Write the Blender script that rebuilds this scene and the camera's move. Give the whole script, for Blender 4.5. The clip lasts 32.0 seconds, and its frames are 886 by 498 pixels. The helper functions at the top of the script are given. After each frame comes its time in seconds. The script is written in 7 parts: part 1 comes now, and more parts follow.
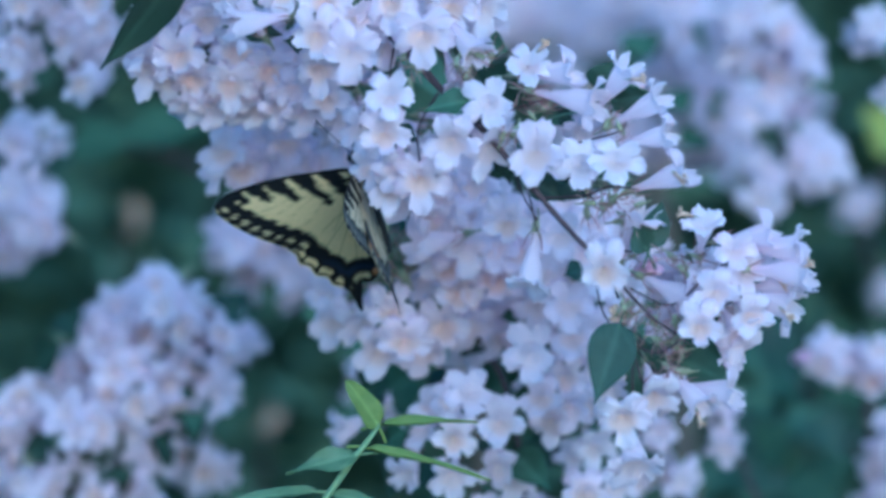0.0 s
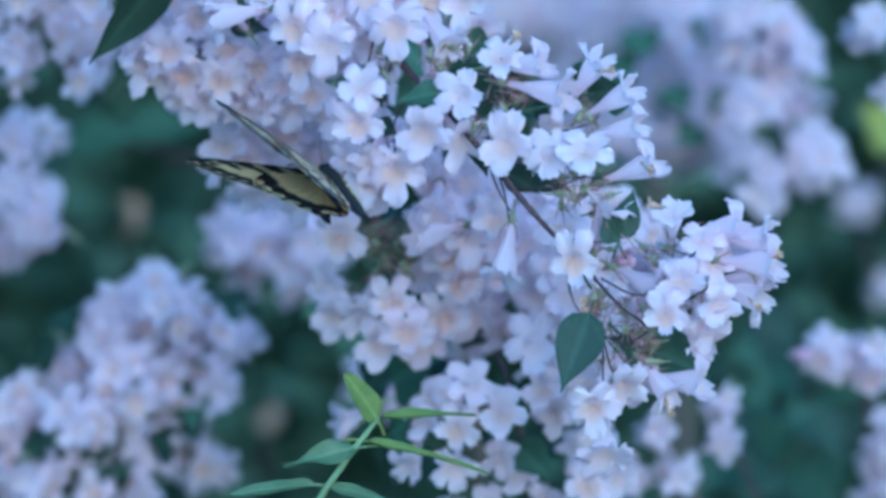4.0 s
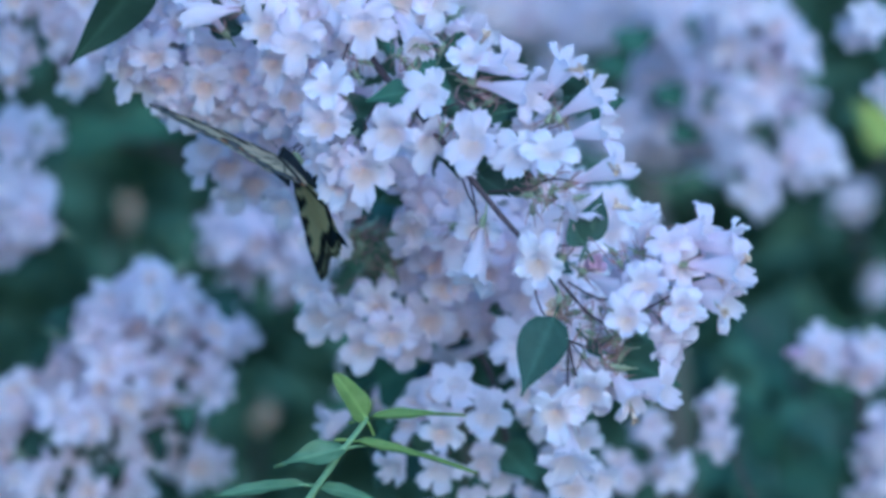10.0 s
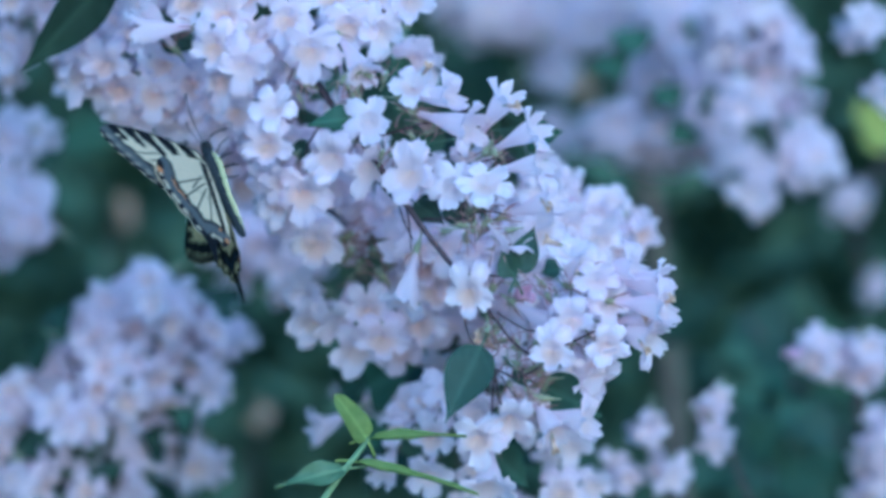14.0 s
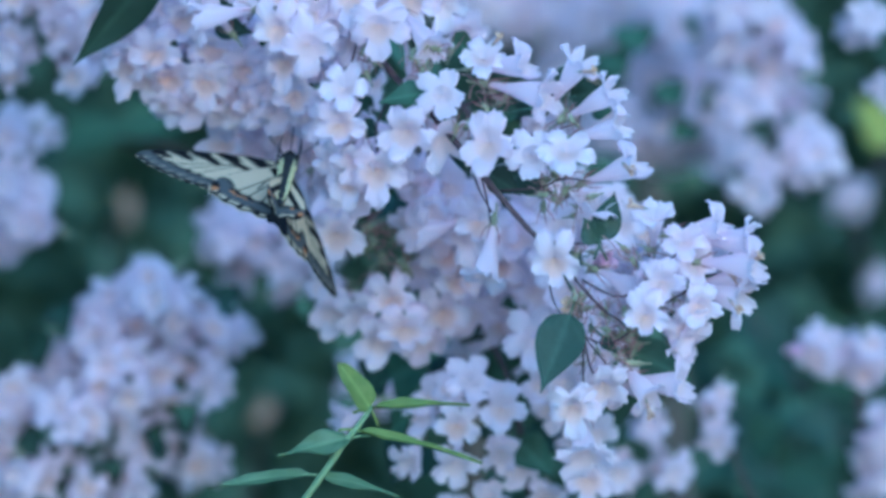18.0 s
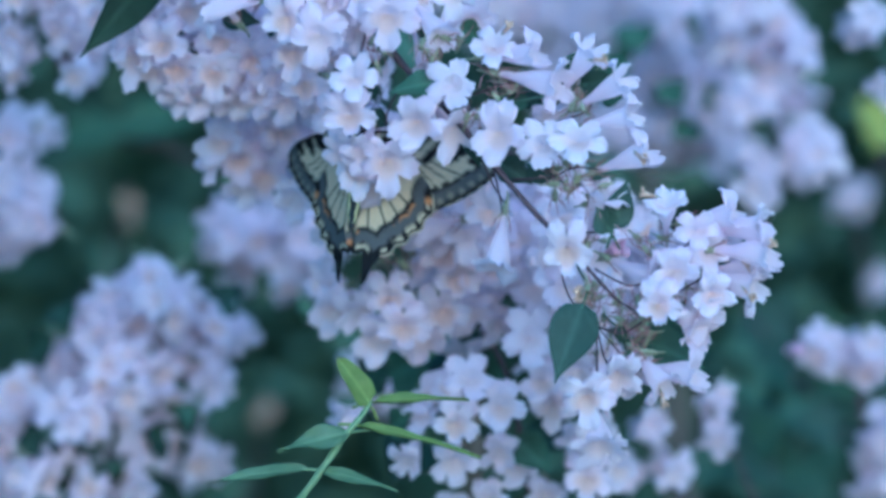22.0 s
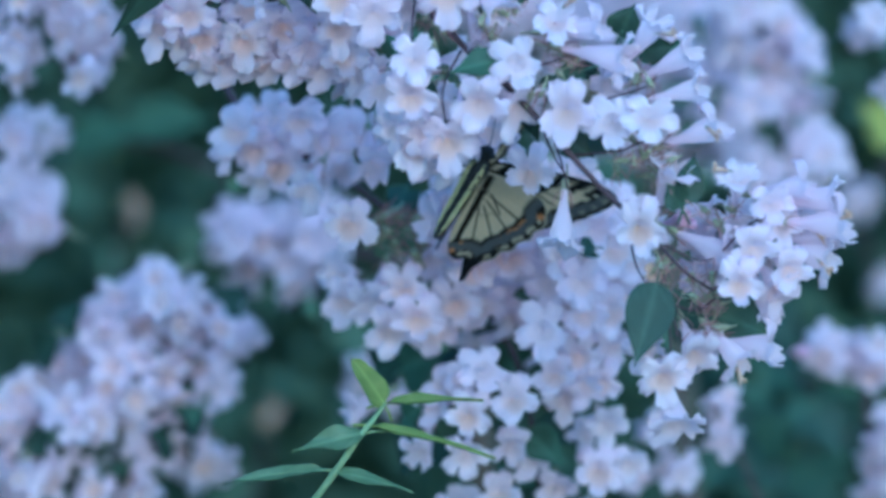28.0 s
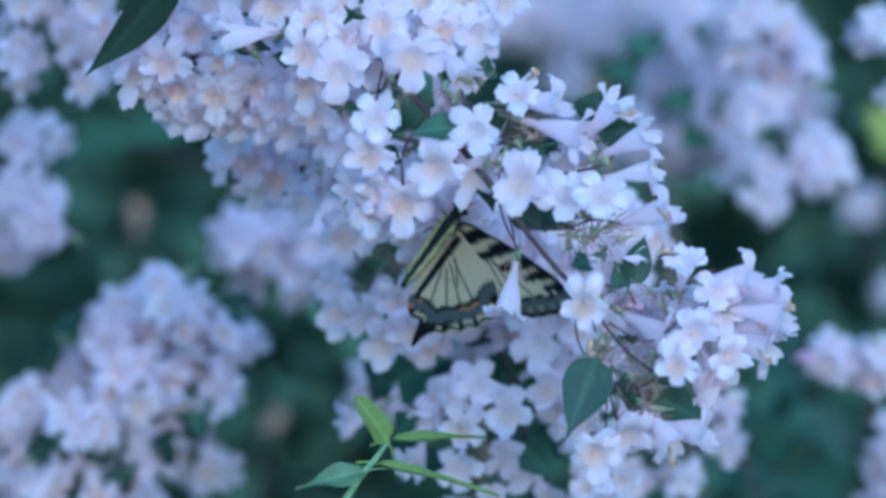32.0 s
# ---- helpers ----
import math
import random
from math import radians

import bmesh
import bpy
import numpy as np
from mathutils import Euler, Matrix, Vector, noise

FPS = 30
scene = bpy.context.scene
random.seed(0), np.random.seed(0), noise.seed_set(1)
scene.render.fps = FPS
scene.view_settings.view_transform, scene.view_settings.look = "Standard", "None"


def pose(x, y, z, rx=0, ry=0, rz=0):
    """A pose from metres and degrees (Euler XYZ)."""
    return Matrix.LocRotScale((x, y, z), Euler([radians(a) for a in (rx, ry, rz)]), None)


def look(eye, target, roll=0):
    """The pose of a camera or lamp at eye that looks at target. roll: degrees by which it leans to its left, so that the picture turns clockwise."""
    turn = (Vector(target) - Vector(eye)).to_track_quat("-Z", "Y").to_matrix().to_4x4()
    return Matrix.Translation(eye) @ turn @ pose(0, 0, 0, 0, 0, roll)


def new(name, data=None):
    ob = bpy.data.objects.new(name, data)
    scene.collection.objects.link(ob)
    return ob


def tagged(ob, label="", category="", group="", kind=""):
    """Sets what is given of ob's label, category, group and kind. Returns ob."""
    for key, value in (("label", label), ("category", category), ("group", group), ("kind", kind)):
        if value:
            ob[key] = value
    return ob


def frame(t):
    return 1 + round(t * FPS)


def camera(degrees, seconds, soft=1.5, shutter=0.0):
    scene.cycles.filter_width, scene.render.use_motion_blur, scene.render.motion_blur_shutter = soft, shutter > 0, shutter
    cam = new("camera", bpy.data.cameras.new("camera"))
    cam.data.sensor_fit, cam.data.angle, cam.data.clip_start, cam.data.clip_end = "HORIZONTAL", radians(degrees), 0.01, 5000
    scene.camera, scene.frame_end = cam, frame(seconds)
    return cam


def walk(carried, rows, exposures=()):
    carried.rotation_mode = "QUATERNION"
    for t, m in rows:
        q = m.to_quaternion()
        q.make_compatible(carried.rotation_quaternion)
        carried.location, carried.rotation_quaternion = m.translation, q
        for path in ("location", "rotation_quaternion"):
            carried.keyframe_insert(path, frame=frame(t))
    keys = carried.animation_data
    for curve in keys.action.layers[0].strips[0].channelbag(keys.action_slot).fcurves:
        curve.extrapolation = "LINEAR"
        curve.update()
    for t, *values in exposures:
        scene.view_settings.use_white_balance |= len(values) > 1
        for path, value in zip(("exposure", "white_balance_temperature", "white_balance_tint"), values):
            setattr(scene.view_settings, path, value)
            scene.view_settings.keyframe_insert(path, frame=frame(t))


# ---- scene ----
# World: the picture plane of the subject is y = 0, the camera stands 1.5 m in front of it, 1.2 m over the ground.
EYE_HEIGHT = 1.2
MM = 0.001

cam = camera(10.0, 32.0, soft=3.4, shutter=0.4)
cam.data.dof.use_dof = True
cam.data.dof.focus_distance = 1.495
cam.data.dof.aperture_fstop = 8
walk(cam, [
    (0, pose(0, -1.5, EYE_HEIGHT, 90.0000, 0, 0.0000)),
    (0.5, pose(0, -1.5, EYE_HEIGHT, 89.9997, 0, 0.0051)),
    (1, pose(0, -1.5, EYE_HEIGHT, 89.9805, 0, 0.0000)),
    (1.5, pose(0, -1.5, EYE_HEIGHT, 89.9805, 0, 0.0000)),
    (2, pose(0, -1.5, EYE_HEIGHT, 89.9853, 0, 0.0051)),
    (2.5, pose(0, -1.5, EYE_HEIGHT, 89.9754, 0, 0.0003)),
    (3, pose(0, -1.5, EYE_HEIGHT, 89.9754, 0, -0.0048)),
    (3.5, pose(0, -1.5, EYE_HEIGHT, 89.9706, 0, -0.0096)),
    (5.5, pose(0, -1.5, EYE_HEIGHT, 89.9607, 0, -0.0243)),
    (6, pose(0, -1.5, EYE_HEIGHT, 89.9607, 0, -0.0243)),
    (6.5, pose(0, -1.5, EYE_HEIGHT, 89.9607, 0, -0.0243)),
    (7, pose(0, -1.5, EYE_HEIGHT, 89.9607, 0, -0.0243)),
    (7.5, pose(0, -1.5, EYE_HEIGHT, 89.9559, 0, -0.0393)),
    (8, pose(0, -1.5, EYE_HEIGHT, 89.9559, 0, -0.0393)),
    (8.5, pose(0, -1.5, EYE_HEIGHT, 89.9559, 0, -0.0441)),
    (9, pose(0, -1.5, EYE_HEIGHT, 89.9511, 0, -0.0585)),
    (9.5, pose(0, -1.5, EYE_HEIGHT, 89.9511, 0, -0.0636)),
    (10, pose(0, -1.5, EYE_HEIGHT, 89.9412, 0, -0.0783)),
    (10.5, pose(0, -1.5, EYE_HEIGHT, 89.9364, 0, -0.0831)),
    (11, pose(0, -1.5, EYE_HEIGHT, 89.9316, 0, -0.0831)),
    (11.5, pose(0, -1.5, EYE_HEIGHT, 89.9364, 0, -0.0978)),
    (12, pose(0, -1.5, EYE_HEIGHT, 89.9508, 0, -0.1077)),
    (12.5, pose(0, -1.5, EYE_HEIGHT, 89.9559, 0, -0.1026)),
    (13, pose(0, -1.5, EYE_HEIGHT, 89.9559, 0, -0.1074)),
    (13.5, pose(0, -1.5, EYE_HEIGHT, 89.9610, 0, -0.1074)),
    (14, pose(0, -1.5, EYE_HEIGHT, 89.9508, 0, -0.1074)),
    (14.5, pose(0, -1.5, EYE_HEIGHT, 89.9460, 0, -0.0879)),
    (16.5, pose(0, -1.5, EYE_HEIGHT, 89.9313, 0, -0.0588)),
    (17, pose(0, -1.5, EYE_HEIGHT, 89.9217, 0, -0.0831)),
    (17.5, pose(0, -1.5, EYE_HEIGHT, 89.9361, 0, -0.0783)),
    (18, pose(0, -1.5, EYE_HEIGHT, 89.9169, 0, -0.0879)),
    (18.5, pose(0, -1.5, EYE_HEIGHT, 89.9121, 0, -0.1026)),
    (19, pose(0, -1.5, EYE_HEIGHT, 89.9169, 0, -0.0831)),
    (19.5, pose(0, -1.5, EYE_HEIGHT, 89.9169, 0, -0.0879)),
    (20, pose(0, -1.5, EYE_HEIGHT, 89.9169, 0, -0.0831)),
    (20.5, pose(0, -1.5, EYE_HEIGHT, 89.9217, 0, -0.0831)),
    (21, pose(0, -1.5, EYE_HEIGHT, 89.9217, 0, -0.0831)),
    (21.5, pose(0, -1.5, EYE_HEIGHT, 89.9217, 0, -0.0735)),
    (22, pose(0, -1.5, EYE_HEIGHT, 89.9118, 0, -0.0735)),
    (22.5, pose(0, -1.5, EYE_HEIGHT, 89.9166, 0, -0.0735)),
    (23, pose(0, -1.5, EYE_HEIGHT, 89.9268, 0, -0.0687)),
    (23.5, pose(0, -1.5, EYE_HEIGHT, 89.9364, 0, -0.0636)),
    (24, pose(0, -1.5, EYE_HEIGHT, 89.9316, 0, -0.0489)),
    (24.5, pose(0, -1.5, EYE_HEIGHT, 89.9364, 0, -0.0441)),
    (25, pose(0, -1.5, EYE_HEIGHT, 89.9364, 0, -0.0441)),
    (25.5, pose(0, -1.5, EYE_HEIGHT, 89.9460, 0, -0.0393)),
    (27.5, pose(0, -1.5, EYE_HEIGHT, 89.9511, 0, -0.0096)),
    (28, pose(0, -1.5, EYE_HEIGHT, 89.9316, 0, -0.0096)),
    (28.5, pose(0, -1.5, EYE_HEIGHT, 89.9118, 0, -0.0147)),
    (29, pose(0, -1.5, EYE_HEIGHT, 89.9019, 0, -0.0147)),
    (29.5, pose(0, -1.5, EYE_HEIGHT, 89.8923, 0, -0.0195)),
    (30, pose(0, -1.5, EYE_HEIGHT, 89.9070, 0, 0.0099)),
    (30.5, pose(0, -1.5, EYE_HEIGHT, 89.9316, 0, 0.0198)),
    (31, pose(0, -1.5, EYE_HEIGHT, 89.9412, 0, 0.0150)),
    (31.5, pose(0, -1.5, EYE_HEIGHT, 89.9853, 0, 0.0441)),
    (32, pose(0, -1.5, EYE_HEIGHT, 90.0000, 0, 0.0294)),
], exposures=[(0.0, 0.765, 3580, -8), (32.0, 0.765, 3580, -8)])

# ---- light: open shade under a clear sky, soft sun from above and in front ----
SUN_ELEVATION, SUN_AZIMUTH = radians(12), radians(163)
world = bpy.data.worlds.new("sky")
scene.world = world
world.use_nodes = True
wn = world.node_tree
sky = wn.nodes.new("ShaderNodeTexSky")
sky.sky_type = "NISHITA"
sky.sun_disc = False
sky.sun_elevation, sky.sun_rotation = SUN_ELEVATION, SUN_AZIMUTH
back = wn.nodes["Background"]
back.inputs[1].default_value = 0.17
wn.links.new(sky.outputs[0], back.inputs[0])
sun = new("sun", bpy.data.lights.new("sun", "SUN"))
sun.data.energy, sun.data.angle, sun.data.color = 1.10, radians(110), (1.0, 0.97, 0.94)
# the azimuth is counted from +y towards +x
to_sun = Vector((math.sin(SUN_AZIMUTH) * math.cos(SUN_ELEVATION), math.cos(SUN_AZIMUTH) * math.cos(SUN_ELEVATION), math.sin(SUN_ELEVATION)))
sun.matrix_world = look(to_sun * 20, (0, 0, 0))


# ---- materials ----
class Mat:
    """A node material with a few shorthands."""

    def __init__(self, name):
        self.m = bpy.data.materials.new(name)
        self.m.use_nodes = True
        self.t = self.m.node_tree
        self.p = self.t.nodes["Principled BSDF"]

    def node(self, kind, **values):
        n = self.t.nodes.new(kind)
        for k, v in values.items():
            n.inputs[k.replace("_", " ")].default_value = v
        return n

    def link(self, a, b):
        self.t.links.new(a, b)

    def noise(self, scale, detail=3.0, rough=0.5):
        n = self.node("ShaderNodeTexNoise", Scale=scale, Detail=detail, Roughness=rough)
        c = self.node("ShaderNodeTexCoord")
        self.link(c.outputs["Object"], n.inputs["Vector"])
        return n.outputs["Fac"]

    def ramp(self, source, *stops):
        r = self.node("ShaderNodeValToRGB")
        e = r.color_ramp.elements
        while len(e) < len(stops):
            e.new(0.5)
        for slot, (at, col) in zip(e, stops):
            slot.position, slot.color = at, (*col, 1)
        self.link(source, r.inputs[0])
        return r.outputs[0]

    def mix(self, kind, factor, a, b):
        n = self.node("ShaderNodeMix")
        n.data_type, n.blend_type = "RGBA", kind
        for slot, v in ((n.inputs[0], factor), (n.inputs[6], a), (n.inputs[7], b)):
            if isinstance(v, (int, float)):
                slot.default_value = v
            elif isinstance(v, tuple):
                slot.default_value = (*v, 1)
            else:
                self.link(v, slot)
        return n.outputs[2]

    def bump(self, source, strength, distance):
        b = self.node("ShaderNodeBump", Strength=strength, Distance=distance)
        self.link(source, b.inputs["Height"])
        self.link(b.outputs[0], self.p.inputs["Normal"])
        return b.outputs[0]

    def thin(self, colour, share):
        """Lets part of the light through, as petals and leaves do."""
        tr = self.node("ShaderNodeBsdfTranslucent")
        self.link(colour, tr.inputs["Color"])
        mx = self.node("ShaderNodeMixShader", Fac=share)
        self.link(self.p.outputs[0], mx.inputs[1])
        self.link(tr.outputs[0], mx.inputs[2])
        self.link(mx.outputs[0], self.t.nodes["Material Output"].inputs["Surface"])


def petal_material():
    k = Mat("petal")
    a = k.node("ShaderNodeAttribute")
    a.attribute_name = "stain"
    sep = k.node("ShaderNodeSeparateColor")
    k.link(a.outputs["Color"], sep.inputs[0])
    info = k.node("ShaderNodeObjectInfo")
    fine = k.noise(900.0, 4.0)
    wide = k.noise(160.0, 2.0)
    white = k.ramp(info.outputs["Random"], (0.0, (0.96, 0.84, 0.91)), (0.5, (0.97, 0.87, 0.93)), (1.0, (0.98, 0.91, 0.95)))
    pink = k.mix("MIX", sep.outputs[2], white, (0.93, 0.70, 0.83))
    streak = k.ramp(wide, (0.3, (0.97, 0.96, 0.97)), (0.75, (1.0, 1.0, 1.0)))
    col = k.mix("MULTIPLY", 0.8, pink, streak)
    col = k.mix("MIX", sep.outputs[0], col, (0.94, 0.60, 0.38))
    k.link(col, k.p.inputs["Base Color"])
    k.p.inputs["Roughness"].default_value = 0.62
    k.p.inputs["Specular IOR Level"].default_value = 0.25
    k.bump(fine, 0.25, 0.0006)
    k.thin(k.mix("MIX", 0.75, col, (0.99, 0.955, 0.97)), 0.70)
    return k.m


def withered_material(name, low, middle, high):
    k = Mat(name)
    n = k.noise(420.0, 5.0)
    col = k.ramp(n, (0.25, low), (0.55, middle), (0.8, high))
    k.link(col, k.p.inputs["Base Color"])
    k.p.inputs["Roughness"].default_value = 0.8
    k.bump(n, 0.4, 0.001)
    k.thin(col, 0.3)
    return k.m


def leaf_material(name, dark, light, share, rough=0.45):
    k = Mat(name)
    a = k.node("ShaderNodeAttribute")
    a.attribute_name = "stain"
    sep = k.node("ShaderNodeSeparateColor")
    k.link(a.outputs["Color"], sep.inputs[0])
    info = k.node("ShaderNodeObjectInfo")
    geo = k.node("ShaderNodeNewGeometry")
    both = k.node("ShaderNodeMath")
    both.operation = "ADD"
    k.link(info.outputs["Random"], both.inputs[0])
    k.link(geo.outputs["Random Per Island"], both.inputs[1])
    half = k.node("ShaderNodeMath")
    half.operation = "MULTIPLY"
    half.inputs[1].default_value = 0.5
    k.link(both.outputs[0], half.inputs[0])
    mottled = k.noise(220.0, 4.0)
    base = k.ramp(half.outputs[0], (0.0, dark), (1.0, light))
    spot = k.ramp(mottled, (0.3, (0.78, 0.82, 0.78)), (0.7, (1.0, 1.0, 1.0)))
    col = k.mix("MULTIPLY", 1.0, base, spot)
    rib = tuple(min(1.0, c * 1.9 + 0.02) for c in light)
    col = k.mix("MIX", sep.outputs[1], col, rib)
    k.link(col, k.p.inputs["Base Color"])
    k.p.inputs["Roughness"].default_value = rough
    k.p.inputs["Specular IOR Level"].default_value = 0.3
    k.bump(mottled, 0.35, 0.0012)
    k.thin(col, share)
    return k.m


def bark_material(name, dark, light):
    k = Mat(name)
    n = k.noise(500.0, 5.0)
    w = k.noise(60.0, 2.0)
    col = k.mix("MIX", w, k.ramp(n, (0.3, dark), (0.7, light)), dark)
    k.link(col, k.p.inputs["Base Color"])
    k.p.inputs["Roughness"].default_value = 0.8
    k.bump(n, 0.5, 0.001)
    return k.m


def calyx_material():
    k = Mat("green calyx with red sepals")
    a = k.node("ShaderNodeAttribute")
    a.attribute_name = "stain"
    sep = k.node("ShaderNodeSeparateColor")
    k.link(a.outputs["Color"], sep.inputs[0])
    n = k.noise(600.0, 4.0)
    green = k.ramp(n, (0.3, (0.33, 0.36, 0.21)), (0.7, (0.44, 0.46, 0.30)))
    red = k.ramp(n, (0.3, (0.34, 0.15, 0.17)), (0.7, (0.48, 0.26, 0.25)))
    col = k.mix("MIX", sep.outputs[0], green, red)
    k.link(col, k.p.inputs["Base Color"])
    k.p.inputs["Roughness"].default_value = 0.7
    k.bump(n, 0.3, 0.0006)
    k.thin(col, 0.25)
    return k.m


def wing_material():
    k = Mat("wing scales")
    a = k.node("ShaderNodeAttribute")
    a.attribute_name = "scales"
    n = k.noise(1500.0, 3.0)
    col = k.mix("MULTIPLY", 0.5, a.outputs["Color"], k.ramp(n, (0.3, (0.72, 0.72, 0.72)), (0.7, (1.0, 1.0, 1.0))))
    k.link(col, k.p.inputs["Base Color"])
    k.p.inputs["Roughness"].default_value = 0.7
    k.p.inputs["Specular IOR Level"].default_value = 0.2
    k.bump(n, 0.2, 0.0003)
    k.thin(col, 0.45)
    return k.m


def ground_material():
    k = Mat("garden soil and grass")
    n = k.noise(9.0, 6.0)
    w = k.noise(0.6, 3.0)
    col = k.mix("MIX", w, k.ramp(n, (0.3, (0.07, 0.11, 0.04)), (0.7, (0.15, 0.20, 0.07))), (0.13, 0.11, 0.08))
    k.link(col, k.p.inputs["Base Color"])
    k.p.inputs["Roughness"].default_value = 0.95
    k.bump(n, 0.8, 0.02)
    return k.m


PETAL = petal_material()
WITHERED = withered_material("withered petal", (0.50, 0.32, 0.20), (0.74, 0.55, 0.40), (0.85, 0.73, 0.62))
ROSE = withered_material("magenta bud", (0.80, 0.50, 0.68), (0.84, 0.58, 0.73), (0.88, 0.66, 0.78))
# two tones of one leaf: BRIGHT_LEAF carries the sky's light in its colour
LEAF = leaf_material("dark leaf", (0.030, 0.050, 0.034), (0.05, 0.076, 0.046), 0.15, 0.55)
BRIGHT_LEAF = leaf_material("leaf in sunlit tint", (0.08, 0.128, 0.075), (0.105, 0.16, 0.095), 0.3, 0.5)
FRESH = leaf_material("fresh leaf", (0.13, 0.185, 0.095), (0.20, 0.25, 0.12), 0.3, 0.42)
LIME = leaf_material("lime leaf", (0.20, 0.25, 0.06), (0.25, 0.29, 0.07), 0.35, 0.5)
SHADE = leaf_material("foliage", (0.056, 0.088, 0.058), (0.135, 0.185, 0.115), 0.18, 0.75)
BARK = bark_material("red-brown twig", (0.05, 0.03, 0.038), (0.11, 0.065, 0.065))
CANE = bark_material("grey-brown cane", (0.12, 0.09, 0.07), (0.25, 0.20, 0.16))
CALYX = bark_material("reddish calyx", (0.36, 0.16, 0.20), (0.38, 0.40, 0.24))
OVARY = calyx_material()
STALK = bark_material("green stalk", (0.20, 0.26, 0.12), (0.30, 0.36, 0.18))
GOLDEN = leaf_material("yellow-green leaf", (0.36, 0.36, 0.07), (0.45, 0.45, 0.10), 0.3, 0.6)
WING = wing_material()
FUR = bark_material("black fur", (0.008, 0.008, 0.01), (0.03, 0.03, 0.032))
CREAM = bark_material("cream fur", (0.42, 0.38, 0.18), (0.62, 0.56, 0.30))


# ---- building blocks ----
def at(x, y, z):
    """A place from millimetres: right of, behind and above the middle of the picture plane."""
    return Vector((x * MM, y * MM, EYE_HEIGHT + z * MM))


def thing(name, label, category, place=(0, 0, 0), group="", kind=""):
    ob = new(name)
    ob.empty_display_size = 0.01
    ob.location = place
    return tagged(ob, label, category, group, kind)


def mesh_of(name, verts, faces, material, stain=None, layer="stain", smooth=True):
    me = bpy.data.meshes.new(name)
    me.from_pydata([tuple(v) for v in verts], [], faces)
    if stain is not None:
        lay = me.color_attributes.new(layer, "FLOAT_COLOR", "POINT")
        lay.data.foreach_set("color", np.asarray(stain, dtype=np.float32).ravel())
    me.materials.append(material)
    if smooth:
        me.polygons.foreach_set("use_smooth", [True] * len(me.polygons))
    me.update()
    return me


def piece(name, me, parent, m, label=""):
    """A mesh as one part, at a pose in its parent's space."""
    ob = new(name, me)
    ob.parent = parent
    ob.matrix_basis = m
    return tagged(ob, label)


def tube(points, radii, sides=7):
    """Vertices and faces of a tube through points, closed at both ends."""
    pts = [Vector(p) for p in points]
    # a smooth line through the points
    line, rad = [], []
    for i in range(len(pts) - 1):
        p0, p1, p2, p3 = pts[max(i - 1, 0)], pts[i], pts[i + 1], pts[min(i + 2, len(pts) - 1)]
        for k in range(4):
            s = k / 4
            line.append(0.5 * (2 * p1 + (p2 - p0) * s + (2 * p0 - 5 * p1 + 4 * p2 - p3) * s * s + (3 * p1 - p0 - 3 * p2 + p3) * s ** 3))
            rad.append(radii[i] * (1 - s) + radii[i + 1] * s)
    line.append(pts[-1])
    rad.append(radii[-1])
    verts, faces = [], []
    side = Vector((0.31, -0.87, 0.37))
    for i, p in enumerate(line):
        d = (line[min(i + 1, len(line) - 1)] - line[max(i - 1, 0)]).normalized()
        u = d.cross(side).normalized()
        w = d.cross(u)
        for k in range(sides):
            a = 2 * math.pi * k / sides
            verts.append(p + (u * math.cos(a) + w * math.sin(a)) * rad[i] * (1 + 0.12 * math.sin(3 * i + 2 * k)))
    for i in range(len(line) - 1):
        for k in range(sides):
            a, b = i * sides + k, i * sides + (k + 1) % sides
            faces.append((a, b, b + sides, a + sides))
    faces.append(tuple(range(sides))[::-1])
    faces.append(tuple(range((len(line) - 1) * sides, len(line) * sides)))
    return verts, faces


def joined(*groups):
    verts, faces = [], []
    for v, f in groups:
        n = len(verts)
        verts += v
        faces += [tuple(i + n for i in q) for q in f]
    return verts, faces


def smooth(x, lo, hi):
    s = min(1.0, max(0.0, (x - lo) / (hi - lo)))
    return s * s * (3 - 2 * s)


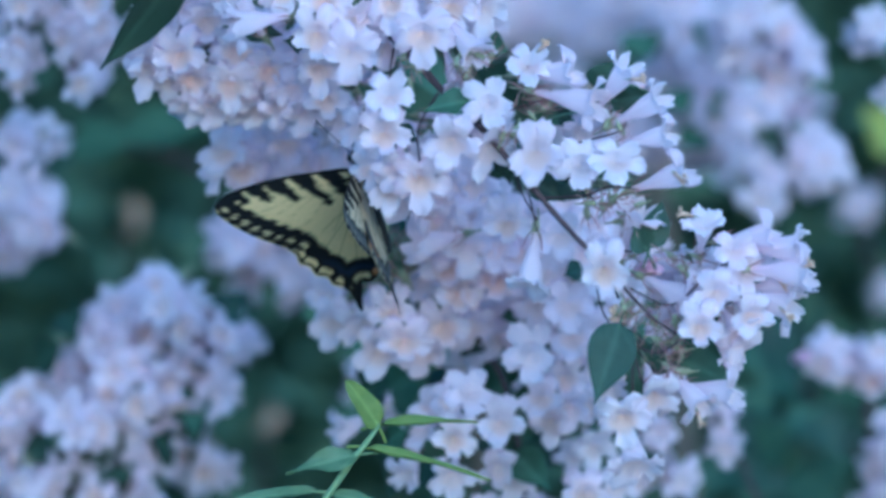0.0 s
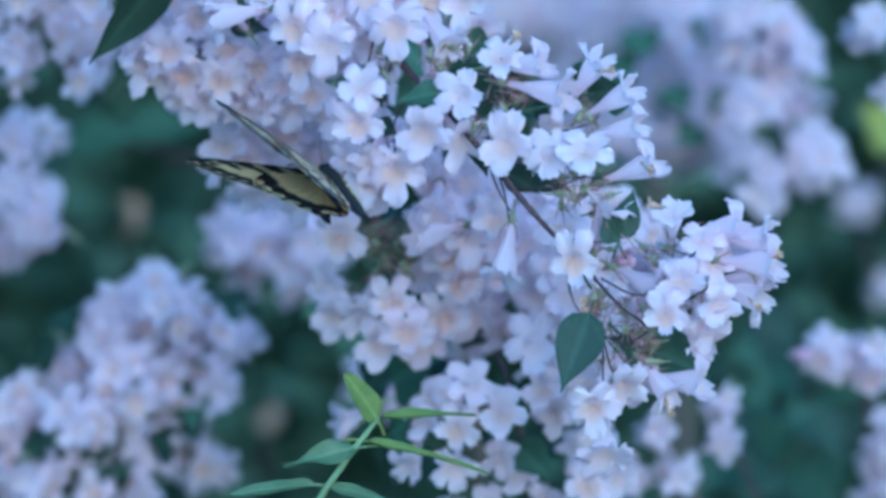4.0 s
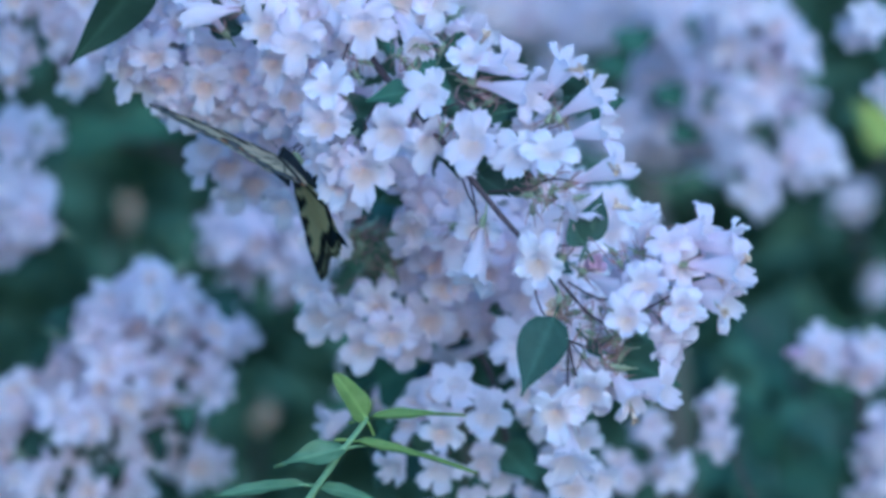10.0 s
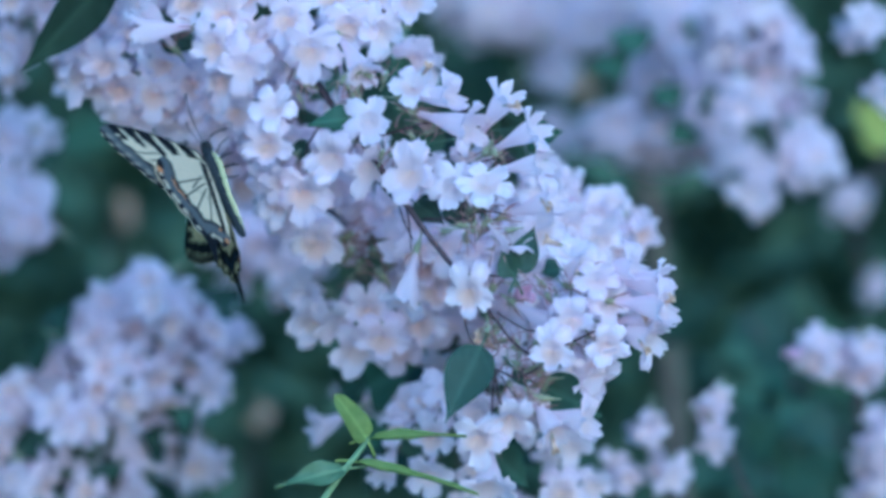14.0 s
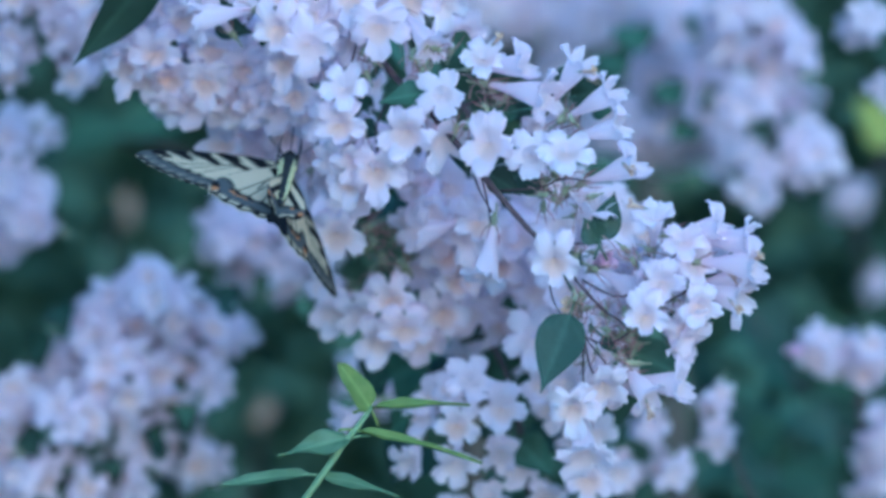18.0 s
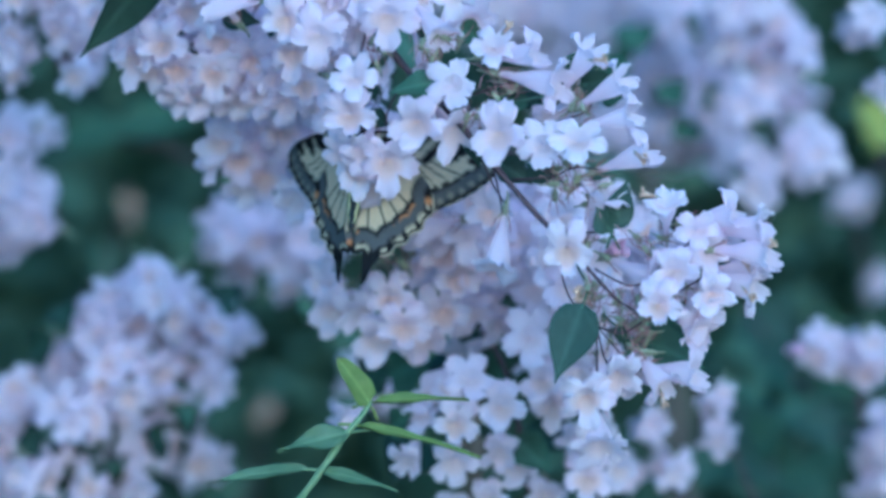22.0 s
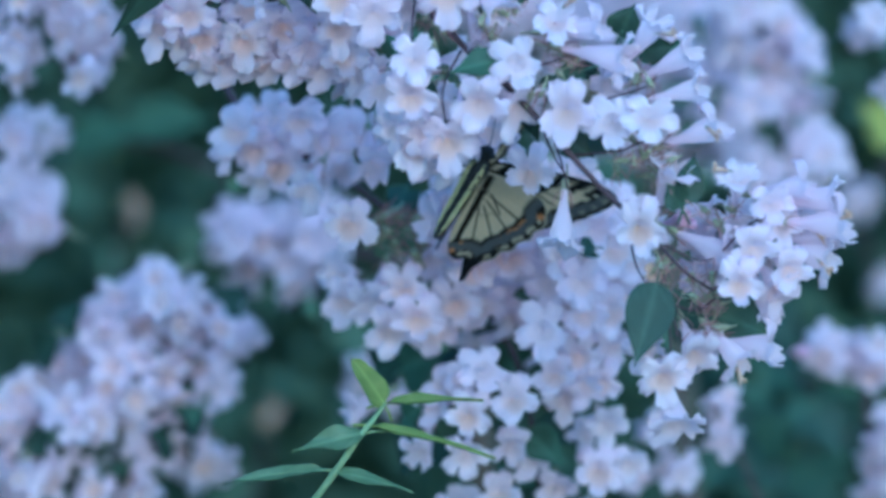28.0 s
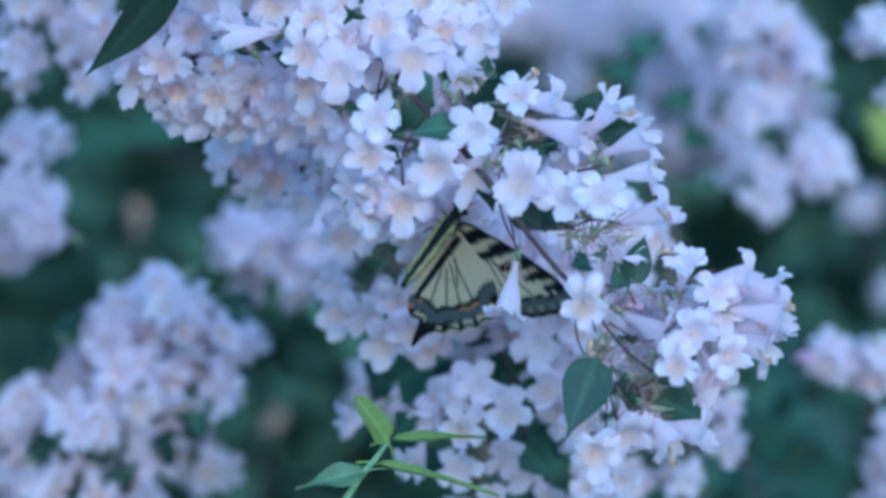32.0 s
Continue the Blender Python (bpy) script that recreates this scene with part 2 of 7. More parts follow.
# ---- the flower: a five-lobed bell about 16 mm across ----
def corolla(name, flare, mouth, lobe, length, ruffle, seed, material=None, orange=1.0, fine=True):
    """Mouth towards +z, the throat's rim at the origin, in millimetres times MM. An outer skin, and an inner one that closes as a funnel."""
    rnd = random.Random(seed)
    around, tube_rows, lobe_rows = (60, 6, 8) if fine else (30, 4, 5)
    # lobes 0 and 1 stand up, 2 to 4 hang
    tilt = [rnd.uniform(-0.5, 0.45) + (0.25, 0.25, 0.05, -0.2, 0.05)[k] for k in range(5)]
    reach = [lobe * rnd.uniform(0.82, 1.14) * (1.06, 1.06, 0.95, 1.12, 0.95)[k] for k in range(5)]
    waves = [rnd.uniform(0, 6.28) for _ in range(5)]
    skew = [rnd.uniform(-0.34, 0.34) for _ in range(5)]
    tip = [rnd.uniform(-0.07, 0.07) for _ in range(5)]
    roll = [rnd.uniform(-0.1, 0.55) for _ in range(5)]
    verts, stain, faces = [], [], []
    for skin in (0, 1):
        inset = 0.14 * skin
        # shallow inner funnel brightens the throat in place of light through its walls
        deep = length if skin == 0 else min(length, 2.3)
        start = len(verts)
        for i in range(tube_rows + lobe_rows):
            for j in range(around):
                turn = 2 * math.pi * j / around
                n = int(turn / (2 * math.pi / 5) + 1e-6) % 5
                off = (turn - (n + 0.5) * 2 * math.pi / 5) / (math.pi / 5)
                phi = turn + math.radians(18)
                belly = 1 - 0.14 * math.sin(phi)
                if i < tube_rows:
                    s = i / (tube_rows - 1)
                    if skin == 0:
                        r = 0.9 + (mouth - 0.9) * (0.25 * s + 0.75 * smooth(s, 0.15, 0.95)) * belly
                    else:
                        r = 0.3 + (mouth * belly - 0.3) * s ** 0.95
                    r *= 1 + 0.035 * s * math.cos(5 * turn)
                    z = -deep * (1 - s)
                    warm = 1.0 - 0.35 * s if skin else 0.4 * s
                    fade = s
                else:
                    w = (i - tube_rows + 1) / lobe_rows
                    shape = max(0.0, 1 - off * off) ** 0.45 * (1 + tip[n] * math.cos(off * 5.0 + n))
                    e = reach[n] * w * (0.16 + 0.84 * shape)
                    ang = flare + tilt[n] * w + roll[n] * w * w
                    r = mouth * belly * (1 + 0.035 * math.cos(5 * turn)) + e * math.sin(ang)
                    z = e * math.cos(ang) + ruffle * w * w * math.sin(off * 4.5 + waves[n]) + 0.5 * ruffle * w ** 3 * math.sin(off * 11 + 2 * waves[n]) - 0.6 * w * (1 - off * off)
                    r += 0.30 * w ** 3 * math.sin(off * 12 + waves[n]) + 0.20 * w ** 4 * math.sin(off * 23 + n)
                    phi -= off * (math.pi / 5) * 0.10 * w
                    phi += skew[n] * w * w * 0.8
                    warm = 0.65 * (1 - smooth(w, 0.0, 0.5))
                    fade = 1
                low = smooth(-math.sin(phi), -0.6, 0.6)
                verts.append(((r - inset) * math.cos(phi) * MM, (r - inset) * math.sin(phi) * MM, (z + inset * 0.6) * MM))
                stain.append((orange * warm * (0.3 + 0.7 * low) * (0.86 if skin else 0.05), 0, (0.85 if skin == 0 else 0.10) * (1 - 0.55 * fade) + 0.08, 1))
        rows = tube_rows + lobe_rows
        for i in range(rows - 1):
            for j in range(around):
                a, b = start + i * around + j, start + i * around + (j + 1) % around
                q = (a, b, b + around, a + around)
                faces.append(q if skin == 0 else q[::-1])
    total = (tube_rows + lobe_rows) * around
    rim = (tube_rows + lobe_rows - 1) * around
    for j in range(around):
        a, b = rim + j, rim + (j + 1) % around
        faces.append((a, b, b + total, a + total))
    return mesh_of(name, verts, faces, material or PETAL, stain)


def calyx_mesh(length):
    """The bristly ovary and its thin sepals behind a bell, with the stalk."""
    groups = [tube([(0, 0, (-length - 6.5) * MM), (0.4 * MM, 0, (-length - 4) * MM), (0, 0, (-length - 2) * MM), (0, 0, (-length + 0.6) * MM)], [0.24 * MM, 0.32 * MM, 1.05 * MM, 0.8 * MM], 7)]
    stain = [(0.1, 0, 0, 1)] * len(groups[0][0])
    for k in range(5):
        a = k * 2 * math.pi / 5
        c, s = math.cos(a), math.sin(a)
        groups.append(tube([(0.9 * c * MM, 0.9 * s * MM, (-length - 0.4) * MM), (2.2 * c * MM, 2.2 * s * MM, (-length + 1.5) * MM), (2.9 * c * MM, 2.9 * s * MM, (-length + 4.2) * MM)], [0.22 * MM, 0.17 * MM, 0.05 * MM], 4))
        stain += [(0.35 + 0.65 * smooth(i, 4, 20), 0, 0, 1) for i in range(len(groups[-1][0]))]
    for k in range(9):
        a, z = k * 2.4, -length - 1.2 - 0.35 * (k % 4)
        c, s = math.cos(a), math.sin(a)
        groups.append(tube([(1.0 * c * MM, 1.0 * s * MM, z * MM), (2.1 * c * MM, 2.1 * s * MM, (z + 0.5) * MM)], [0.09 * MM, 0.03 * MM], 3))
        stain += [(0.5, 0, 0, 1)] * len(groups[-1][0])
    v, f = joined(*groups)
    return mesh_of("calyx", v, f, OVARY, stain)


# flare, mouth, lobe, length, ruffle, and how warm the throat is
FORMS = [
    (1.10, 3.1, 5.4, 11.5, 0.6, 1.0), (1.28, 3.2, 5.3, 11.0, 0.7, 1.25), (0.95, 3.1, 5.4, 12.0, 0.7, 0.8), (1.42, 3.1, 5.2, 11.0, 0.7, 0.5),
    (0.80, 3.3, 5.2, 12.5, 0.7, 0.7), (0.62, 3.4, 5.0, 13.5, 0.8, 0.5), (-0.25, 2.7, 3.6, 13.0, 0.3, 0.3), (0.25, 2.4, 3.4, 11.0, 1.2, 0.0),
    (1.20, 3.3, 5.2, 11.0, 0.9, 0.7), (1.05, 3.0, 5.6, 11.5, 0.8, 1.3), (1.30, 3.1, 5.4, 11.0, 0.9, 1.3), (0.90, 3.2, 5.3, 12.0, 0.8, 1.0),
    (0.72, 3.3, 5.1, 12.5, 0.8, 0.6), (0.50, 3.4, 4.9, 13.5, 0.8, 0.4), (-0.30, 2.3, 3.2, 11.0, 0.2, 0.0),
]
BLOOMS = [corolla("bloom", *form[:5], k + 1, {7: WITHERED, 14: ROSE}.get(k, PETAL), form[5]) for k, form in enumerate(FORMS)]
FAR_BLOOMS = [corolla("bloom", *form[:5], k + 1, {7: WITHERED, 14: ROSE}.get(k, PETAL), form[5], False) for k, form in enumerate(FORMS)]
LENGTHS = [form[3] for form in FORMS]
LIKE = {0: (0, 9, 11), 1: (1, 8, 10), 2: (2, 11), 4: (4, 12), 5: (5, 13), 9: (9, 10)}
CALYCES = [calyx_mesh(n) for n in LENGTHS]


def bloom(parent, place, way, roll=0.0, kind=0, size=1.0):
    """One flower of a branch: the bell and, under it, its calyx."""
    m = Matrix.Translation(place) @ Vector(way).normalized().to_track_quat("Z", "Y").to_matrix().to_4x4() @ Matrix.Rotation(roll, 4, "Z") @ Matrix.Diagonal((size * (1 + 0.1 * math.sin(place.x * 900)), size * (1 + 0.1 * math.sin(place.z * 700)), size, 1))
    label = "bell-shaped flower in withered brown" if kind == 7 else "narrow pale pink flower bud" if kind == 6 else "closed magenta flower bud" if kind == 14 else ""
    ob = piece("flower", (BLOOMS if place.y < 0.13 else FAR_BLOOMS)[kind], parent, m, label)
    piece("calyx", CALYCES[kind], ob, Matrix.Identity(4))
    return ob


def spent(parent, place, ax, az, size):
    """A calyx whose bell has dropped."""
    m = Matrix.Translation(at(*place) - Vector((0, 0, EYE_HEIGHT))) @ facing(ax, az).to_track_quat("Z", "Y").to_matrix().to_4x4() @ Matrix.Scale(size, 4) @ Matrix.Translation((0, 0, LENGTHS[7] * MM))
    return piece("calyx", CALYCES[7], parent, m, "empty reddish-green calyx")


def facing(ax, az):
    """The way that a bell points: ax to the right, az up, the rest towards the camera."""
    return Vector((ax, -math.sqrt(max(0.03, 1 - ax * ax - az * az)), az))


def blooms(parent, rows, large=1.0):
    """Rows of x, y, z in millimetres, the pointing ax, az, and the kind of bell."""
    rnd = random.Random(len(rows))
    for x, y, z, ax, az, kind in rows:
        ax, az = ax + rnd.uniform(-0.2, 0.2) * (1 - abs(ax)), az - 0.24 * (1 - abs(az)) + rnd.uniform(-0.18, 0.18) * (1 - abs(az))
        kind = rnd.choice(LIKE.get(int(kind), (int(kind),)))
        bloom(parent, at(x, y, z) - Vector((0, 0, EYE_HEIGHT)), facing(ax, az), rnd.uniform(-0.35, 0.35), kind, large * rnd.uniform(0.94, 1.08))


def bells(parent, rows):
    """Rows of x, y, z in millimetres, the pointing ax, az, the kind of bell and its size."""
    rnd = random.Random(int(rows[0][0] * 10))
    for x, y, z, ax, az, kind, size in rows:
        bloom(parent, at(x, y, z) - Vector((0, 0, EYE_HEIGHT)), facing(ax, az), rnd.uniform(-0.2, 0.2), rnd.choice(LIKE.get(kind, (kind,))), size)


def cluster(parent, x, y, z, rx, ry, rz, count, seed, droop=0.35, large=1.0, kinds=(0, 1, 2, 3, 4, 5, 8, 9, 10, 11, 12, 13)):
    """Flowers crowded over a lobed mass, pointing outwards and a little down."""
    rnd = random.Random(seed)
    heart = at(x, y + 0.4 * ry, z) - Vector((0, 0, EYE_HEIGHT))
    for i in range(count):
        for _ in range(60):
            d = Vector((rnd.gauss(0, 1), rnd.gauss(0, 1), rnd.gauss(0, 1))).normalized()
            if d.y < 0.35:
                break
        s = rnd.uniform(0.72, 1.05)
        place = at(x + d.x * rx * s, y + d.y * ry * s, z + d.z * rz * s) - Vector((0, 0, EYE_HEIGHT))
        way = d + Vector((rnd.uniform(-0.5, 0.5), -0.55 + rnd.uniform(-0.4, 0.3), -droop + rnd.uniform(-0.4, 0.4)))
        kind, size = rnd.choice(kinds), large * rnd.uniform(0.86, 1.06)
        bloom(parent, place, way, rnd.uniform(0, 6.28), kind, size)
        foot = place - Vector(way).normalized() * (LENGTHS[kind] + 6.2) * size * MM
        bend = heart.lerp(foot, 0.55) + Vector((0, 0.003, 0.002))
        v, f = tube([heart, bend, foot], [0.55 * MM, 0.38 * MM, 0.24 * MM], 4)
        piece("flower_stalk", mesh_of("flower_stalk", v, f, STALK), parent, Matrix.Identity(4))


# ---- leaves ----
def leaf_mesh(name, length, width, fold, curl, material, wave=0.0, seed=0, blunt=False):
    """An ovate leaf from its stalk at the origin along +x, folded a little at its rib; both faces, in millimetres."""
    rnd = random.Random(seed)
    along, across = 14, 9
    verts, stain, faces = [], [], []
    ph = rnd.uniform(0, 6)
    for skin in (0, 1):
        start = len(verts)
        for i in range(along):
            s = i / (along - 1)
            half = width / 2 * (max(0.0, math.sin(math.pi * s ** 0.64)) ** (0.55 if blunt else 0.75 + 0.75 * s) + 0.012)
            for j in range(across):
                u = 2 * j / (across - 1) - 1
                zz = fold * abs(u) * half - curl * length * s * s + wave * math.sin(s * 9 + ph + 2 * u) * abs(u)
                zz += 0.25 * math.cos(abs(u) * 9 - s * 26) * (1 - s)
                verts.append((s * length * MM, u * half * MM, (zz - 0.3 * skin) * MM))
                rib = max(0.0, 1 - abs(u) * 6.0) * 0.28 + 0.12 * max(0.0, math.cos(abs(u) * 9 - s * 30)) ** 8
                stain.append((0, rib, 0, 1))
        for i in range(along - 1):
            for j in range(across - 1):
                a = start + i * across + j
                q = (a, a + across, a + across + 1, a + 1)
                faces.append(q if skin == 0 else q[::-1])
    stalk = tube([(-6 * MM, 0, -1.2 * MM), (-2 * MM, 0, -0.2 * MM), (2 * MM, 0, -0.15 * MM)], [0.45 * MM, 0.4 * MM, 0.3 * MM], 5)
    n = len(verts)
    verts += [tuple(p) for p in stalk[0]]
    stain += [(0, 0.7, 0, 1)] * len(stalk[0])
    faces += [tuple(i + n for i in q) for q in stalk[1]]
    return mesh_of(name, verts, faces, material, stain)


def leaf_pose(base, tip, face):
    """From the stalk's end towards the tip, with the upper face turned as given."""
    x = (Vector(tip) - Vector(base)).normalized()
    z = (Vector(face) - x * Vector(face).dot(x)).normalized()
    m = Matrix((x, z.cross(x), z)).transposed().to_4x4()
    m.translation = base
    return m


def leaf(parent, base, tip, width, face=(0, -1, 0.3), fold=0.25, curl=0.08, material=None, label="", wave=0.4, seed=1, blunt=False):
    b, t = (at(*p) - Vector((0, 0, EYE_HEIGHT)) for p in (base, tip))
    me = leaf_mesh("leaf", (t - b).length / MM, width, fold, curl, material or LEAF, wave, seed, blunt)
    return piece("leaf", me, parent, leaf_pose(b, t, face), label)


def twig(parent, points, radii, material=None, name="twig", label=""):
    pts = [at(*p) - Vector((0, 0, EYE_HEIGHT)) for p in points]
    v, f = tube(pts, [r * MM for r in radii], 7)
    return piece(name, mesh_of(name, v, f, material or BARK), parent, Matrix.Identity(4), label)


# ---- ground, closing foliage and the shrub's canes ----
def ground():
    n, size = 60, 600.0
    rnd = random.Random(3)
    verts, faces = [], []
    for i in range(n + 1):
        for j in range(n + 1):
            x, y = (2 * i / n - 1), (2 * j / n - 1)
            x, y = x * abs(x) * size, y * abs(y) * size
            verts.append((x, y, rnd.uniform(-0.02, 0.0) if abs(x) + abs(y) > 1 else 0.0))
    for i in range(n):
        for j in range(n):
            a = i * (n + 1) + j
            faces.append((a, a + n + 1, a + n + 2, a + 1))
    ob = new("ground", mesh_of("ground", verts, faces, ground_material()))
    tagged(ob, "garden ground of soil and rough grass under the shrub", "ground", kind="structure")


def foliage(name, label, count, box, size, seed, material, heart=None):
    """Many small leaves in one mesh, for the far depth of the shrub."""
    rnd = random.Random(seed)
    verts, faces, stain = [], [], []
    outline = ((0, 0, 0), (0.25, 0.24, 0.04), (0.6, 0.22, 0.03), (1, 0, -0.08), (0.6, -0.22, 0.03), (0.25, -0.24, 0.04), (0.5, 0, -0.01))
    for _ in range(count):
        while True:
            u, v, w = (rnd.uniform(-1, 1) for _ in range(3))
            lump = 0.16 * math.sin(5 * u + seed) + 0.12 * math.sin(7 * w + 3 * v)
            if u ** 4 + v ** 4 + max(w, 0.0) ** 4 < 0.95 + lump:
                break
        x, y, z = (lo + (hi - lo) * (q + 1) / 2 for (lo, hi), q in zip(box, (u, v, w)))
        s = rnd.uniform(*size)
        turn = Euler((rnd.uniform(-0.9, 0.9), rnd.uniform(-0.5, 1.2), rnd.uniform(0, 6.28))).to_matrix()
        n = len(verts)
        for p in outline:
            verts.append(tuple(Vector((x, y, z)) + turn @ Vector(p) * s))
            stain.append((0, 0.15 if p[1] == 0 else 0, 0, 1))
        faces += [(n, n + 1, n + 6), (n + 1, n + 2, n + 6), (n + 2, n + 3, n + 6), (n + 3, n + 4, n + 6), (n + 4, n + 5, n + 6), (n + 5, n, n + 6)]
    ob = new(name, mesh_of(name, verts, faces, material, stain))
    return tagged(ob, label, "foliage", kind="stuff")


def backdrop():
    """A closed bank of clipped garden greenery behind the shrub."""
    rnd = random.Random(8)
    nx, nz = 90, 40
    verts, faces = [], []
    for i in range(nx + 1):
        for k in range(nz + 1):
            x = 14.0 * (2 * i / nx - 1)
            verts.append((x, 3.6 - 0.03 * x * x + rnd.uniform(-0.18, 0.18), -0.1 + 4.2 * k / nz))
    for i in range(nx):
        for k in range(nz):
            a = i * (nz + 1) + k
            faces.append((a, a + nz + 1, a + nz + 2, a + 1))
    ob = new("backdrop", mesh_of("backdrop", verts, faces, SHADE, [(0, 0, 0, 1)] * len(verts)))
    tagged(ob, "dark green hedge bank far behind the shrub", "hedge", kind="structure")


ground()
backdrop()

# ---- the depth of the shrub, far behind the flowers ----
foliage("shrub_foliage", "dark green leaves of the flowering shrub, out of focus", 7000, ((-0.6, 0.6), (0.95, 1.3), (0.7, 1.5)), (0.025, 0.05), 11, SHADE)
# out-of-view leaves over the left clusters, added only to shade them
foliage("shrub_canopy", "unseen leaves added overhead to shade the blurred clusters", 2800, ((-0.9, -0.09), (0.05, 0.95), (1.39, 1.75)), (0.03, 0.05), 15, SHADE)
foliage("shrub_leaves", "dense dark green leaves closing the shrub behind", 9000, ((-1.4, 1.4), (1.3, 1.75), (0.0, 2.0)), (0.05, 0.09), 12, SHADE)
foliage("hedge_foliage", "dark mass of garden foliage behind the shrub", 9000, ((-4.0, 4.0), (1.7, 3.2), (0.0, 3.0)), (0.09, 0.16), 13, SHADE)

BACK_GROUP = "flowering branches of the beauty bush"
OPEN = (1, 3, 8, 10, 0)

# ---- far clusters ----
LOW = thing("flowering_branch", "large blurred mass of pale pink bell flowers low on the shrub", "flowering branch", (0, 0, EYE_HEIGHT), BACK_GROUP)
cluster(LOW, -95, 260, -24, 9, 35, 10, 11, 100, large=1.15, kinds=(0, 1, 2, 4, 5, 9, 11, 8, 10, 12, 13))
cluster(LOW, -111, 280, -31, 9, 35, 12, 9, 101, large=1.15, kinds=(0, 1, 2, 4, 5, 9, 11, 8, 10, 12, 13))
cluster(LOW, -127, 300, -50, 10, 35, 12, 9, 102, large=1.15, kinds=(0, 1, 2, 4, 5, 9, 11, 8, 10, 12, 13))
cluster(LOW, -105, 260, -51, 16, 35, 14, 12, 103, large=1.15, kinds=(0, 1, 2, 4, 5, 9, 11, 8, 10, 12, 13))
cluster(LOW, -86, 280, -36, 14, 35, 9, 8, 104, large=1.15, kinds=(0, 1, 2, 4, 5, 9, 11, 8, 10, 12, 13))
cluster(LOW, -81, 300, -52, 9, 35, 10, 5, 105, large=1.15, kinds=(0, 1, 2, 4, 5, 9, 11, 8, 10, 12, 13))
cluster(LOW, -127, 260, -68, 12, 35, 14, 8, 106, large=1.15, kinds=(0, 1, 2, 4, 5, 9, 11, 8, 10, 12, 13))
cluster(LOW, -102, 280, -76, 16, 35, 16, 8, 107, large=1.15, kinds=(0, 1, 2, 4, 5, 9, 11, 8, 10, 12, 13))
cluster(LOW, -85, 300, -72, 10, 35, 14, 5, 108, large=1.15, kinds=(0, 1, 2, 4, 5, 9, 11, 8, 10, 12, 13))
cluster(LOW, -142, 260, -80, 8, 35, 11, 5, 109, large=1.15, kinds=(0, 1, 2, 4, 5, 9, 11, 8, 10, 12, 13))
cluster(LOW, -119, 280, -40, 9, 35, 9, 5, 110, large=1.15, kinds=(0, 1, 2, 4, 5, 9, 11, 8, 10, 12, 13))
cluster(LOW, -101, 300, -19, 6, 35, 4, 3, 111, large=1.15, kinds=(0, 1, 2, 4, 5, 9, 11, 8, 10, 12, 13))
cluster(LOW, -113, 260, -96, 26, 35, 11, 8, 112, large=1.15, kinds=(0, 1, 2, 4, 5, 9, 11, 8, 10, 12, 13))
cluster(LOW, -120, 290, -30, 5, 30, 5, 7, 120, large=1.12)
cluster(LOW, -130, 290, -45, 5, 30, 5, 6, 121, large=1.12)
cluster(LOW, -112, 290, -21, 4, 30, 4, 6, 122, large=1.12)
cluster(LOW, -88, 290, -24, 5, 30, 5, 6, 123, large=1.12)
cluster(LOW, -151, 270, -61, 5, 30, 5, 6, 124, large=1.12)
cluster(LOW, -153, 270, -77, 6, 30, 6, 6, 125, large=1.12)
cluster(LOW, -75, 290, -32, 5, 30, 5, 6, 126, large=1.12)
cluster(LOW, -80, 290, -50, 4, 30, 4, 5, 127, large=1.12)
cluster(LOW, -99, 280, -15, 5, 30, 5, 6, 128, large=1.12)
cluster(LOW, -142, 280, -81, 4, 30, 4, 4, 129, large=1.12)
cluster(LOW, -145, 290, -52, 4, 30, 4, 4, 130, large=1.12)
twig(LOW, [(-111.9, 310, -102.8), (-109.8, 310, -72.5), (-107.8, 310, -42.2), (-101.8, 310, -24.1)], [3, 2.5, 2, 1.2])
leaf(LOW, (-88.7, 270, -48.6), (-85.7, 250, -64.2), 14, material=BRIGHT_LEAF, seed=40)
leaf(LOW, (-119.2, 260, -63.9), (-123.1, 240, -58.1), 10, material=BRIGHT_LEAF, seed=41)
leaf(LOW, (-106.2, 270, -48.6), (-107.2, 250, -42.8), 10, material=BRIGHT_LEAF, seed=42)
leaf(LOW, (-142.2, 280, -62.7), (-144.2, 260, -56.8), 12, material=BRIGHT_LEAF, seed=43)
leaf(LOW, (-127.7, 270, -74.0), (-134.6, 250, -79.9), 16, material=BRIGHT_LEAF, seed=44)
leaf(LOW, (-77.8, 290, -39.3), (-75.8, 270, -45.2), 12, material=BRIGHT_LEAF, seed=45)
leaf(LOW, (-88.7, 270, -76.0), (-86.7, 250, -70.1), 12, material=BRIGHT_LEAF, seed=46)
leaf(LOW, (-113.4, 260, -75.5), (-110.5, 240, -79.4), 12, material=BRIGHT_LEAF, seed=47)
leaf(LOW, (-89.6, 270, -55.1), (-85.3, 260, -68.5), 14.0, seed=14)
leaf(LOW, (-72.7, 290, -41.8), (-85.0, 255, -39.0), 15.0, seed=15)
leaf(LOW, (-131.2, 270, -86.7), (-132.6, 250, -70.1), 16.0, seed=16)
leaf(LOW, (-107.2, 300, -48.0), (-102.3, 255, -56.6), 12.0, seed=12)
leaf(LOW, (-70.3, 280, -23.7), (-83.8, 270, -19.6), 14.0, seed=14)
# dark leaves added here to dim the flowers as shade would
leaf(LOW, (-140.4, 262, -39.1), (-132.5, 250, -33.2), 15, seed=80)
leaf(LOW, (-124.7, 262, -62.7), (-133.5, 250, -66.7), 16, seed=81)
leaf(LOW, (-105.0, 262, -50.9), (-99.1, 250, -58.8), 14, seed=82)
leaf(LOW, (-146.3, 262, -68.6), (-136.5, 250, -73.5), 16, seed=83)
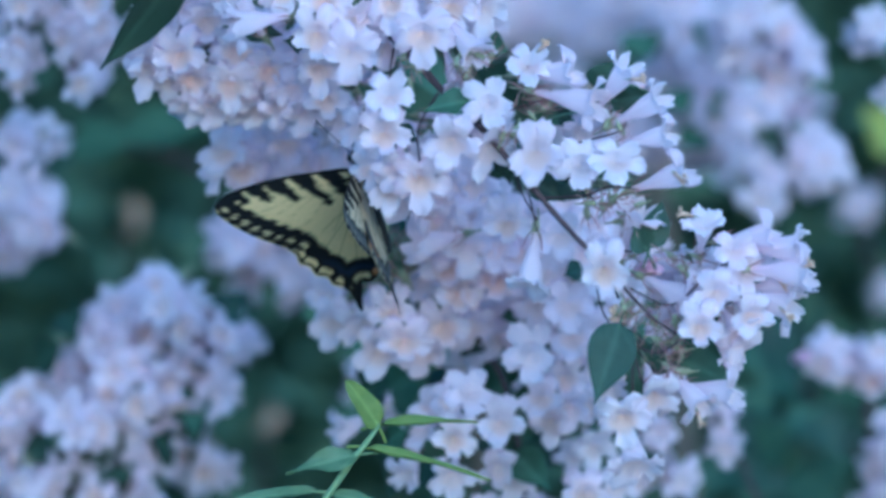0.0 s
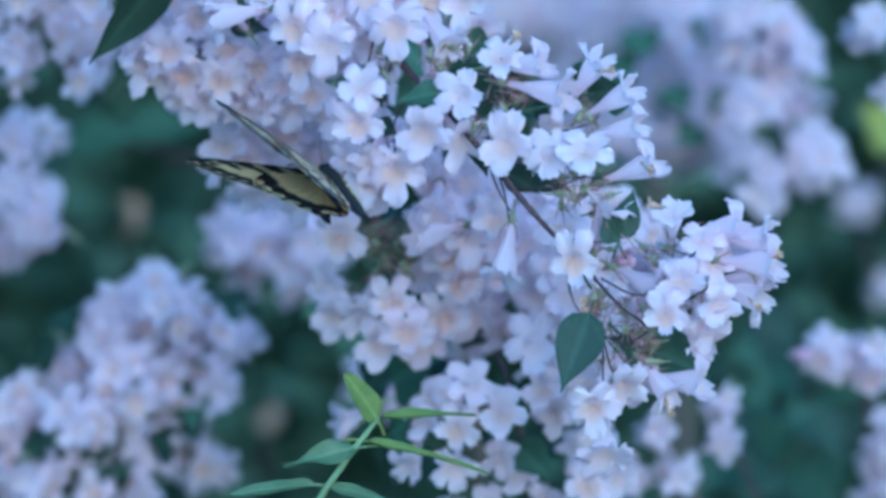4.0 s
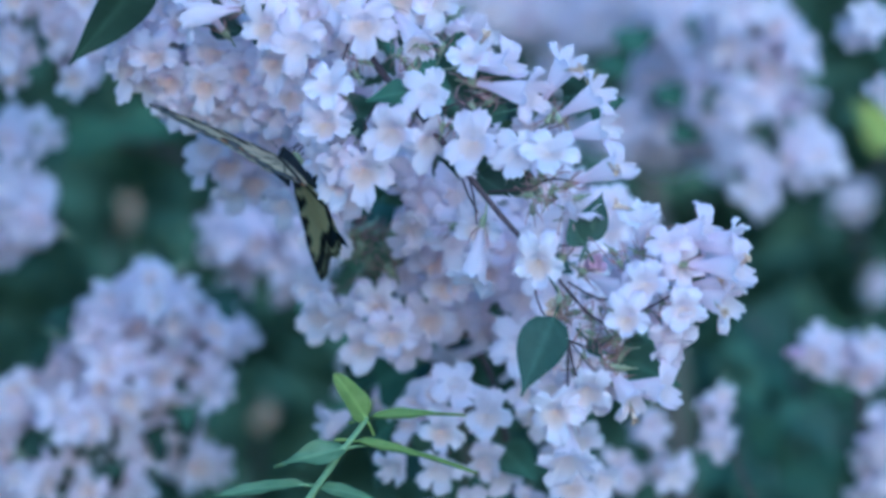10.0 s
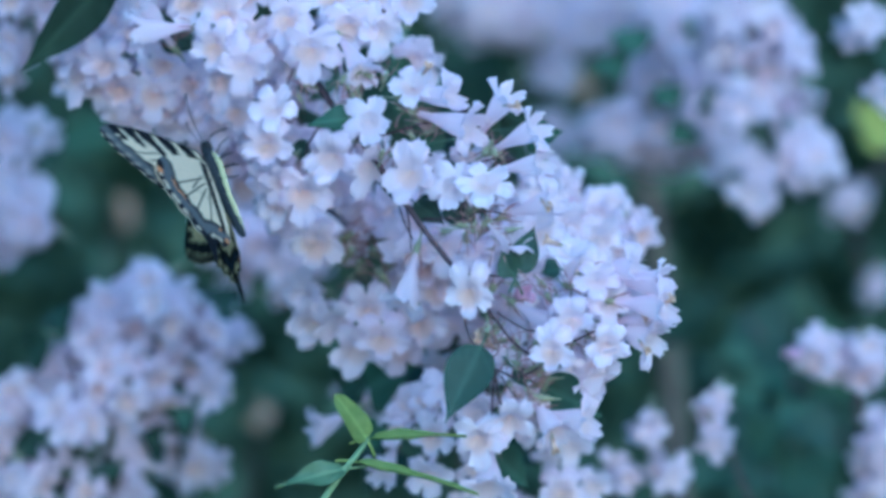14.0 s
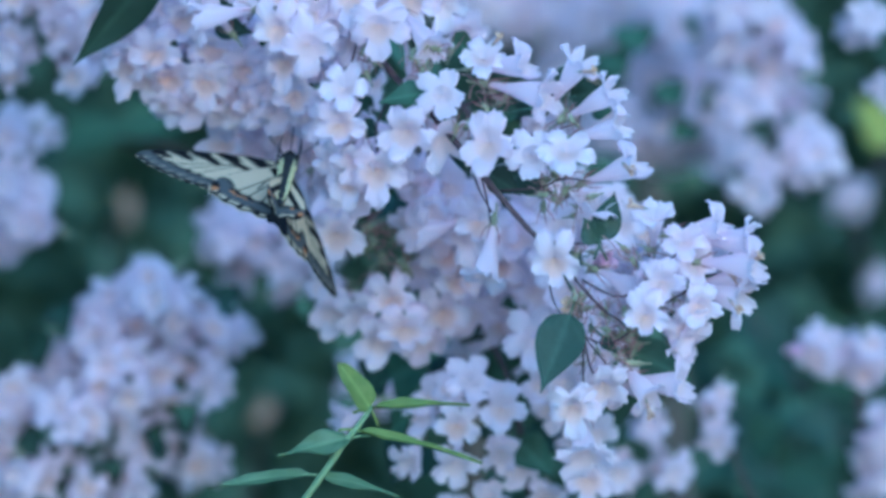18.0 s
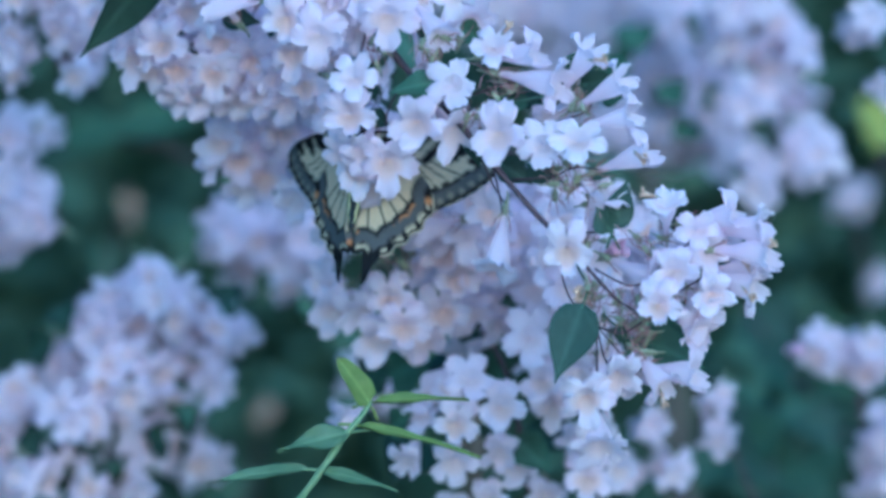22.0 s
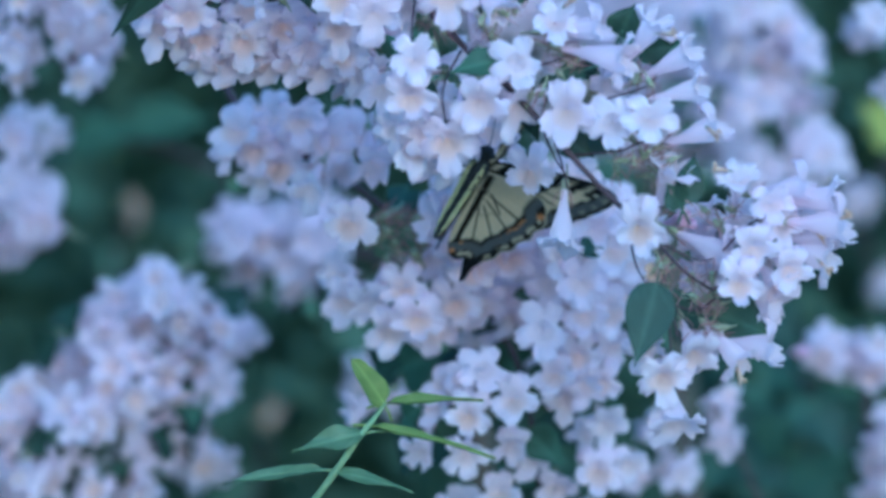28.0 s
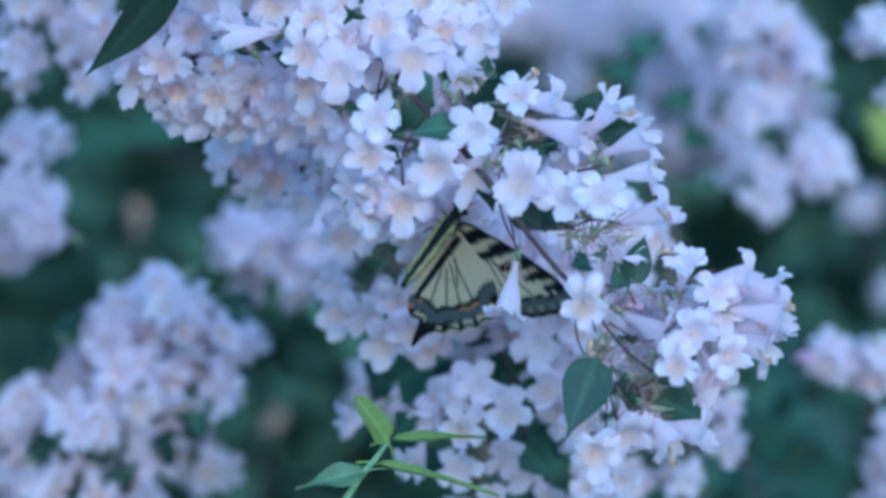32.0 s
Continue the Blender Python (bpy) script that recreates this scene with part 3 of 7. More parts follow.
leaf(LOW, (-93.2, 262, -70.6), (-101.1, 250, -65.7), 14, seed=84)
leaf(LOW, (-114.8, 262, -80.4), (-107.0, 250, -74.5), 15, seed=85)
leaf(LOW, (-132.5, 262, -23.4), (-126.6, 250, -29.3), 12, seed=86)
LEFT = thing("flowering_branch", "blurred spray of pale lilac-pink flowers", "flowering branch", (0, 0, EYE_HEIGHT), BACK_GROUP)
cluster(LEFT, -148, 310, 38, 7, 30, 6, 7, 200, large=1.15)
cluster(LEFT, -153, 310, 20, 9, 30, 8, 8, 201, large=1.15)
cluster(LEFT, -143, 310, 10, 6, 30, 9, 8, 202, large=1.15)
cluster(LEFT, -155, 310, 2, 8, 30, 6, 6, 203, large=1.15)
twig(LEFT, [(-202.0, 340, 28.9), (-172.4, 330, 22.7), (-147.0, 320, 20.5)], [2.5, 2, 1])
UPPER_LEFT = thing("flowering_branch", "blurred spray of pale pink flowers hanging from above", "flowering branch", (0, 0, EYE_HEIGHT), BACK_GROUP)
cluster(UPPER_LEFT, -143, 210, 79, 8, 30, 14, 11, 300, droop=0.7)
cluster(UPPER_LEFT, -142, 210, 63, 5, 30, 6, 5, 301, droop=0.7)
cluster(UPPER_LEFT, -121, 210, 77, 9, 30, 17, 14, 302, droop=0.7)
cluster(UPPER_LEFT, -121, 210, 56, 4, 30, 4, 4, 303, droop=0.7)
cluster(UPPER_LEFT, -113, 210, 65, 3, 30, 5, 2, 304, droop=0.7)
twig(UPPER_LEFT, [(-145.2, 250, 134.9), (-136.7, 240, 101.2), (-128.2, 230, 73.6)], [2.5, 2, 1])
RIGHT_TOP = thing("flowering_branch", "blurred cluster of pale lilac flowers on a far twig", "flowering branch", (0, 0, EYE_HEIGHT), BACK_GROUP)
cluster(RIGHT_TOP, 115, 390, 81, 14, 35, 14, 20, 400, large=1.15)
cluster(RIGHT_TOP, 130, 390, 68, 9, 35, 12, 11, 401, large=1.15)
cluster(RIGHT_TOP, 94, 480, 85, 13, 35, 16, 17, 402, droop=0.1, large=1.3, kinds=OPEN)
cluster(RIGHT_TOP, 101, 480, 62, 13, 35, 11, 12, 403, droop=0.1, large=1.3, kinds=OPEN)
cluster(RIGHT_TOP, 74, 480, 44, 10, 35, 8, 8, 404, droop=0.1, large=1.3, kinds=OPEN)
cluster(RIGHT_TOP, 88, 480, 42, 8, 35, 7, 6, 405, droop=0.1, large=1.3, kinds=OPEN)
cluster(RIGHT_TOP, 117, 390, 22, 7, 35, 10, 8, 406, large=1.15)
cluster(RIGHT_TOP, 138, 390, 28, 7, 35, 11, 11, 407, large=1.15)
cluster(RIGHT_TOP, 107, 480, 45, 9, 35, 8, 6, 408, droop=0.1, large=1.3, kinds=OPEN)
cluster(RIGHT_TOP, 115, 390, 48, 10, 35, 8, 7, 409, large=1.15)
cluster(RIGHT_TOP, 140, 480, 53, 7, 35, 7, 5, 410, large=1.15)
cluster(RIGHT_TOP, 68, 560, 46, 4, 30, 4, 5, 420, droop=0.1, large=1.3, kinds=OPEN)
cluster(RIGHT_TOP, 80, 520, 38, 6, 30, 6, 7, 421, droop=0.1, large=1.3, kinds=OPEN)
cluster(RIGHT_TOP, 95, 520, 40, 6, 30, 6, 8, 422, droop=0.1, large=1.3, kinds=OPEN)
cluster(RIGHT_TOP, 110, 500, 44, 6, 30, 6, 8, 423, droop=0.1, large=1.3, kinds=OPEN)
cluster(RIGHT_TOP, 88, 540, 69, 7, 30, 7, 9, 424, droop=0.1, large=1.3, kinds=OPEN)
cluster(RIGHT_TOP, 102, 520, 77, 7, 30, 7, 10, 425, droop=0.1, large=1.3, kinds=OPEN)
cluster(RIGHT_TOP, 91, 560, 92, 8, 30, 8, 10, 426, droop=0.1, large=1.3, kinds=OPEN)
cluster(RIGHT_TOP, 113, 500, 92, 7, 30, 7, 10, 427, droop=0.1, large=1.3, kinds=OPEN)
cluster(RIGHT_TOP, 49, 620, 74, 6, 30, 6, 5, 428, droop=0.1, large=1.3, kinds=OPEN)
cluster(RIGHT_TOP, 52, 640, 45, 5, 30, 5, 4, 429, droop=0.1, large=1.3, kinds=OPEN)
cluster(RIGHT_TOP, 65, 620, 90, 8, 30, 8, 9, 430, droop=0.1, large=1.3, kinds=OPEN)
cluster(RIGHT_TOP, 79, 600, 101, 7, 30, 7, 8, 431, droop=0.1, large=1.3, kinds=OPEN)
cluster(RIGHT_TOP, 104, 560, 60, 6, 30, 6, 6, 432, droop=0.1, large=1.3, kinds=OPEN)
cluster(RIGHT_TOP, 116, 480, 31, 4, 30, 4, 5, 433, droop=0.1, large=1.3, kinds=OPEN)
twig(RIGHT_TOP, [(128.8, 540, 159.6), (127.6, 500, 112.9), (127.4, 450, 65.3), (131.5, 425, 29.5)], [2, 1.6, 1.2, 0.8])
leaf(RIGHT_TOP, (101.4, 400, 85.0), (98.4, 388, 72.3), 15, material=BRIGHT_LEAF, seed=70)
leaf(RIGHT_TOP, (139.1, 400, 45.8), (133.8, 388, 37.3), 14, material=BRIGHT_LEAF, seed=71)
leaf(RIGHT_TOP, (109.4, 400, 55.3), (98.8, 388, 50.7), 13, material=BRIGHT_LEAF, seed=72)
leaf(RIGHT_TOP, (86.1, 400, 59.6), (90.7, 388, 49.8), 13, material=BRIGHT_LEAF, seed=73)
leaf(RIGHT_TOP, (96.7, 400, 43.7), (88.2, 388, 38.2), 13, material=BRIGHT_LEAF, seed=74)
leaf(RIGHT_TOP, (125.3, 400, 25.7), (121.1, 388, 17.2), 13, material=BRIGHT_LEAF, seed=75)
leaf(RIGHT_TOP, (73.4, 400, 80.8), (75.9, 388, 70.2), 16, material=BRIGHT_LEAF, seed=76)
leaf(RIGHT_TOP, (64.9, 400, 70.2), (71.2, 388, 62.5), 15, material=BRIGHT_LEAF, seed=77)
FAR_TOP = thing("flowering_branch", "far blurred pale flowers on the shrub", "flowering branch", (0, 0, EYE_HEIGHT), BACK_GROUP)
cluster(FAR_TOP, 18, 680, 102, 19, 45, 12, 20, 500, droop=0.1, large=1.3, kinds=OPEN)
cluster(FAR_TOP, 45, 680, 99, 19, 45, 13, 24, 501, droop=0.1, large=1.3, kinds=OPEN)
cluster(FAR_TOP, 70, 680, 100, 15, 45, 12, 18, 502, droop=0.1, large=1.3, kinds=OPEN)
cluster(FAR_TOP, 50, 680, 46, 7, 45, 5, 4, 503, droop=0.1, large=1.3, kinds=OPEN)
cluster(FAR_TOP, 53, 680, 78, 7, 45, 4, 3, 504, droop=0.1, large=1.3, kinds=OPEN)
cluster(FAR_TOP, 184, 760, 19, 6, 20, 8, 4, 505)
cluster(FAR_TOP, 196, 760, -18, 5, 20, 5, 3, 506)
twig(FAR_TOP, [(240.0, 830, 90.0), (215.0, 800, 50.0), (190.0, 775, 15.0), (196.0, 770, -20.0)], [2, 1.6, 1.2, 0.8])
twig(FAR_TOP, [(68.3, 800, 179.9), (59.0, 740, 125.2), (50.8, 710, 79.2), (49.3, 700, 49.3)], [3, 2.5, 1.5, 1])
RIGHT_LOW = thing("flowering_branch", "blurred pale pink flowers with a magenta bud", "flowering branch", (0, 0, EYE_HEIGHT), BACK_GROUP)
cluster(RIGHT_LOW, 139, 310, -39, 8, 25, 6, 8, 600, large=0.95)
cluster(RIGHT_LOW, 154, 310, -41, 6, 25, 8, 8, 601, large=0.95)
cluster(RIGHT_LOW, 159, 310, -69, 6, 25, 14, 11, 602, large=0.95)
cluster(RIGHT_LOW, 157, 310, -86, 7, 25, 5, 6, 603, large=0.95)
cluster(RIGHT_LOW, 153, 310, 78, 6, 25, 5, 5, 604, large=0.95)
cluster(RIGHT_LOW, 161, 310, 53, 3, 25, 4, 2, 605, large=0.95)
blooms(RIGHT_LOW, [
    (126.9, 295, -38.3, -0.9, -0.1, 14),
    (130.0, 298, -37.5, -0.8, 0.2, 14),
])
twig(RIGHT_LOW, [(192.2, 340, -12.1), (174.8, 330, -32.4), (153.5, 320, -48.6), (155.6, 320, -85.1)], [2.5, 2, 1.5, 1])
RIGHT_MID = thing("flowering_branch", "few blurred pale flowers hanging on a thin twig", "flowering branch", (0, 0, EYE_HEIGHT), BACK_GROUP)
cluster(RIGHT_MID, 98, 260, -56, 2, 18, 3, 3, 700, droop=0.8, large=0.9)
cluster(RIGHT_MID, 97, 260, -67, 2, 18, 4, 3, 701, droop=0.8, large=0.9)
cluster(RIGHT_MID, 75, 260, -65, 3, 18, 3, 4, 702, droop=0.8, large=0.9)
cluster(RIGHT_MID, 81, 260, -80, 6, 18, 3, 4, 703, droop=0.8, large=0.9)
cluster(RIGHT_MID, 64, 260, -80, 6, 18, 4, 4, 704, droop=0.8, large=0.9)
twig(RIGHT_MID, [(123.8, 300, -112.3), (109.1, 290, -83.7), (98.5, 280, -55.5)], [1, 0.8, 0.5])
twig(RIGHT_MID, [(99.6, 300, -116.3), (87.1, 290, -91.7), (75.7, 280, -65.3)], [1, 0.8, 0.5])
BEHIND = thing("flowering_branch", "blurred lilac flowers behind the butterfly", "flowering branch", (0, 0, EYE_HEIGHT), BACK_GROUP)
cluster(BEHIND, -78, 390, 2, 6, 25, 10, 6, 800, large=1.12)
cluster(BEHIND, -71, 390, 2, 13, 25, 13, 10, 801, large=1.12)
cluster(BEHIND, -60, 390, -6, 17, 25, 17, 13, 802, large=1.12)
cluster(BEHIND, -48, 390, 4, 15, 25, 15, 10, 803, large=1.12)
cluster(BEHIND, -26, 390, -48, 5, 25, 6, 2, 804, large=1.12)
cluster(BEHIND, -20, 390, -53, 7, 25, 6, 3, 805, large=1.12)
twig(BEHIND, [(-18.0, 420, -6.2), (-48.0, 420, 0.2), (-77.8, 415, 4.5)], [2, 1.6, 1])
leaf(BEHIND, (-47.4, 300, -19.9), (-45.6, 295, -27.9), 5.0, material=FRESH, seed=5)
leaf(BEHIND, (-72.1, 300, 22.3), (-75.9, 295, 17.8), 5.0, material=FRESH, seed=5)
leaf(BEHIND, (-74.8, 340, -16.2), (-70.2, 330, -21.3), 8.0, seed=8)
leaf(BEHIND, (-89.1, 340, -20.3), (-74.6, 335, -18.2), 9.0, seed=9)
BETWEEN = thing("flowering_branch", "blurred pink flowers and a magenta bud behind the arching branch", "flowering branch", (0, 0, EYE_HEIGHT), BACK_GROUP)
cluster(BETWEEN, 37, 150, 18, 7, 18, 6, 9, 750, droop=0.5)
cluster(BETWEEN, 49, 150, 8, 9, 18, 7, 11, 751, droop=0.5)
cluster(BETWEEN, 61, 150, 2, 8, 18, 7, 12, 752, droop=0.5)
cluster(BETWEEN, 58, 150, -13, 6, 18, 5, 8, 753, droop=0.5)
cluster(BETWEEN, 40, 150, -2, 7, 18, 8, 10, 754, droop=0.5)
cluster(BETWEEN, 30, 150, 13, 4, 18, 7, 5, 755, droop=0.5)
blooms(BETWEEN, [
    (43.9, 118, 9.6, -0.2, 0.6, 14),
    (42.7, 120, 12.5, 0.1, 0.7, 14),
])
twig(BETWEEN, [(-42.7, 210, 133.8), (-15.8, 190, 77.5), (8.6, 180, 45.2), (32.8, 170, 20.7), (51.3, 165, 2.0), (62.4, 165, -14.7)], [1.8, 1.6, 1.3, 1.1, 0.9, 0.6])
leaf(BETWEEN, (-17.6, 180, 73.3), (9.5, 170, 42.1), 11.0, material=BRIGHT_LEAF, seed=11)
leaf(BETWEEN, (62.6, 170, -18.4), (77.3, 165, -37.0), 9.0, material=BRIGHT_LEAF, seed=9)
# shaded flowers; kind 7's withered brown stands in for their dimness
DEEP = thing("flowering_branch", "few dim flowers deep in the shrub, withered brown standing for shade", "flowering branch", (0, 0, EYE_HEIGHT), BACK_GROUP)
cluster(DEEP, -146, 900, 15, 4, 15, 5, 2, 850, kinds=(7,))
cluster(DEEP, -80, 860, -81, 3, 15, 2, 2, 851, kinds=(7,))
cluster(DEEP, 69, 860, 73, 4, 15, 3, 2, 852, kinds=(7,))
twig(DEEP, [(-169.8, 900, -69.4), (-155.8, 890, -21.1), (-147.7, 880, 13.5)], [1.5, 1.2, 0.8])
twig(DEEP, [(-97.5, 900, -149.7), (-86.4, 890, -111.8), (-80.7, 880, -82.1)], [1.5, 1.2, 0.8])
twig(DEEP, [(71.2, 900, 198.5), (68.3, 890, 133.6), (69.3, 880, 74.6)], [1.5, 1.2, 0.8])
FAR_LEAVES = thing("leafy_twig", "blurred yellow-green and light green leaves deep in the shrub", "twig", (0, 0, EYE_HEIGHT))
twig(FAR_LEAVES, [(229.8, 700, 5.2), (209.2, 690, 27.1), (188.8, 680, 51.3)], [2, 1.5, 1])
leaf(FAR_LEAVES, (198.5, 680, 44.0), (180.6, 670, 60.8), 22.0, material=GOLDEN)
leaf(FAR_LEAVES, (197.0, 690, 49.1), (198.5, 680, 70.8), 20.0, material=GOLDEN)
LIT_LEAVES = thing("leafy_twig", "blurred twig of mid-green leaves in the shrub's depth", "twig", (0, 0, EYE_HEIGHT))
twig(LIT_LEAVES, [(-232.8, 620, 45.2), (-170.5, 610, 43.8), (-118.1, 600, 40.1), (-85.3, 600, 26.0)], [2.5, 2, 1.5, 1])
leaf(LIT_LEAVES, (-155.6, 600, 42.4), (-122.2, 590, 46.9), 22.0, material=BRIGHT_LEAF, face=(0, -1, 0.8), seed=120)
leaf(LIT_LEAVES, (-129.8, 600, 48.3), (-94.2, 590, 52.7), 24.0, material=BRIGHT_LEAF, face=(0, -1, 0.8), seed=230)
leaf(LIT_LEAVES, (-169.7, 600, 44.8), (-154.9, 590, 30.6), 20.0, face=(0, -1, 0.8), seed=60)
leaf(LIT_LEAVES, (92.8, 600, -37.3), (120.3, 590, -18.4), 26.0, face=(0, -1, 0.8), seed=1180)
leaf(LIT_LEAVES, (128.0, 600, -27.9), (148.3, 590, -46.4), 30.0, face=(0, -1, 0.8), seed=1330)
leaf(LIT_LEAVES, (106.9, 600, -60.7), (127.3, 590, -46.4), 30.0, face=(0, -1, 0.8), seed=1240)
leaf(LIT_LEAVES, (139.7, 600, -65.4), (153.0, 590, -88.4), 30.0, face=(0, -1, 0.8), seed=1380)
# dark and lit tones of one leaf, mixed to brighten this foliage
leaf(LIT_LEAVES, (142.9, 471, -64.8), (156.6, 461, -81.7), 19.0, face=(0.3, -1, 0.3), material=LEAF, seed=0)
leaf(LIT_LEAVES, (158.1, 590, -86.3), (174.3, 580, -90.4), 18.5, face=(0.2, -1, 0.3), material=BRIGHT_LEAF, seed=1)
leaf(LIT_LEAVES, (134.0, 570, -49.3), (109.0, 560, -48.1), 21.7, face=(-0.1, -1, 0.8), material=BRIGHT_LEAF, seed=2)
leaf(LIT_LEAVES, (122.5, 542, -61.3), (112.0, 532, -41.9), 14.9, face=(-0.2, -1, 0.4), material=LEAF, seed=3)
leaf(LIT_LEAVES, (140.3, 619, -101.7), (147.3, 609, -124.4), 14.5, face=(-0.1, -1, 0.6), material=BRIGHT_LEAF, seed=4)
leaf(LIT_LEAVES, (118.6, 571, -71.8), (129.8, 561, -63.6), 15.2, face=(0.1, -1, 0.9), material=BRIGHT_LEAF, seed=5)
leaf(LIT_LEAVES, (125.3, 473, -40.0), (140.7, 463, -49.1), 14.8, face=(-0.0, -1, 0.9), material=LEAF, seed=6)
leaf(LIT_LEAVES, (146.9, 569, -69.8), (137.2, 559, -58.9), 15.7, face=(0.1, -1, 1.0), material=BRIGHT_LEAF, seed=7)
leaf(LIT_LEAVES, (117.6, 516, -79.0), (105.9, 506, -69.8), 23.9, face=(0.4, -1, 0.3), material=BRIGHT_LEAF, seed=8)
leaf(LIT_LEAVES, (159.9, 477, -104.5), (160.7, 467, -123.4), 17.7, face=(0.1, -1, 0.7), material=LEAF, seed=9)
leaf(LIT_LEAVES, (172.3, 569, -47.5), (158.0, 559, -66.6), 18.5, face=(-0.1, -1, 1.0), material=BRIGHT_LEAF, seed=10)
leaf(LIT_LEAVES, (156.0, 544, -42.1), (160.3, 534, -26.1), 16.1, face=(-0.0, -1, 0.5), material=BRIGHT_LEAF, seed=11)
leaf(LIT_LEAVES, (117.5, 474, -82.4), (134.1, 464, -95.0), 21.8, face=(0.2, -1, 0.6), material=LEAF, seed=12)
leaf(LIT_LEAVES, (162.8, 509, -57.4), (160.6, 499, -39.7), 23.6, face=(-0.1, -1, 0.5), material=BRIGHT_LEAF, seed=13)
leaf(LIT_LEAVES, (182.2, 613, -69.2), (173.8, 603, -55.8), 16.6, face=(-0.4, -1, 1.0), material=BRIGHT_LEAF, seed=14)
leaf(LIT_LEAVES, (123.1, 472, -104.0), (141.8, 462, -101.7), 14.6, face=(-0.2, -1, 0.5), material=LEAF, seed=15)
leaf(LIT_LEAVES, (160.3, 566, -110.3), (150.8, 556, -121.2), 15.4, face=(-0.3, -1, 0.6), material=BRIGHT_LEAF, seed=16)
leaf(LIT_LEAVES, (169.1, 600, -46.7), (147.5, 590, -53.1), 17.8, face=(0.3, -1, 0.3), material=BRIGHT_LEAF, seed=17)
leaf(LIT_LEAVES, (161.4, 487, -92.7), (173.8, 477, -79.8), 14.5, face=(0.0, -1, 0.3), material=LEAF, seed=18)
leaf(LIT_LEAVES, (154.3, 472, -45.1), (156.3, 462, -30.5), 15.8, face=(-0.0, -1, 0.6), material=BRIGHT_LEAF, seed=19)
leaf(LIT_LEAVES, (144.1, 561, -53.5), (119.0, 551, -56.0), 23.4, face=(-0.4, -1, 1.0), material=BRIGHT_LEAF, seed=20)
leaf(LIT_LEAVES, (185.3, 625, -82.4), (164.7, 615, -79.2), 14.7, face=(0.1, -1, 0.6), material=LEAF, seed=21)
leaf(LIT_LEAVES, (139.7, 589, -94.1), (136.4, 579, -79.8), 18.5, face=(-0.0, -1, 0.7), material=BRIGHT_LEAF, seed=22)
leaf(LIT_LEAVES, (117.1, 509, -82.0), (100.5, 499, -98.1), 22.2, face=(0.2, -1, 0.7), material=BRIGHT_LEAF, seed=23)
leaf(LIT_LEAVES, (180.9, 585, -44.3), (163.2, 575, -32.3), 18.1, face=(-0.3, -1, 0.4), material=LEAF, seed=24)
leaf(LIT_LEAVES, (158.9, 550, -53.8), (173.7, 540, -60.3), 19.4, face=(-0.4, -1, 0.8), material=BRIGHT_LEAF, seed=25)
leaf(LIT_LEAVES, (140.8, 570, -97.4), (164.8, 560, -98.3), 23.8, face=(0.4, -1, 0.9), material=BRIGHT_LEAF, seed=26)
leaf(LIT_LEAVES, (120.4, 503, -64.2), (122.4, 493, -85.5), 16.2, face=(-0.3, -1, 0.3), material=LEAF, seed=27)
leaf(LIT_LEAVES, (182.2, 549, -110.1), (166.2, 539, -125.3), 19.2, face=(-0.1, -1, 0.7), material=BRIGHT_LEAF, seed=28)
leaf(LIT_LEAVES, (132.2, 545, -59.0), (116.7, 535, -57.0), 23.4, face=(-0.4, -1, 0.3), material=BRIGHT_LEAF, seed=29)
leaf(LIT_LEAVES, (174.4, 573, -45.6), (173.4, 563, -68.8), 16.2, face=(-0.4, -1, 0.4), material=LEAF, seed=30)
leaf(LIT_LEAVES, (141.9, 623, -101.2), (164.2, 613, -97.1), 23.3, face=(0.3, -1, 0.9), material=BRIGHT_LEAF, seed=31)
leaf(LIT_LEAVES, (186.4, 573, -48.2), (179.0, 563, -62.3), 18.9, face=(-0.1, -1, 0.9), material=BRIGHT_LEAF, seed=32)
leaf(LIT_LEAVES, (145.7, 574, -56.4), (142.0, 564, -74.4), 19.7, face=(-0.0, -1, 0.3), material=LEAF, seed=33)
leaf(LIT_LEAVES, (140.9, 502, -62.5), (149.2, 492, -78.8), 21.1, face=(0.1, -1, 0.3), material=BRIGHT_LEAF, seed=34)
leaf(LIT_LEAVES, (164.0, 599, -66.5), (143.7, 589, -72.9), 22.8, face=(0.2, -1, 0.4), material=BRIGHT_LEAF, seed=35)
leaf(LIT_LEAVES, (154.2, 550, -64.7), (172.7, 540, -66.7), 22.7, face=(-0.1, -1, 0.9), material=LEAF, seed=36)
leaf(LIT_LEAVES, (153.0, 561, -48.2), (148.9, 551, -32.2), 14.7, face=(-0.4, -1, 0.9), material=BRIGHT_LEAF, seed=37)
leaf(LIT_LEAVES, (122.2, 610, -53.0), (129.0, 600, -64.9), 24.0, face=(0.1, -1, 0.5), material=BRIGHT_LEAF, seed=38)
leaf(LIT_LEAVES, (177.1, 531, -76.1), (190.1, 521, -91.5), 16.7, face=(-0.1, -1, 0.5), material=LEAF, seed=39)
leaf(LIT_LEAVES, (123.8, 472, -81.2), (135.9, 462, -66.8), 20.8, face=(-0.4, -1, 0.6), material=BRIGHT_LEAF, seed=40)
leaf(LIT_LEAVES, (174.2, 516, -87.5), (191.5, 506, -75.2), 15.4, face=(-0.0, -1, 0.7), material=BRIGHT_LEAF, seed=41)
leaf(LIT_LEAVES, (133.6, 572, -65.1), (132.8, 562, -47.8), 19.5, face=(0.3, -1, 0.2), material=LEAF, seed=42)
leaf(LIT_LEAVES, (125.4, 493, -93.5), (118.2, 483, -81.4), 16.1, face=(0.0, -1, 0.9), material=BRIGHT_LEAF, seed=43)
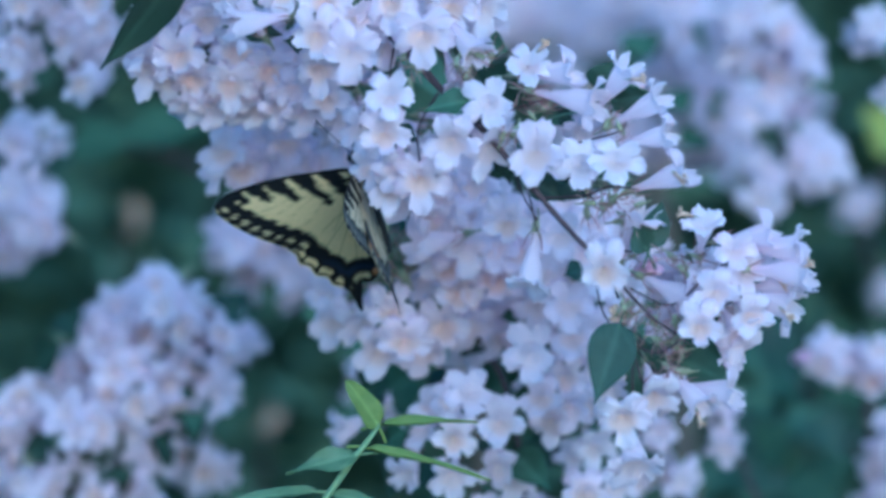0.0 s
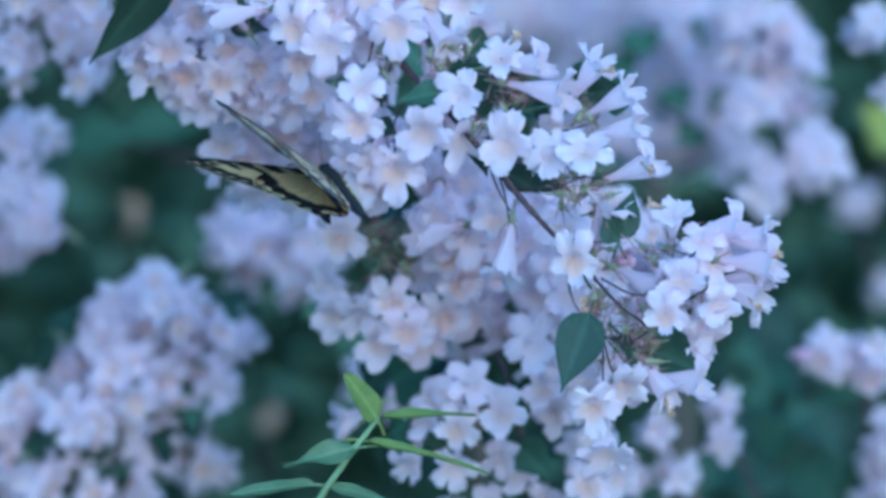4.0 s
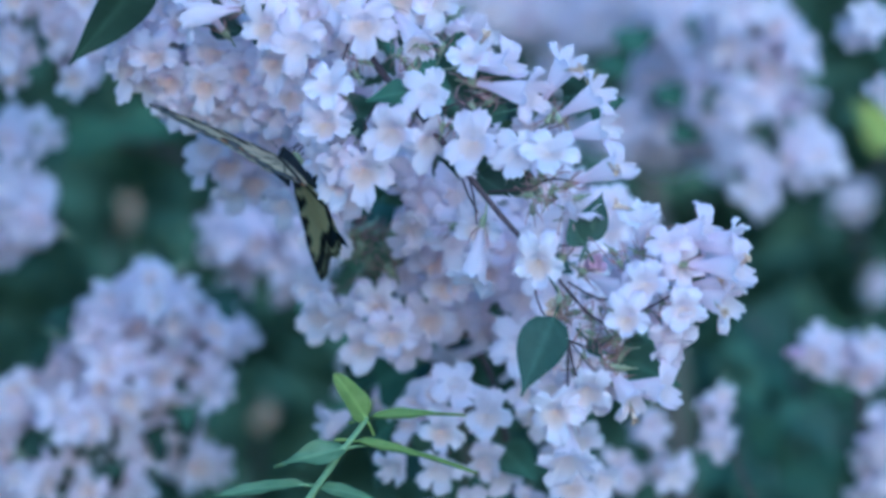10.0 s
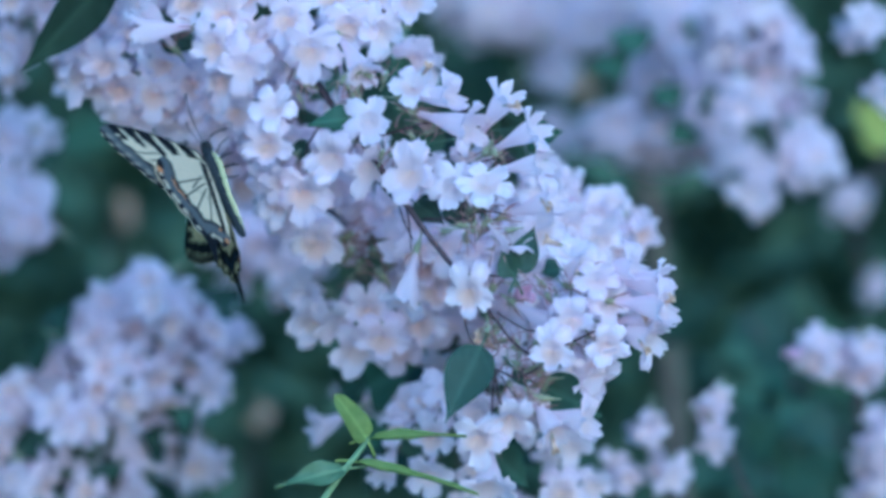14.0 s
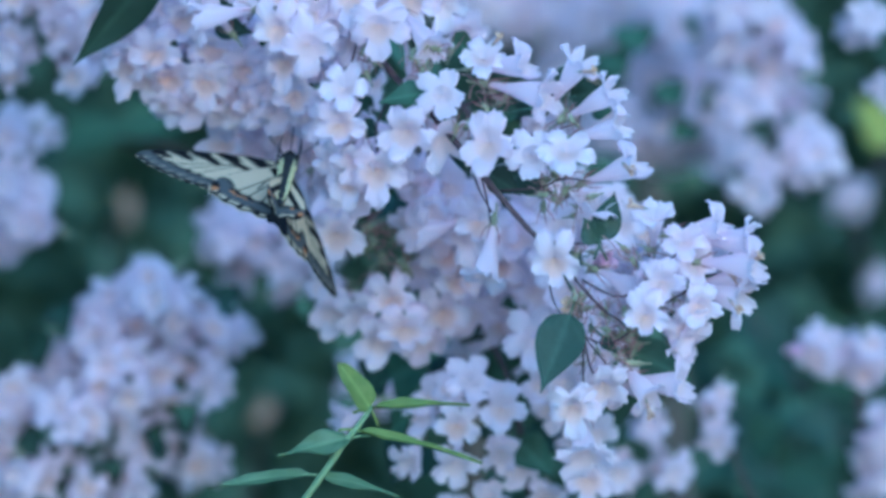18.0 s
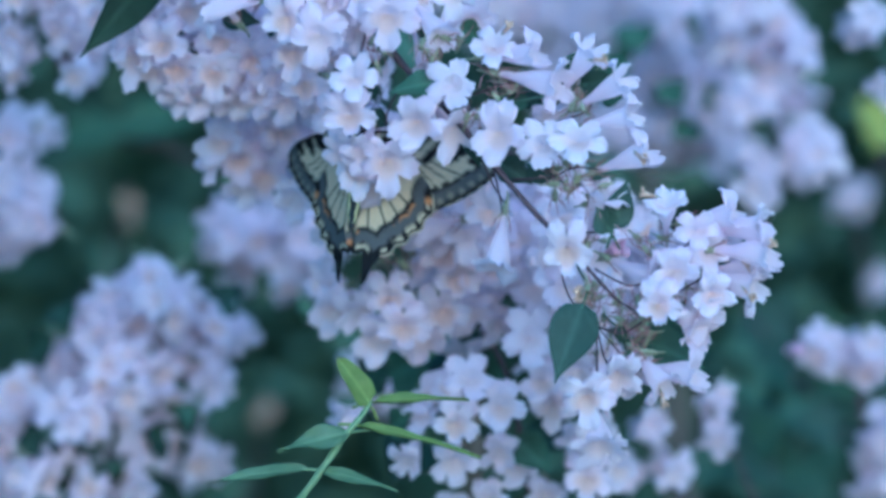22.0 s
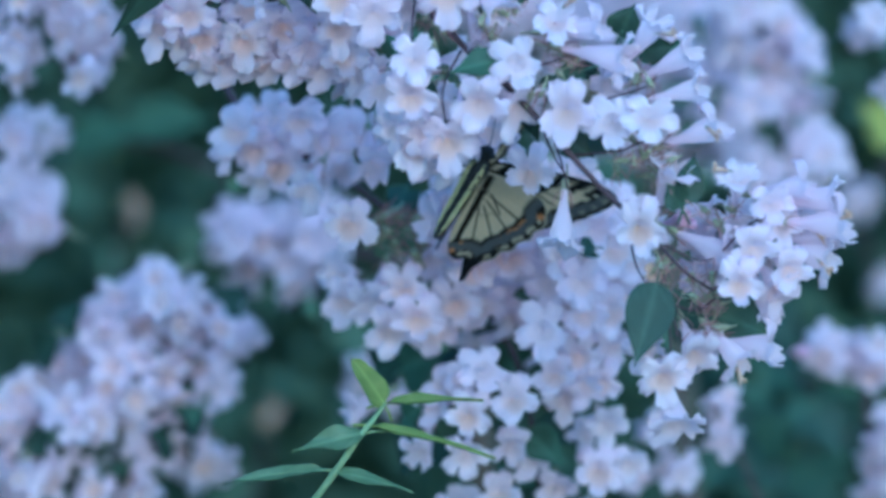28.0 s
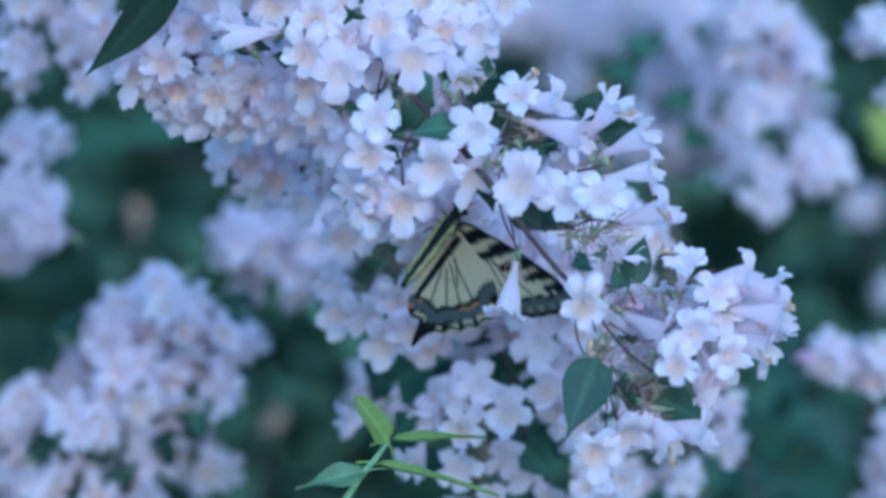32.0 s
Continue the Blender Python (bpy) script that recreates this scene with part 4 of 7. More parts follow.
twig(LIT_LEAVES, [(216.7, 620, -132.2), (181.9, 600, -95.8), (150.8, 560, -59.5), (125.5, 560, -27.4)], [1.5, 1.2, 1, 0.7])

# ---- the middle branch, just behind the plane of focus ----
MIDDLE = thing("flowering_branch", "slightly blurred branch crowded with pale pink bell flowers", "flowering branch", (0, 0, EYE_HEIGHT), BACK_GROUP)
bells(MIDDLE, [
    (-68.4, 96, 31.3, -0.4, 0.1, 2, 1.1),
    (-63.5, 99, 25.2, -0.3, -0.1, 9, 1.1),
    (-49.1, 90, 34.2, 0, 0, 9, 1.15),
    (-40.6, 96, 28.7, 0.1, -0.25, 4, 1.1),
    (-56.5, 102, 36.6, -0.1, 0.1, 4, 1.05),
    (-34.3, 99, 29.8, 0.2, -0.15, 2, 1.1),
    (-59.1, 109, 27.5, -0.1, -0.2, 2, 1.0),
    (-55.1, 102, 20.0, 0, -0.3, 9, 1.1),
    (-61.8, 109, 17.2, -0.2, -0.5, 4, 1.0),
    (-44.0, 115, 19.1, -0.2, -0.8, 5, 1.05),
    (-35.0, 118, 20.0, 0.1, -0.8, 5, 1.05),
    (-32.2, 67, 1.9, 0, 0, 1, 1.1),
    (-72.4, 106, 25.3, -0.6, -0.2, 4, 1.0),
])
bells(MIDDLE, [
    (-27.7, 112, 30.8, 0.2, -0.4, 4, 1.0),
    (-25.3, 74, 19.5, 0.1, -0.75, 5, 1.05),
    (-20.9, 77, 25.5, 0.2, -0.6, 5, 1.0),
    (-45.7, 80, 12.5, -0.3, -0.6, 4, 1.0),
    (-25.6, 93, -23.8, -0.2, -0.75, 5, 1.2),
    (-34.4, 106, -22.8, -0.4, -0.4, 2, 1.1),
    (-37.7, 115, -14.2, -0.5, 0, 4, 1.05),
    (-16.3, 83, -18.9, -0.1, 0, 0, 1.15),
    (-12.0, 80, -28.4, 0, -0.25, 9, 1.1),
    (-20.2, 90, -31.8, -0.2, -0.45, 11, 1.1),
    (-6.4, 96, -32.2, 0.2, -0.45, 2, 1.05),
    (-6.8, 102, -9.7, 0, -0.85, 12, 1.1),
    (4.6, 86, -13.3, 0.1, 0, 9, 1.15),
])
bells(MIDDLE, [
    (0.2, 93, -23.6, -0.1, -0.25, 9, 1.1),
    (8.6, 106, -23.8, 0.2, -0.6, 4, 1.05),
    (14.6, 118, -19.7, 0.5, -0.6, 13, 1.05),
    (18.2, 128, -28.9, 0.4, -0.7, 12, 1.05),
    (-6.8, 58, 1.6, -0.85, -0.2, 5, 1.1),
    (-2.8, 64, 8.6, -0.1, -0.7, 12, 1.1),
    (0.2, 80, 3.7, -0.2, -0.4, 2, 1.15),
    (7.4, 70, 1.9, 0, 0.1, 1, 1.15),
    (15.5, 77, 1.6, 0.3, 0.1, 2, 1.1),
    (1.1, 83, -4.8, -0.2, -0.2, 0, 1.1),
    (10.3, 86, -6.9, 0.1, -0.4, 4, 1.1),
    (21.5, 90, -5.1, 0.2, -0.2, 4, 1.05),
    (35.7, 54, 5.0, 0, 0.1, 2, 1.15),
])
bells(MIDDLE, [
    (33.5, 70, -6.8, 0.1, 0, 4, 1.1),
    (38.8, 67, -16.4, 0.1, 0.1, 2, 1.15),
    (29.6, 96, -16.7, -0.1, -0.2, 4, 1.0),
    (27.3, 70, -31.7, 0, 0.12, 3, 1.2),
    (40.3, 83, -26.7, 0.1, 0, 2, 1.1),
    (48.3, 90, -26.4, 0.2, 0, 2, 1.1),
    (38.4, 92, -40.3, 0, -0.2, 9, 0.99),
    (31.2, 89, -46.3, -0.3, 0, 2, 0.99),
    (40.6, 96, -50.0, 0.1, -0.55, 12, 0.99),
    (34.3, 100, -54.8, -0.1, -0.6, 4, 0.99),
    (45.5, 104, -49.2, 0.1, -0.1, 9, 0.99),
    (8.4, 74, -44.1, 0.1, 0.4, 3, 0.99),
    (2.8, 85, -46.9, -0.1, 0.25, 1, 0.95),
])
bells(MIDDLE, [
    (-3.9, 96, -49.7, -0.5, 0.2, 2, 0.9),
    (3.7, 78, -58.6, 0, -0.1, 9, 1.03),
    (18.0, 78, -53.4, 0.1, 0.1, 0, 1.08),
    (-6.8, 96, -56.1, -0.5, -0.1, 4, 0.95),
    (2.8, 89, -71.1, -0.1, -0.45, 2, 0.99),
    (-11.4, 100, -70.9, -0.3, -0.75, 5, 0.9),
    (-32.7, 130, -58.4, -0.85, -0.45, 5, 0.99),
    (17.5, 96, -68.9, 0, -0.75, 5, 0.99),
    (23.0, 107, -73.7, 0.1, -0.5, 12, 0.95),
    (48.1, 122, -63.2, 0.2, -0.4, 4, 0.99),
    (42.1, 141, -66.1, 0, -0.3, 4, 0.9),
    (45.3, 111, -77.5, 0.1, 0, 1, 1.08),
    (49.7, 80, -6.9, 0.2, 0.1, 2, 1.1),
])
bells(MIDDLE, [
    (55.4, 122, -75.8, 0.3, -0.3, 2, 0.99),
    (49.6, 111, -37.6, 0.2, -0.1, 2, 0.99),
    (37.1, 115, -44.9, 0.1, 0.1, 2, 0.99),
    (54.8, 106, -21.3, 0.3, 0.1, 4, 1.1),
    (31.4, 99, -1.6, 0, 0.1, 4, 1.0),
    (26.3, 112, -14.2, -0.1, 0.1, 2, 1.0),
    (11.8, 96, 10.9, 0.1, 0.1, 2, 1.1),
    (1.1, 102, 12.7, -0.1, 0.1, 4, 1.05),
    (38.2, 83, 17.0, 0, 0.1, 2, 1.1),
    (46.0, 80, 7.2, 0.1, 0, 0, 1.1),
    (43.3, 77, -0.7, 0, 0.1, 4, 1.1),
    (24.0, 80, 0.2, 0, 0.1, 2, 1.1),
    (17.0, 86, -8.7, 0.1, 0.1, 1, 1.1),
])
bells(MIDDLE, [
    (56.1, 90, 3.7, 0.2, 0.1, 2, 1.1),
    (56.3, 96, -10.5, 0.2, 0, 4, 1.05),
    (15.3, 93, 17.1, 0, 0.1, 2, 1.1),
    (31.2, 90, 8.2, 0, 0, 2, 1.05),
    (31.9, 122, -83.1, 0, -0.3, 2, 0.99),
    (13.7, 111, -84.3, -0.1, -0.2, 0, 0.99),
    (1.1, 122, -88.5, -0.2, -0.3, 4, 0.99),
    (44.7, 130, -92.6, 0.1, -0.3, 2, 0.99),
])
cluster(MIDDLE, 21, 142, -29, 20, 22, 16, 6, 902, large=1.08)
cluster(MIDDLE, -56, 142, 28, 15, 22, 9, 4, 905, large=1.08)
cluster(MIDDLE, 14, 142, 0, 22, 22, 15, 14, 906, large=1.08)
cluster(MIDDLE, 40, 142, -7, 15, 22, 15, 12, 908, large=1.08)
cluster(MIDDLE, 1, 142, 6, 11, 22, 11, 5, 909, large=1.08)
twig(MIDDLE, [(-108.3, 162, 130.0), (-89.2, 152, 81.3), (-66.7, 142, 35.0), (-41.0, 142, 20.3), (-15.3, 132, 0.2), (6.6, 132, -21.7), (21.1, 132, -47.2), (26.6, 132, -83.6)], [1.8, 1.6, 1.4, 1.2, 1.1, 1, 0.9, 0.8])
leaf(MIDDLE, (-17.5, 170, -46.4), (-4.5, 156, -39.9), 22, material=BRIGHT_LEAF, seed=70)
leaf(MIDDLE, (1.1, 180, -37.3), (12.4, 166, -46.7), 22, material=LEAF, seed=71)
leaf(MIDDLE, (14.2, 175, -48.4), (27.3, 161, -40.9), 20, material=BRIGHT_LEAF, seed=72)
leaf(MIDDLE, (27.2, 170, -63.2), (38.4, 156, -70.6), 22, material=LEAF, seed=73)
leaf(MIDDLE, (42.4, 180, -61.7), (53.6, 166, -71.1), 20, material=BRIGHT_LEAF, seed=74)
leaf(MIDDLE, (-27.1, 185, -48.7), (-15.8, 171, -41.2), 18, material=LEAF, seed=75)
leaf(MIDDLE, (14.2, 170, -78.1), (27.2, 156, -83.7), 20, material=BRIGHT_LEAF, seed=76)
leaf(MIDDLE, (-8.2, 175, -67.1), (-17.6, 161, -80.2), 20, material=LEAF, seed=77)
leaf(MIDDLE, (-26.4, 140, -5.3), (-11.6, 122, 0.2), 12, face=(0, -1, 0.3), material=FRESH, seed=3)
leaf(MIDDLE, (-4.4, 144, -2.6), (-17.1, 130, -7.1), 11, face=(0, -1, 0.3), material=FRESH, seed=4)
leaf(MIDDLE, (-21.5, 122, 0.2), (-8.8, 108, -5.2), 9, face=(0, -1, 0.3), material=FRESH, seed=18)
leaf(MIDDLE, (-15.2, 122, 12.9), (-18.7, 108, 3.8), 11, face=(0, -1, 0.3), seed=5)
leaf(MIDDLE, (-11.5, 112, 2.0), (-4.3, 105, 8.2), 9, face=(0, -1, 0.3), seed=6)
leaf(MIDDLE, (21.7, 108, -64.4), (33.3, 88, -74.6), 13, face=(0, -1, 0.3), material=BRIGHT_LEAF, seed=7)
leaf(MIDDLE, (13.8, 122, -60.5), (15.5, 116, -65.6), 9, face=(0, -1, 0.3), seed=8)
leaf(MIDDLE, (-16.8, 105, -60.7), (-10.5, 94, -55.9), 10, face=(0, -1, 0.3), material=BRIGHT_LEAF, seed=9)
leaf(MIDDLE, (2.9, 147, -36.6), (11.2, 140, -38.6), 12, face=(0, -1, 0.3), seed=10)
leaf(MIDDLE, (21.3, 147, -45.8), (31.2, 136, -41.8), 12, face=(0, -1, 0.3), material=BRIGHT_LEAF, seed=11)
leaf(MIDDLE, (29.5, 140, -45.6), (32.0, 130, -59.8), 10, face=(0, -1, 0.3), seed=12)
leaf(MIDDLE, (17.2, 105, -0.7), (21.6, 98, 0.2), 7, face=(0, -1, 0.3), material=BRIGHT_LEAF, seed=13)
leaf(MIDDLE, (11.8, 108, -6.1), (18.9, 98, -4.5), 7, face=(0, -1, 0.3), material=BRIGHT_LEAF, seed=14)
leaf(MIDDLE, (24.5, 116, -22.4), (19.0, 108, -21.4), 8, face=(0, -1, 0.3), material=BRIGHT_LEAF, seed=15)
leaf(MIDDLE, (-8.0, 122, -18.8), (-2.5, 116, -22.4), 9, face=(0, -1, 0.3), seed=16)
leaf(MIDDLE, (43.1, 70, -6.8), (37.7, 63, -7.7), 8, face=(0, -1, 0.3), seed=17)
spent(MIDDLE, (-20.9, 90, 3.8), -0.55, -0.48, 1.36)
spent(MIDDLE, (-10.1, 99, -5.7), -0.44, 0.04, 1.31)
spent(MIDDLE, (-21.8, 85, 3.7), 0.68, 0.36, 1.52)
spent(MIDDLE, (-11.9, 88, 2.5), 0.20, 0.26, 1.54)
spent(MIDDLE, (-10.6, 95, 4.0), 0.27, 0.01, 1.27)
spent(MIDDLE, (-17.2, 103, 4.0), 0.58, 0.05, 1.32)
spent(MIDDLE, (-10.2, 102, -2.6), 0.56, 0.01, 1.37)
spent(MIDDLE, (-15.0, 84, -0.7), -0.31, 0.34, 1.22)
spent(MIDDLE, (-23.9, 87, -3.3), 0.06, -0.03, 1.34)
spent(MIDDLE, (-8.7, 90, 2.5), -0.48, 0.15, 1.31)
spent(MIDDLE, (-19.0, 88, -4.9), 0.09, 0.44, 1.24)
spent(MIDDLE, (-23.8, 99, 2.1), 0.18, -0.29, 1.33)
spent(MIDDLE, (-21.7, 81, -1.0), 0.32, 0.44, 1.58)
spent(MIDDLE, (-12.9, 80, -7.8), -0.34, 0.51, 1.51)
spent(MIDDLE, (-18.2, 96, -7.6), 0.51, -0.23, 1.28)
spent(MIDDLE, (-17.6, 90, 3.3), 0.74, -0.19, 1.20)

# ---- the front branch, in focus ----
FRONT = thing("flowering_branch", "arching branch in focus, crowded with pale pink bell flowers", "flowering branch", (0, 0, EYE_HEIGHT), BACK_GROUP)
bells(FRONT, [
    (-47.6, 2, 77.3, -0.2, 0.1, 1, 1.05),
    (-34.9, -2, 74.1, 0, -0.2, 0, 1.05),
    (-30.0, 4, 81.6, 0.1, 0.2, 1, 1.05),
    (-37.4, -4, 63.6, -0.15, -0.3, 0, 1.08),
    (-36.7, 8, 54.4, 0, -0.25, 9, 1.05),
    (-25.8, 2, 68.9, 0.05, -0.05, 2, 1.0),
    (-27.0, -6, 58.2, 0, -0.2, 1, 1.1),
    (-35.3, 26, 46.5, 0.05, -0.25, 9, 1.05),
    (-15.9, -12, 45.8, 0, 0.35, 2, 1.1),
    (-6.0, -12, 63.6, 0.02, -0.25, 9, 1.12),
    (-15.4, -4, 73.6, -0.05, 0, 1, 1.08),
    (-17.3, -10, 34.1, -0.05, -0.15, 0, 1.1),
    (13.5, -12, 43.3, 0, 0.18, 3, 1.1),
])
bells(FRONT, [
    (9.0, -6, 58.9, 0.6, -0.68, 13, 1.05),
    (2.7, 0, 72.5, 0.1, -0.2, 1, 1.05),
    (12.4, 2, 71.6, 0.4, -0.25, 8, 1.1),
    (4.0, 2, 50.5, 0.35, -0.9, 5, 0.8),
    (20.3, 6, 82.2, 0.5, 0.1, 2, 1.05),
    (8.6, 4, 82.4, 0.1, 0.3, 1, 1.05),
    (-4.0, 4, 81.6, 0, 0.3, 1, 1.05),
    (-15.8, 6, 85.9, 0, 0.3, 0, 1.05),
    (-22.5, 6, 64.9, 0.5, -0.4, 12, 1.0),
    (-15.9, 12, 60.9, 0.4, -0.4, 12, 1.0),
    (25.6, -8, 54.8, 0.1, 0.5, 2, 1.05),
    (36.3, -8, 52.4, 0.95, 0.06, 5, 1.1),
    (42.9, -10, 43.4, 0.93, -0.18, 5, 1.25),
])
bells(FRONT, [
    (53.1, -8, 52.1, 0.52, 0.76, 13, 1.1),
    (62.3, -8, 43.5, 0.82, 0.45, 5, 1.08),
    (64.6, -8, 33.5, 0.95, 0.2, 13, 1.0),
    (27.5, -14, 28.7, -0.1, -0.1, 0, 1.15),
    (40.5, -14, 25.4, -0.05, 0.2, 3, 1.1),
    (51.0, -16, 26.3, 0.1, 0.35, 2, 1.1),
    (69.5, -10, 22.4, 0.9, 0.33, 5, 1.1),
    (42.4, 8, 35.8, 0.25, -0.5, 12, 0.95),
    (2.7, -10, 31.8, -0.2, -0.35, 0, 1.1),
    (14.0, -6, 29.8, 0.5, -0.5, 4, 1.05),
    (-6.7, -4, 20.9, 0, -0.28, 9, 1.12),
    (-15.8, 4, 19.0, -0.2, -0.4, 11, 1.05),
    (-13.7, -2, 23.9, -0.1, -0.62, 4, 1.0),
])
bells(FRONT, [
    (-21.7, 8, 24.4, -0.4, -0.4, 4, 1.0),
    (-13.2, 12, 14.0, -0.1, -0.85, 12, 1.0),
    (-3.3, 62, 9.6, -0.05, -0.75, 12, 1.0),
    (8.8, 60, 20.9, 0.05, -0.1, 2, 1.12),
    (19.5, 44, 8.4, -0.1, -0.08, 0, 1.12),
    (-24.3, 14, 36.5, -0.2, -0.3, 2, 1.0),
    (1.0, 60, 18.0, 0.1, -0.4, 4, 1.0),
    (25.6, 2, -9.6, -0.12, -0.96, 12, 1.2),
    (47.5, -12, -6.1, 0.12, -0.35, 0, 1.1),
    (57.4, -6, 9.8, 0.3, 0.88, 13, 1.05),
    (69.6, 14, -3.5, 0.95, -0.1, 5, 0.9),
    (72.1, -4, -14.5, 0.82, -0.4, 5, 1.1),
    (61.1, 4, -4.9, 0.4, 0.2, 14, 1.0),
])
bells(FRONT, [
    (76.8, -10, 7.5, 0.05, 0.72, 4, 0.95),
    (95.2, -8, 4.5, 0.93, 0.15, 5, 1.05),
    (102.9, -8, 0.5, 0.96, 0.02, 13, 1.1),
    (85.7, -12, 0.2, 0.15, 0.3, 2, 0.88),
    (88.9, -8, -6.5, 0.45, 0.1, 4, 0.92),
    (105.1, -10, -6.8, 0.97, -0.05, 5, 1.1),
    (79.7, -18, -12.2, -0.08, -0.1, 0, 0.97),
    (101.5, -4, -10.5, 0.94, 0.1, 5, 1),
    (90.5, -14, -19.1, 0.35, -0.3, 11, 0.95),
    (101.4, -6, -16.8, 0.9, -0.25, 13, 1.05),
    (75.0, -20, -22.3, 0, -0.08, 9, 1.01),
    (87.1, -10, -25.1, 0.35, -0.6, 4, 0.92),
    (85.4, -6, -30.2, 0.5, -0.75, 5, 1),
])
bells(FRONT, [
    (67.1, 10, -22.1, 0.4, -0.3, 4, 1.0),
    (78.4, 8, -4.9, -0.1, 0.3, 12, 0.84),
    (85.2, 8, -16.7, 0.2, 0.1, 4, 0.88),
    (95.8, 4, -4.9, 0.8, 0.2, 12, 1),
    (62.5, -10, -43.4, 0.2, -0.72, 2, 1.05),
    (75.3, -8, -45.1, 0.62, -0.7, 13, 1.0),
    (84.0, -6, -42.2, 0.95, -0.12, 5, 1.05),
    (52.9, -10, -49.4, 0, -0.3, 9, 1.1),
    (56.9, -6, -63.5, 0.15, -0.85, 12, 1.2),
    (49.7, 4, -41.8, -0.3, -0.4, 4, 0.95),
    (66.4, 2, -41.7, 0.5, -0.4, 4, 0.9),
    (-91.3, 38, 62.5, -0.72, 0.1, 4, 1.1),
    (-80.1, 34, 59.5, -0.1, -0.1, 9, 1.15),
])
bells(FRONT, [
    (-72.0, 36, 70.1, 0, -0.1, 1, 1.1),
    (-90.4, 40, 55.5, -0.5, -0.4, 4, 1.05),
    (-84.2, 42, 51.0, -0.1, -0.85, 12, 1.0),
    (-76.4, 40, 51.7, -0.1, -0.45, 9, 1.0),
    (-61.5, 36, 60.6, 0.05, -0.2, 10, 1.2),
    (-52.3, 36, 54.7, 0, -0.3, 9, 1.05),
    (-64.5, 36, 50.5, -0.05, -0.3, 9, 1.15),
    (-69.2, 44, 43.7, 0, -0.7, 4, 1.05),
    (-77.0, 46, 44.1, -0.1, -0.8, 12, 1.0),
    (-61.2, 46, 44.5, 0.05, -0.8, 12, 1.0),
    (-48.4, 40, 58.9, 0.1, -0.1, 2, 1.0),
    (-59.8, -4, 66.9, -0.95, -0.15, 5, 1.1),
    (-60.4, 4, 73.3, -0.5, 0.7, 13, 1.0),
])
bells(FRONT, [
    (-55.9, 44, 42.3, 0, -0.8, 12, 0.95),
    (-49.7, 38, 43.9, 0.05, -0.6, 4, 1.0),
    (-44.3, 32, 49.0, 0.05, -0.4, 2, 1.0),
    (-85.0, 44, 67.8, -0.3, 0.3, 4, 1.0),
    (-41.7, 34, 41.2, 0, -0.7, 12, 1.0),
    (-57.8, 44, 51.1, 0.1, -0.4, 2, 1.0),
    (-31.5, 36, 40.5, 0, -0.6, 4, 1.0),
    (-78.7, 40, 75.5, -0.1, 0.2, 2, 1.0),
    (-87.8, 46, 74.0, -0.4, 0.3, 2, 1.0),
    (-66.8, 30, 78.5, 0, 0.2, 1, 1.05),
    (-57.0, 30, 80.4, 0, 0.2, 0, 1.05),
])
# withered petal tips
bells(FRONT, [
    (58.4, -14, 49.9, 0.9, 0, 7, 0.34),
    (70.2, -16, 20.4, 0.6, -0.5, 7, 0.34),
    (102.0, -12, -20.1, 0.6, -0.6, 7, 0.34),
    (101.2, -8, -11.2, 0.6, -0.5, 7, 0.34),
    (76.1, -8, -51.4, 0.3, -0.9, 7, 0.34),
    (30.1, -10, 60.4, 0.5, 0.5, 7, 0.34),
    (70.1, -12, 10.5, -0.9, 0.2, 7, 0.34),
    (108.1, -10, -4.5, 0.7, 0.4, 7, 0.34),
    (51.9, -6, -20.2, -0.2, 0.2, 7, 0.75),
])
cluster(FRONT, -28, 62, 67, 29, 10, 12, 9, 40, droop=0.6, large=1.0)
cluster(FRONT, 3, 62, 70, 15, 10, 9, 4, 41, droop=0.6, large=1.0)
cluster(FRONT, -62, 62, 55, 26, 10, 15, 10, 42, droop=0.6, large=1.0)
cluster(FRONT, -31, 62, 46, 19, 10, 12, 6, 43, droop=0.6, large=1.0)
cluster(FRONT, -1, 62, 33, 22, 10, 12, 6, 44, droop=0.6, large=1.0)
cluster(FRONT, -78, 62, 62, 14, 10, 10, 3, 45, droop=0.6, large=1.0)
# out of view above: fills the branch's sway and shades the spray below
cluster(FRONT, -77, 10, 93, 15, 30, 8, 7, 70, droop=0.5)
cluster(FRONT, -51, 10, 89, 15, 30, 8, 6, 71, droop=0.5)
cluster(FRONT, -24, 10, 93, 13, 30, 7, 6, 72, droop=0.5)
# unseen flowers added overhead to shade the upper left spray
cluster(UPPER_LEFT, -137, 190, 104, 16, 35, 10, 12, 80, droop=0.5)
cluster(UPPER_LEFT, -114, 190, 104, 14, 35, 10, 10, 81, droop=0.5)
cluster(FRONT, 74, 22, -14, 9, 16, 10, 5, 61)
twig(FRONT, [(-71.7, 90, 135.0), (-61.6, 60, 101.1), (-45.1, 30, 78.7), (-24.4, 16, 67.8), (-14.2, 10, 62.5), (-1.5, 4, 48.4), (9.4, -2, 37.9), (18.6, -6, 27.4), (30.3, -8, 13.5), (38.5, -8, 4.2), (44.2, -8, -1.5), (53.0, -8, -11.0), (61.3, -10, -19.9), (68.8, -10, -25.0)], [2.2, 1.9, 1.6, 1.4, 1.25, 1.15, 1.05, 1.0, 0.88, 0.84, 0.75, 0.55, 0.45, 0.35], name="stem", label="red-brown arching stem")
twig(FRONT, [(-45.1, 30, 78.7), (-60.1, 66, 66.7), (-75.4, 72, 61.6), (-85.5, 72, 58.1)], [0.36, 0.3, 0.26, 0.24])
twig(FRONT, [(46.4, -4, -1.5), (45.7, -6, -13.2), (49.0, -6, -21.8), (56.0, -6, -28.5), (62.7, -6, -36.5)], [0.36, 0.3, 0.26, 0.24, 0.24])
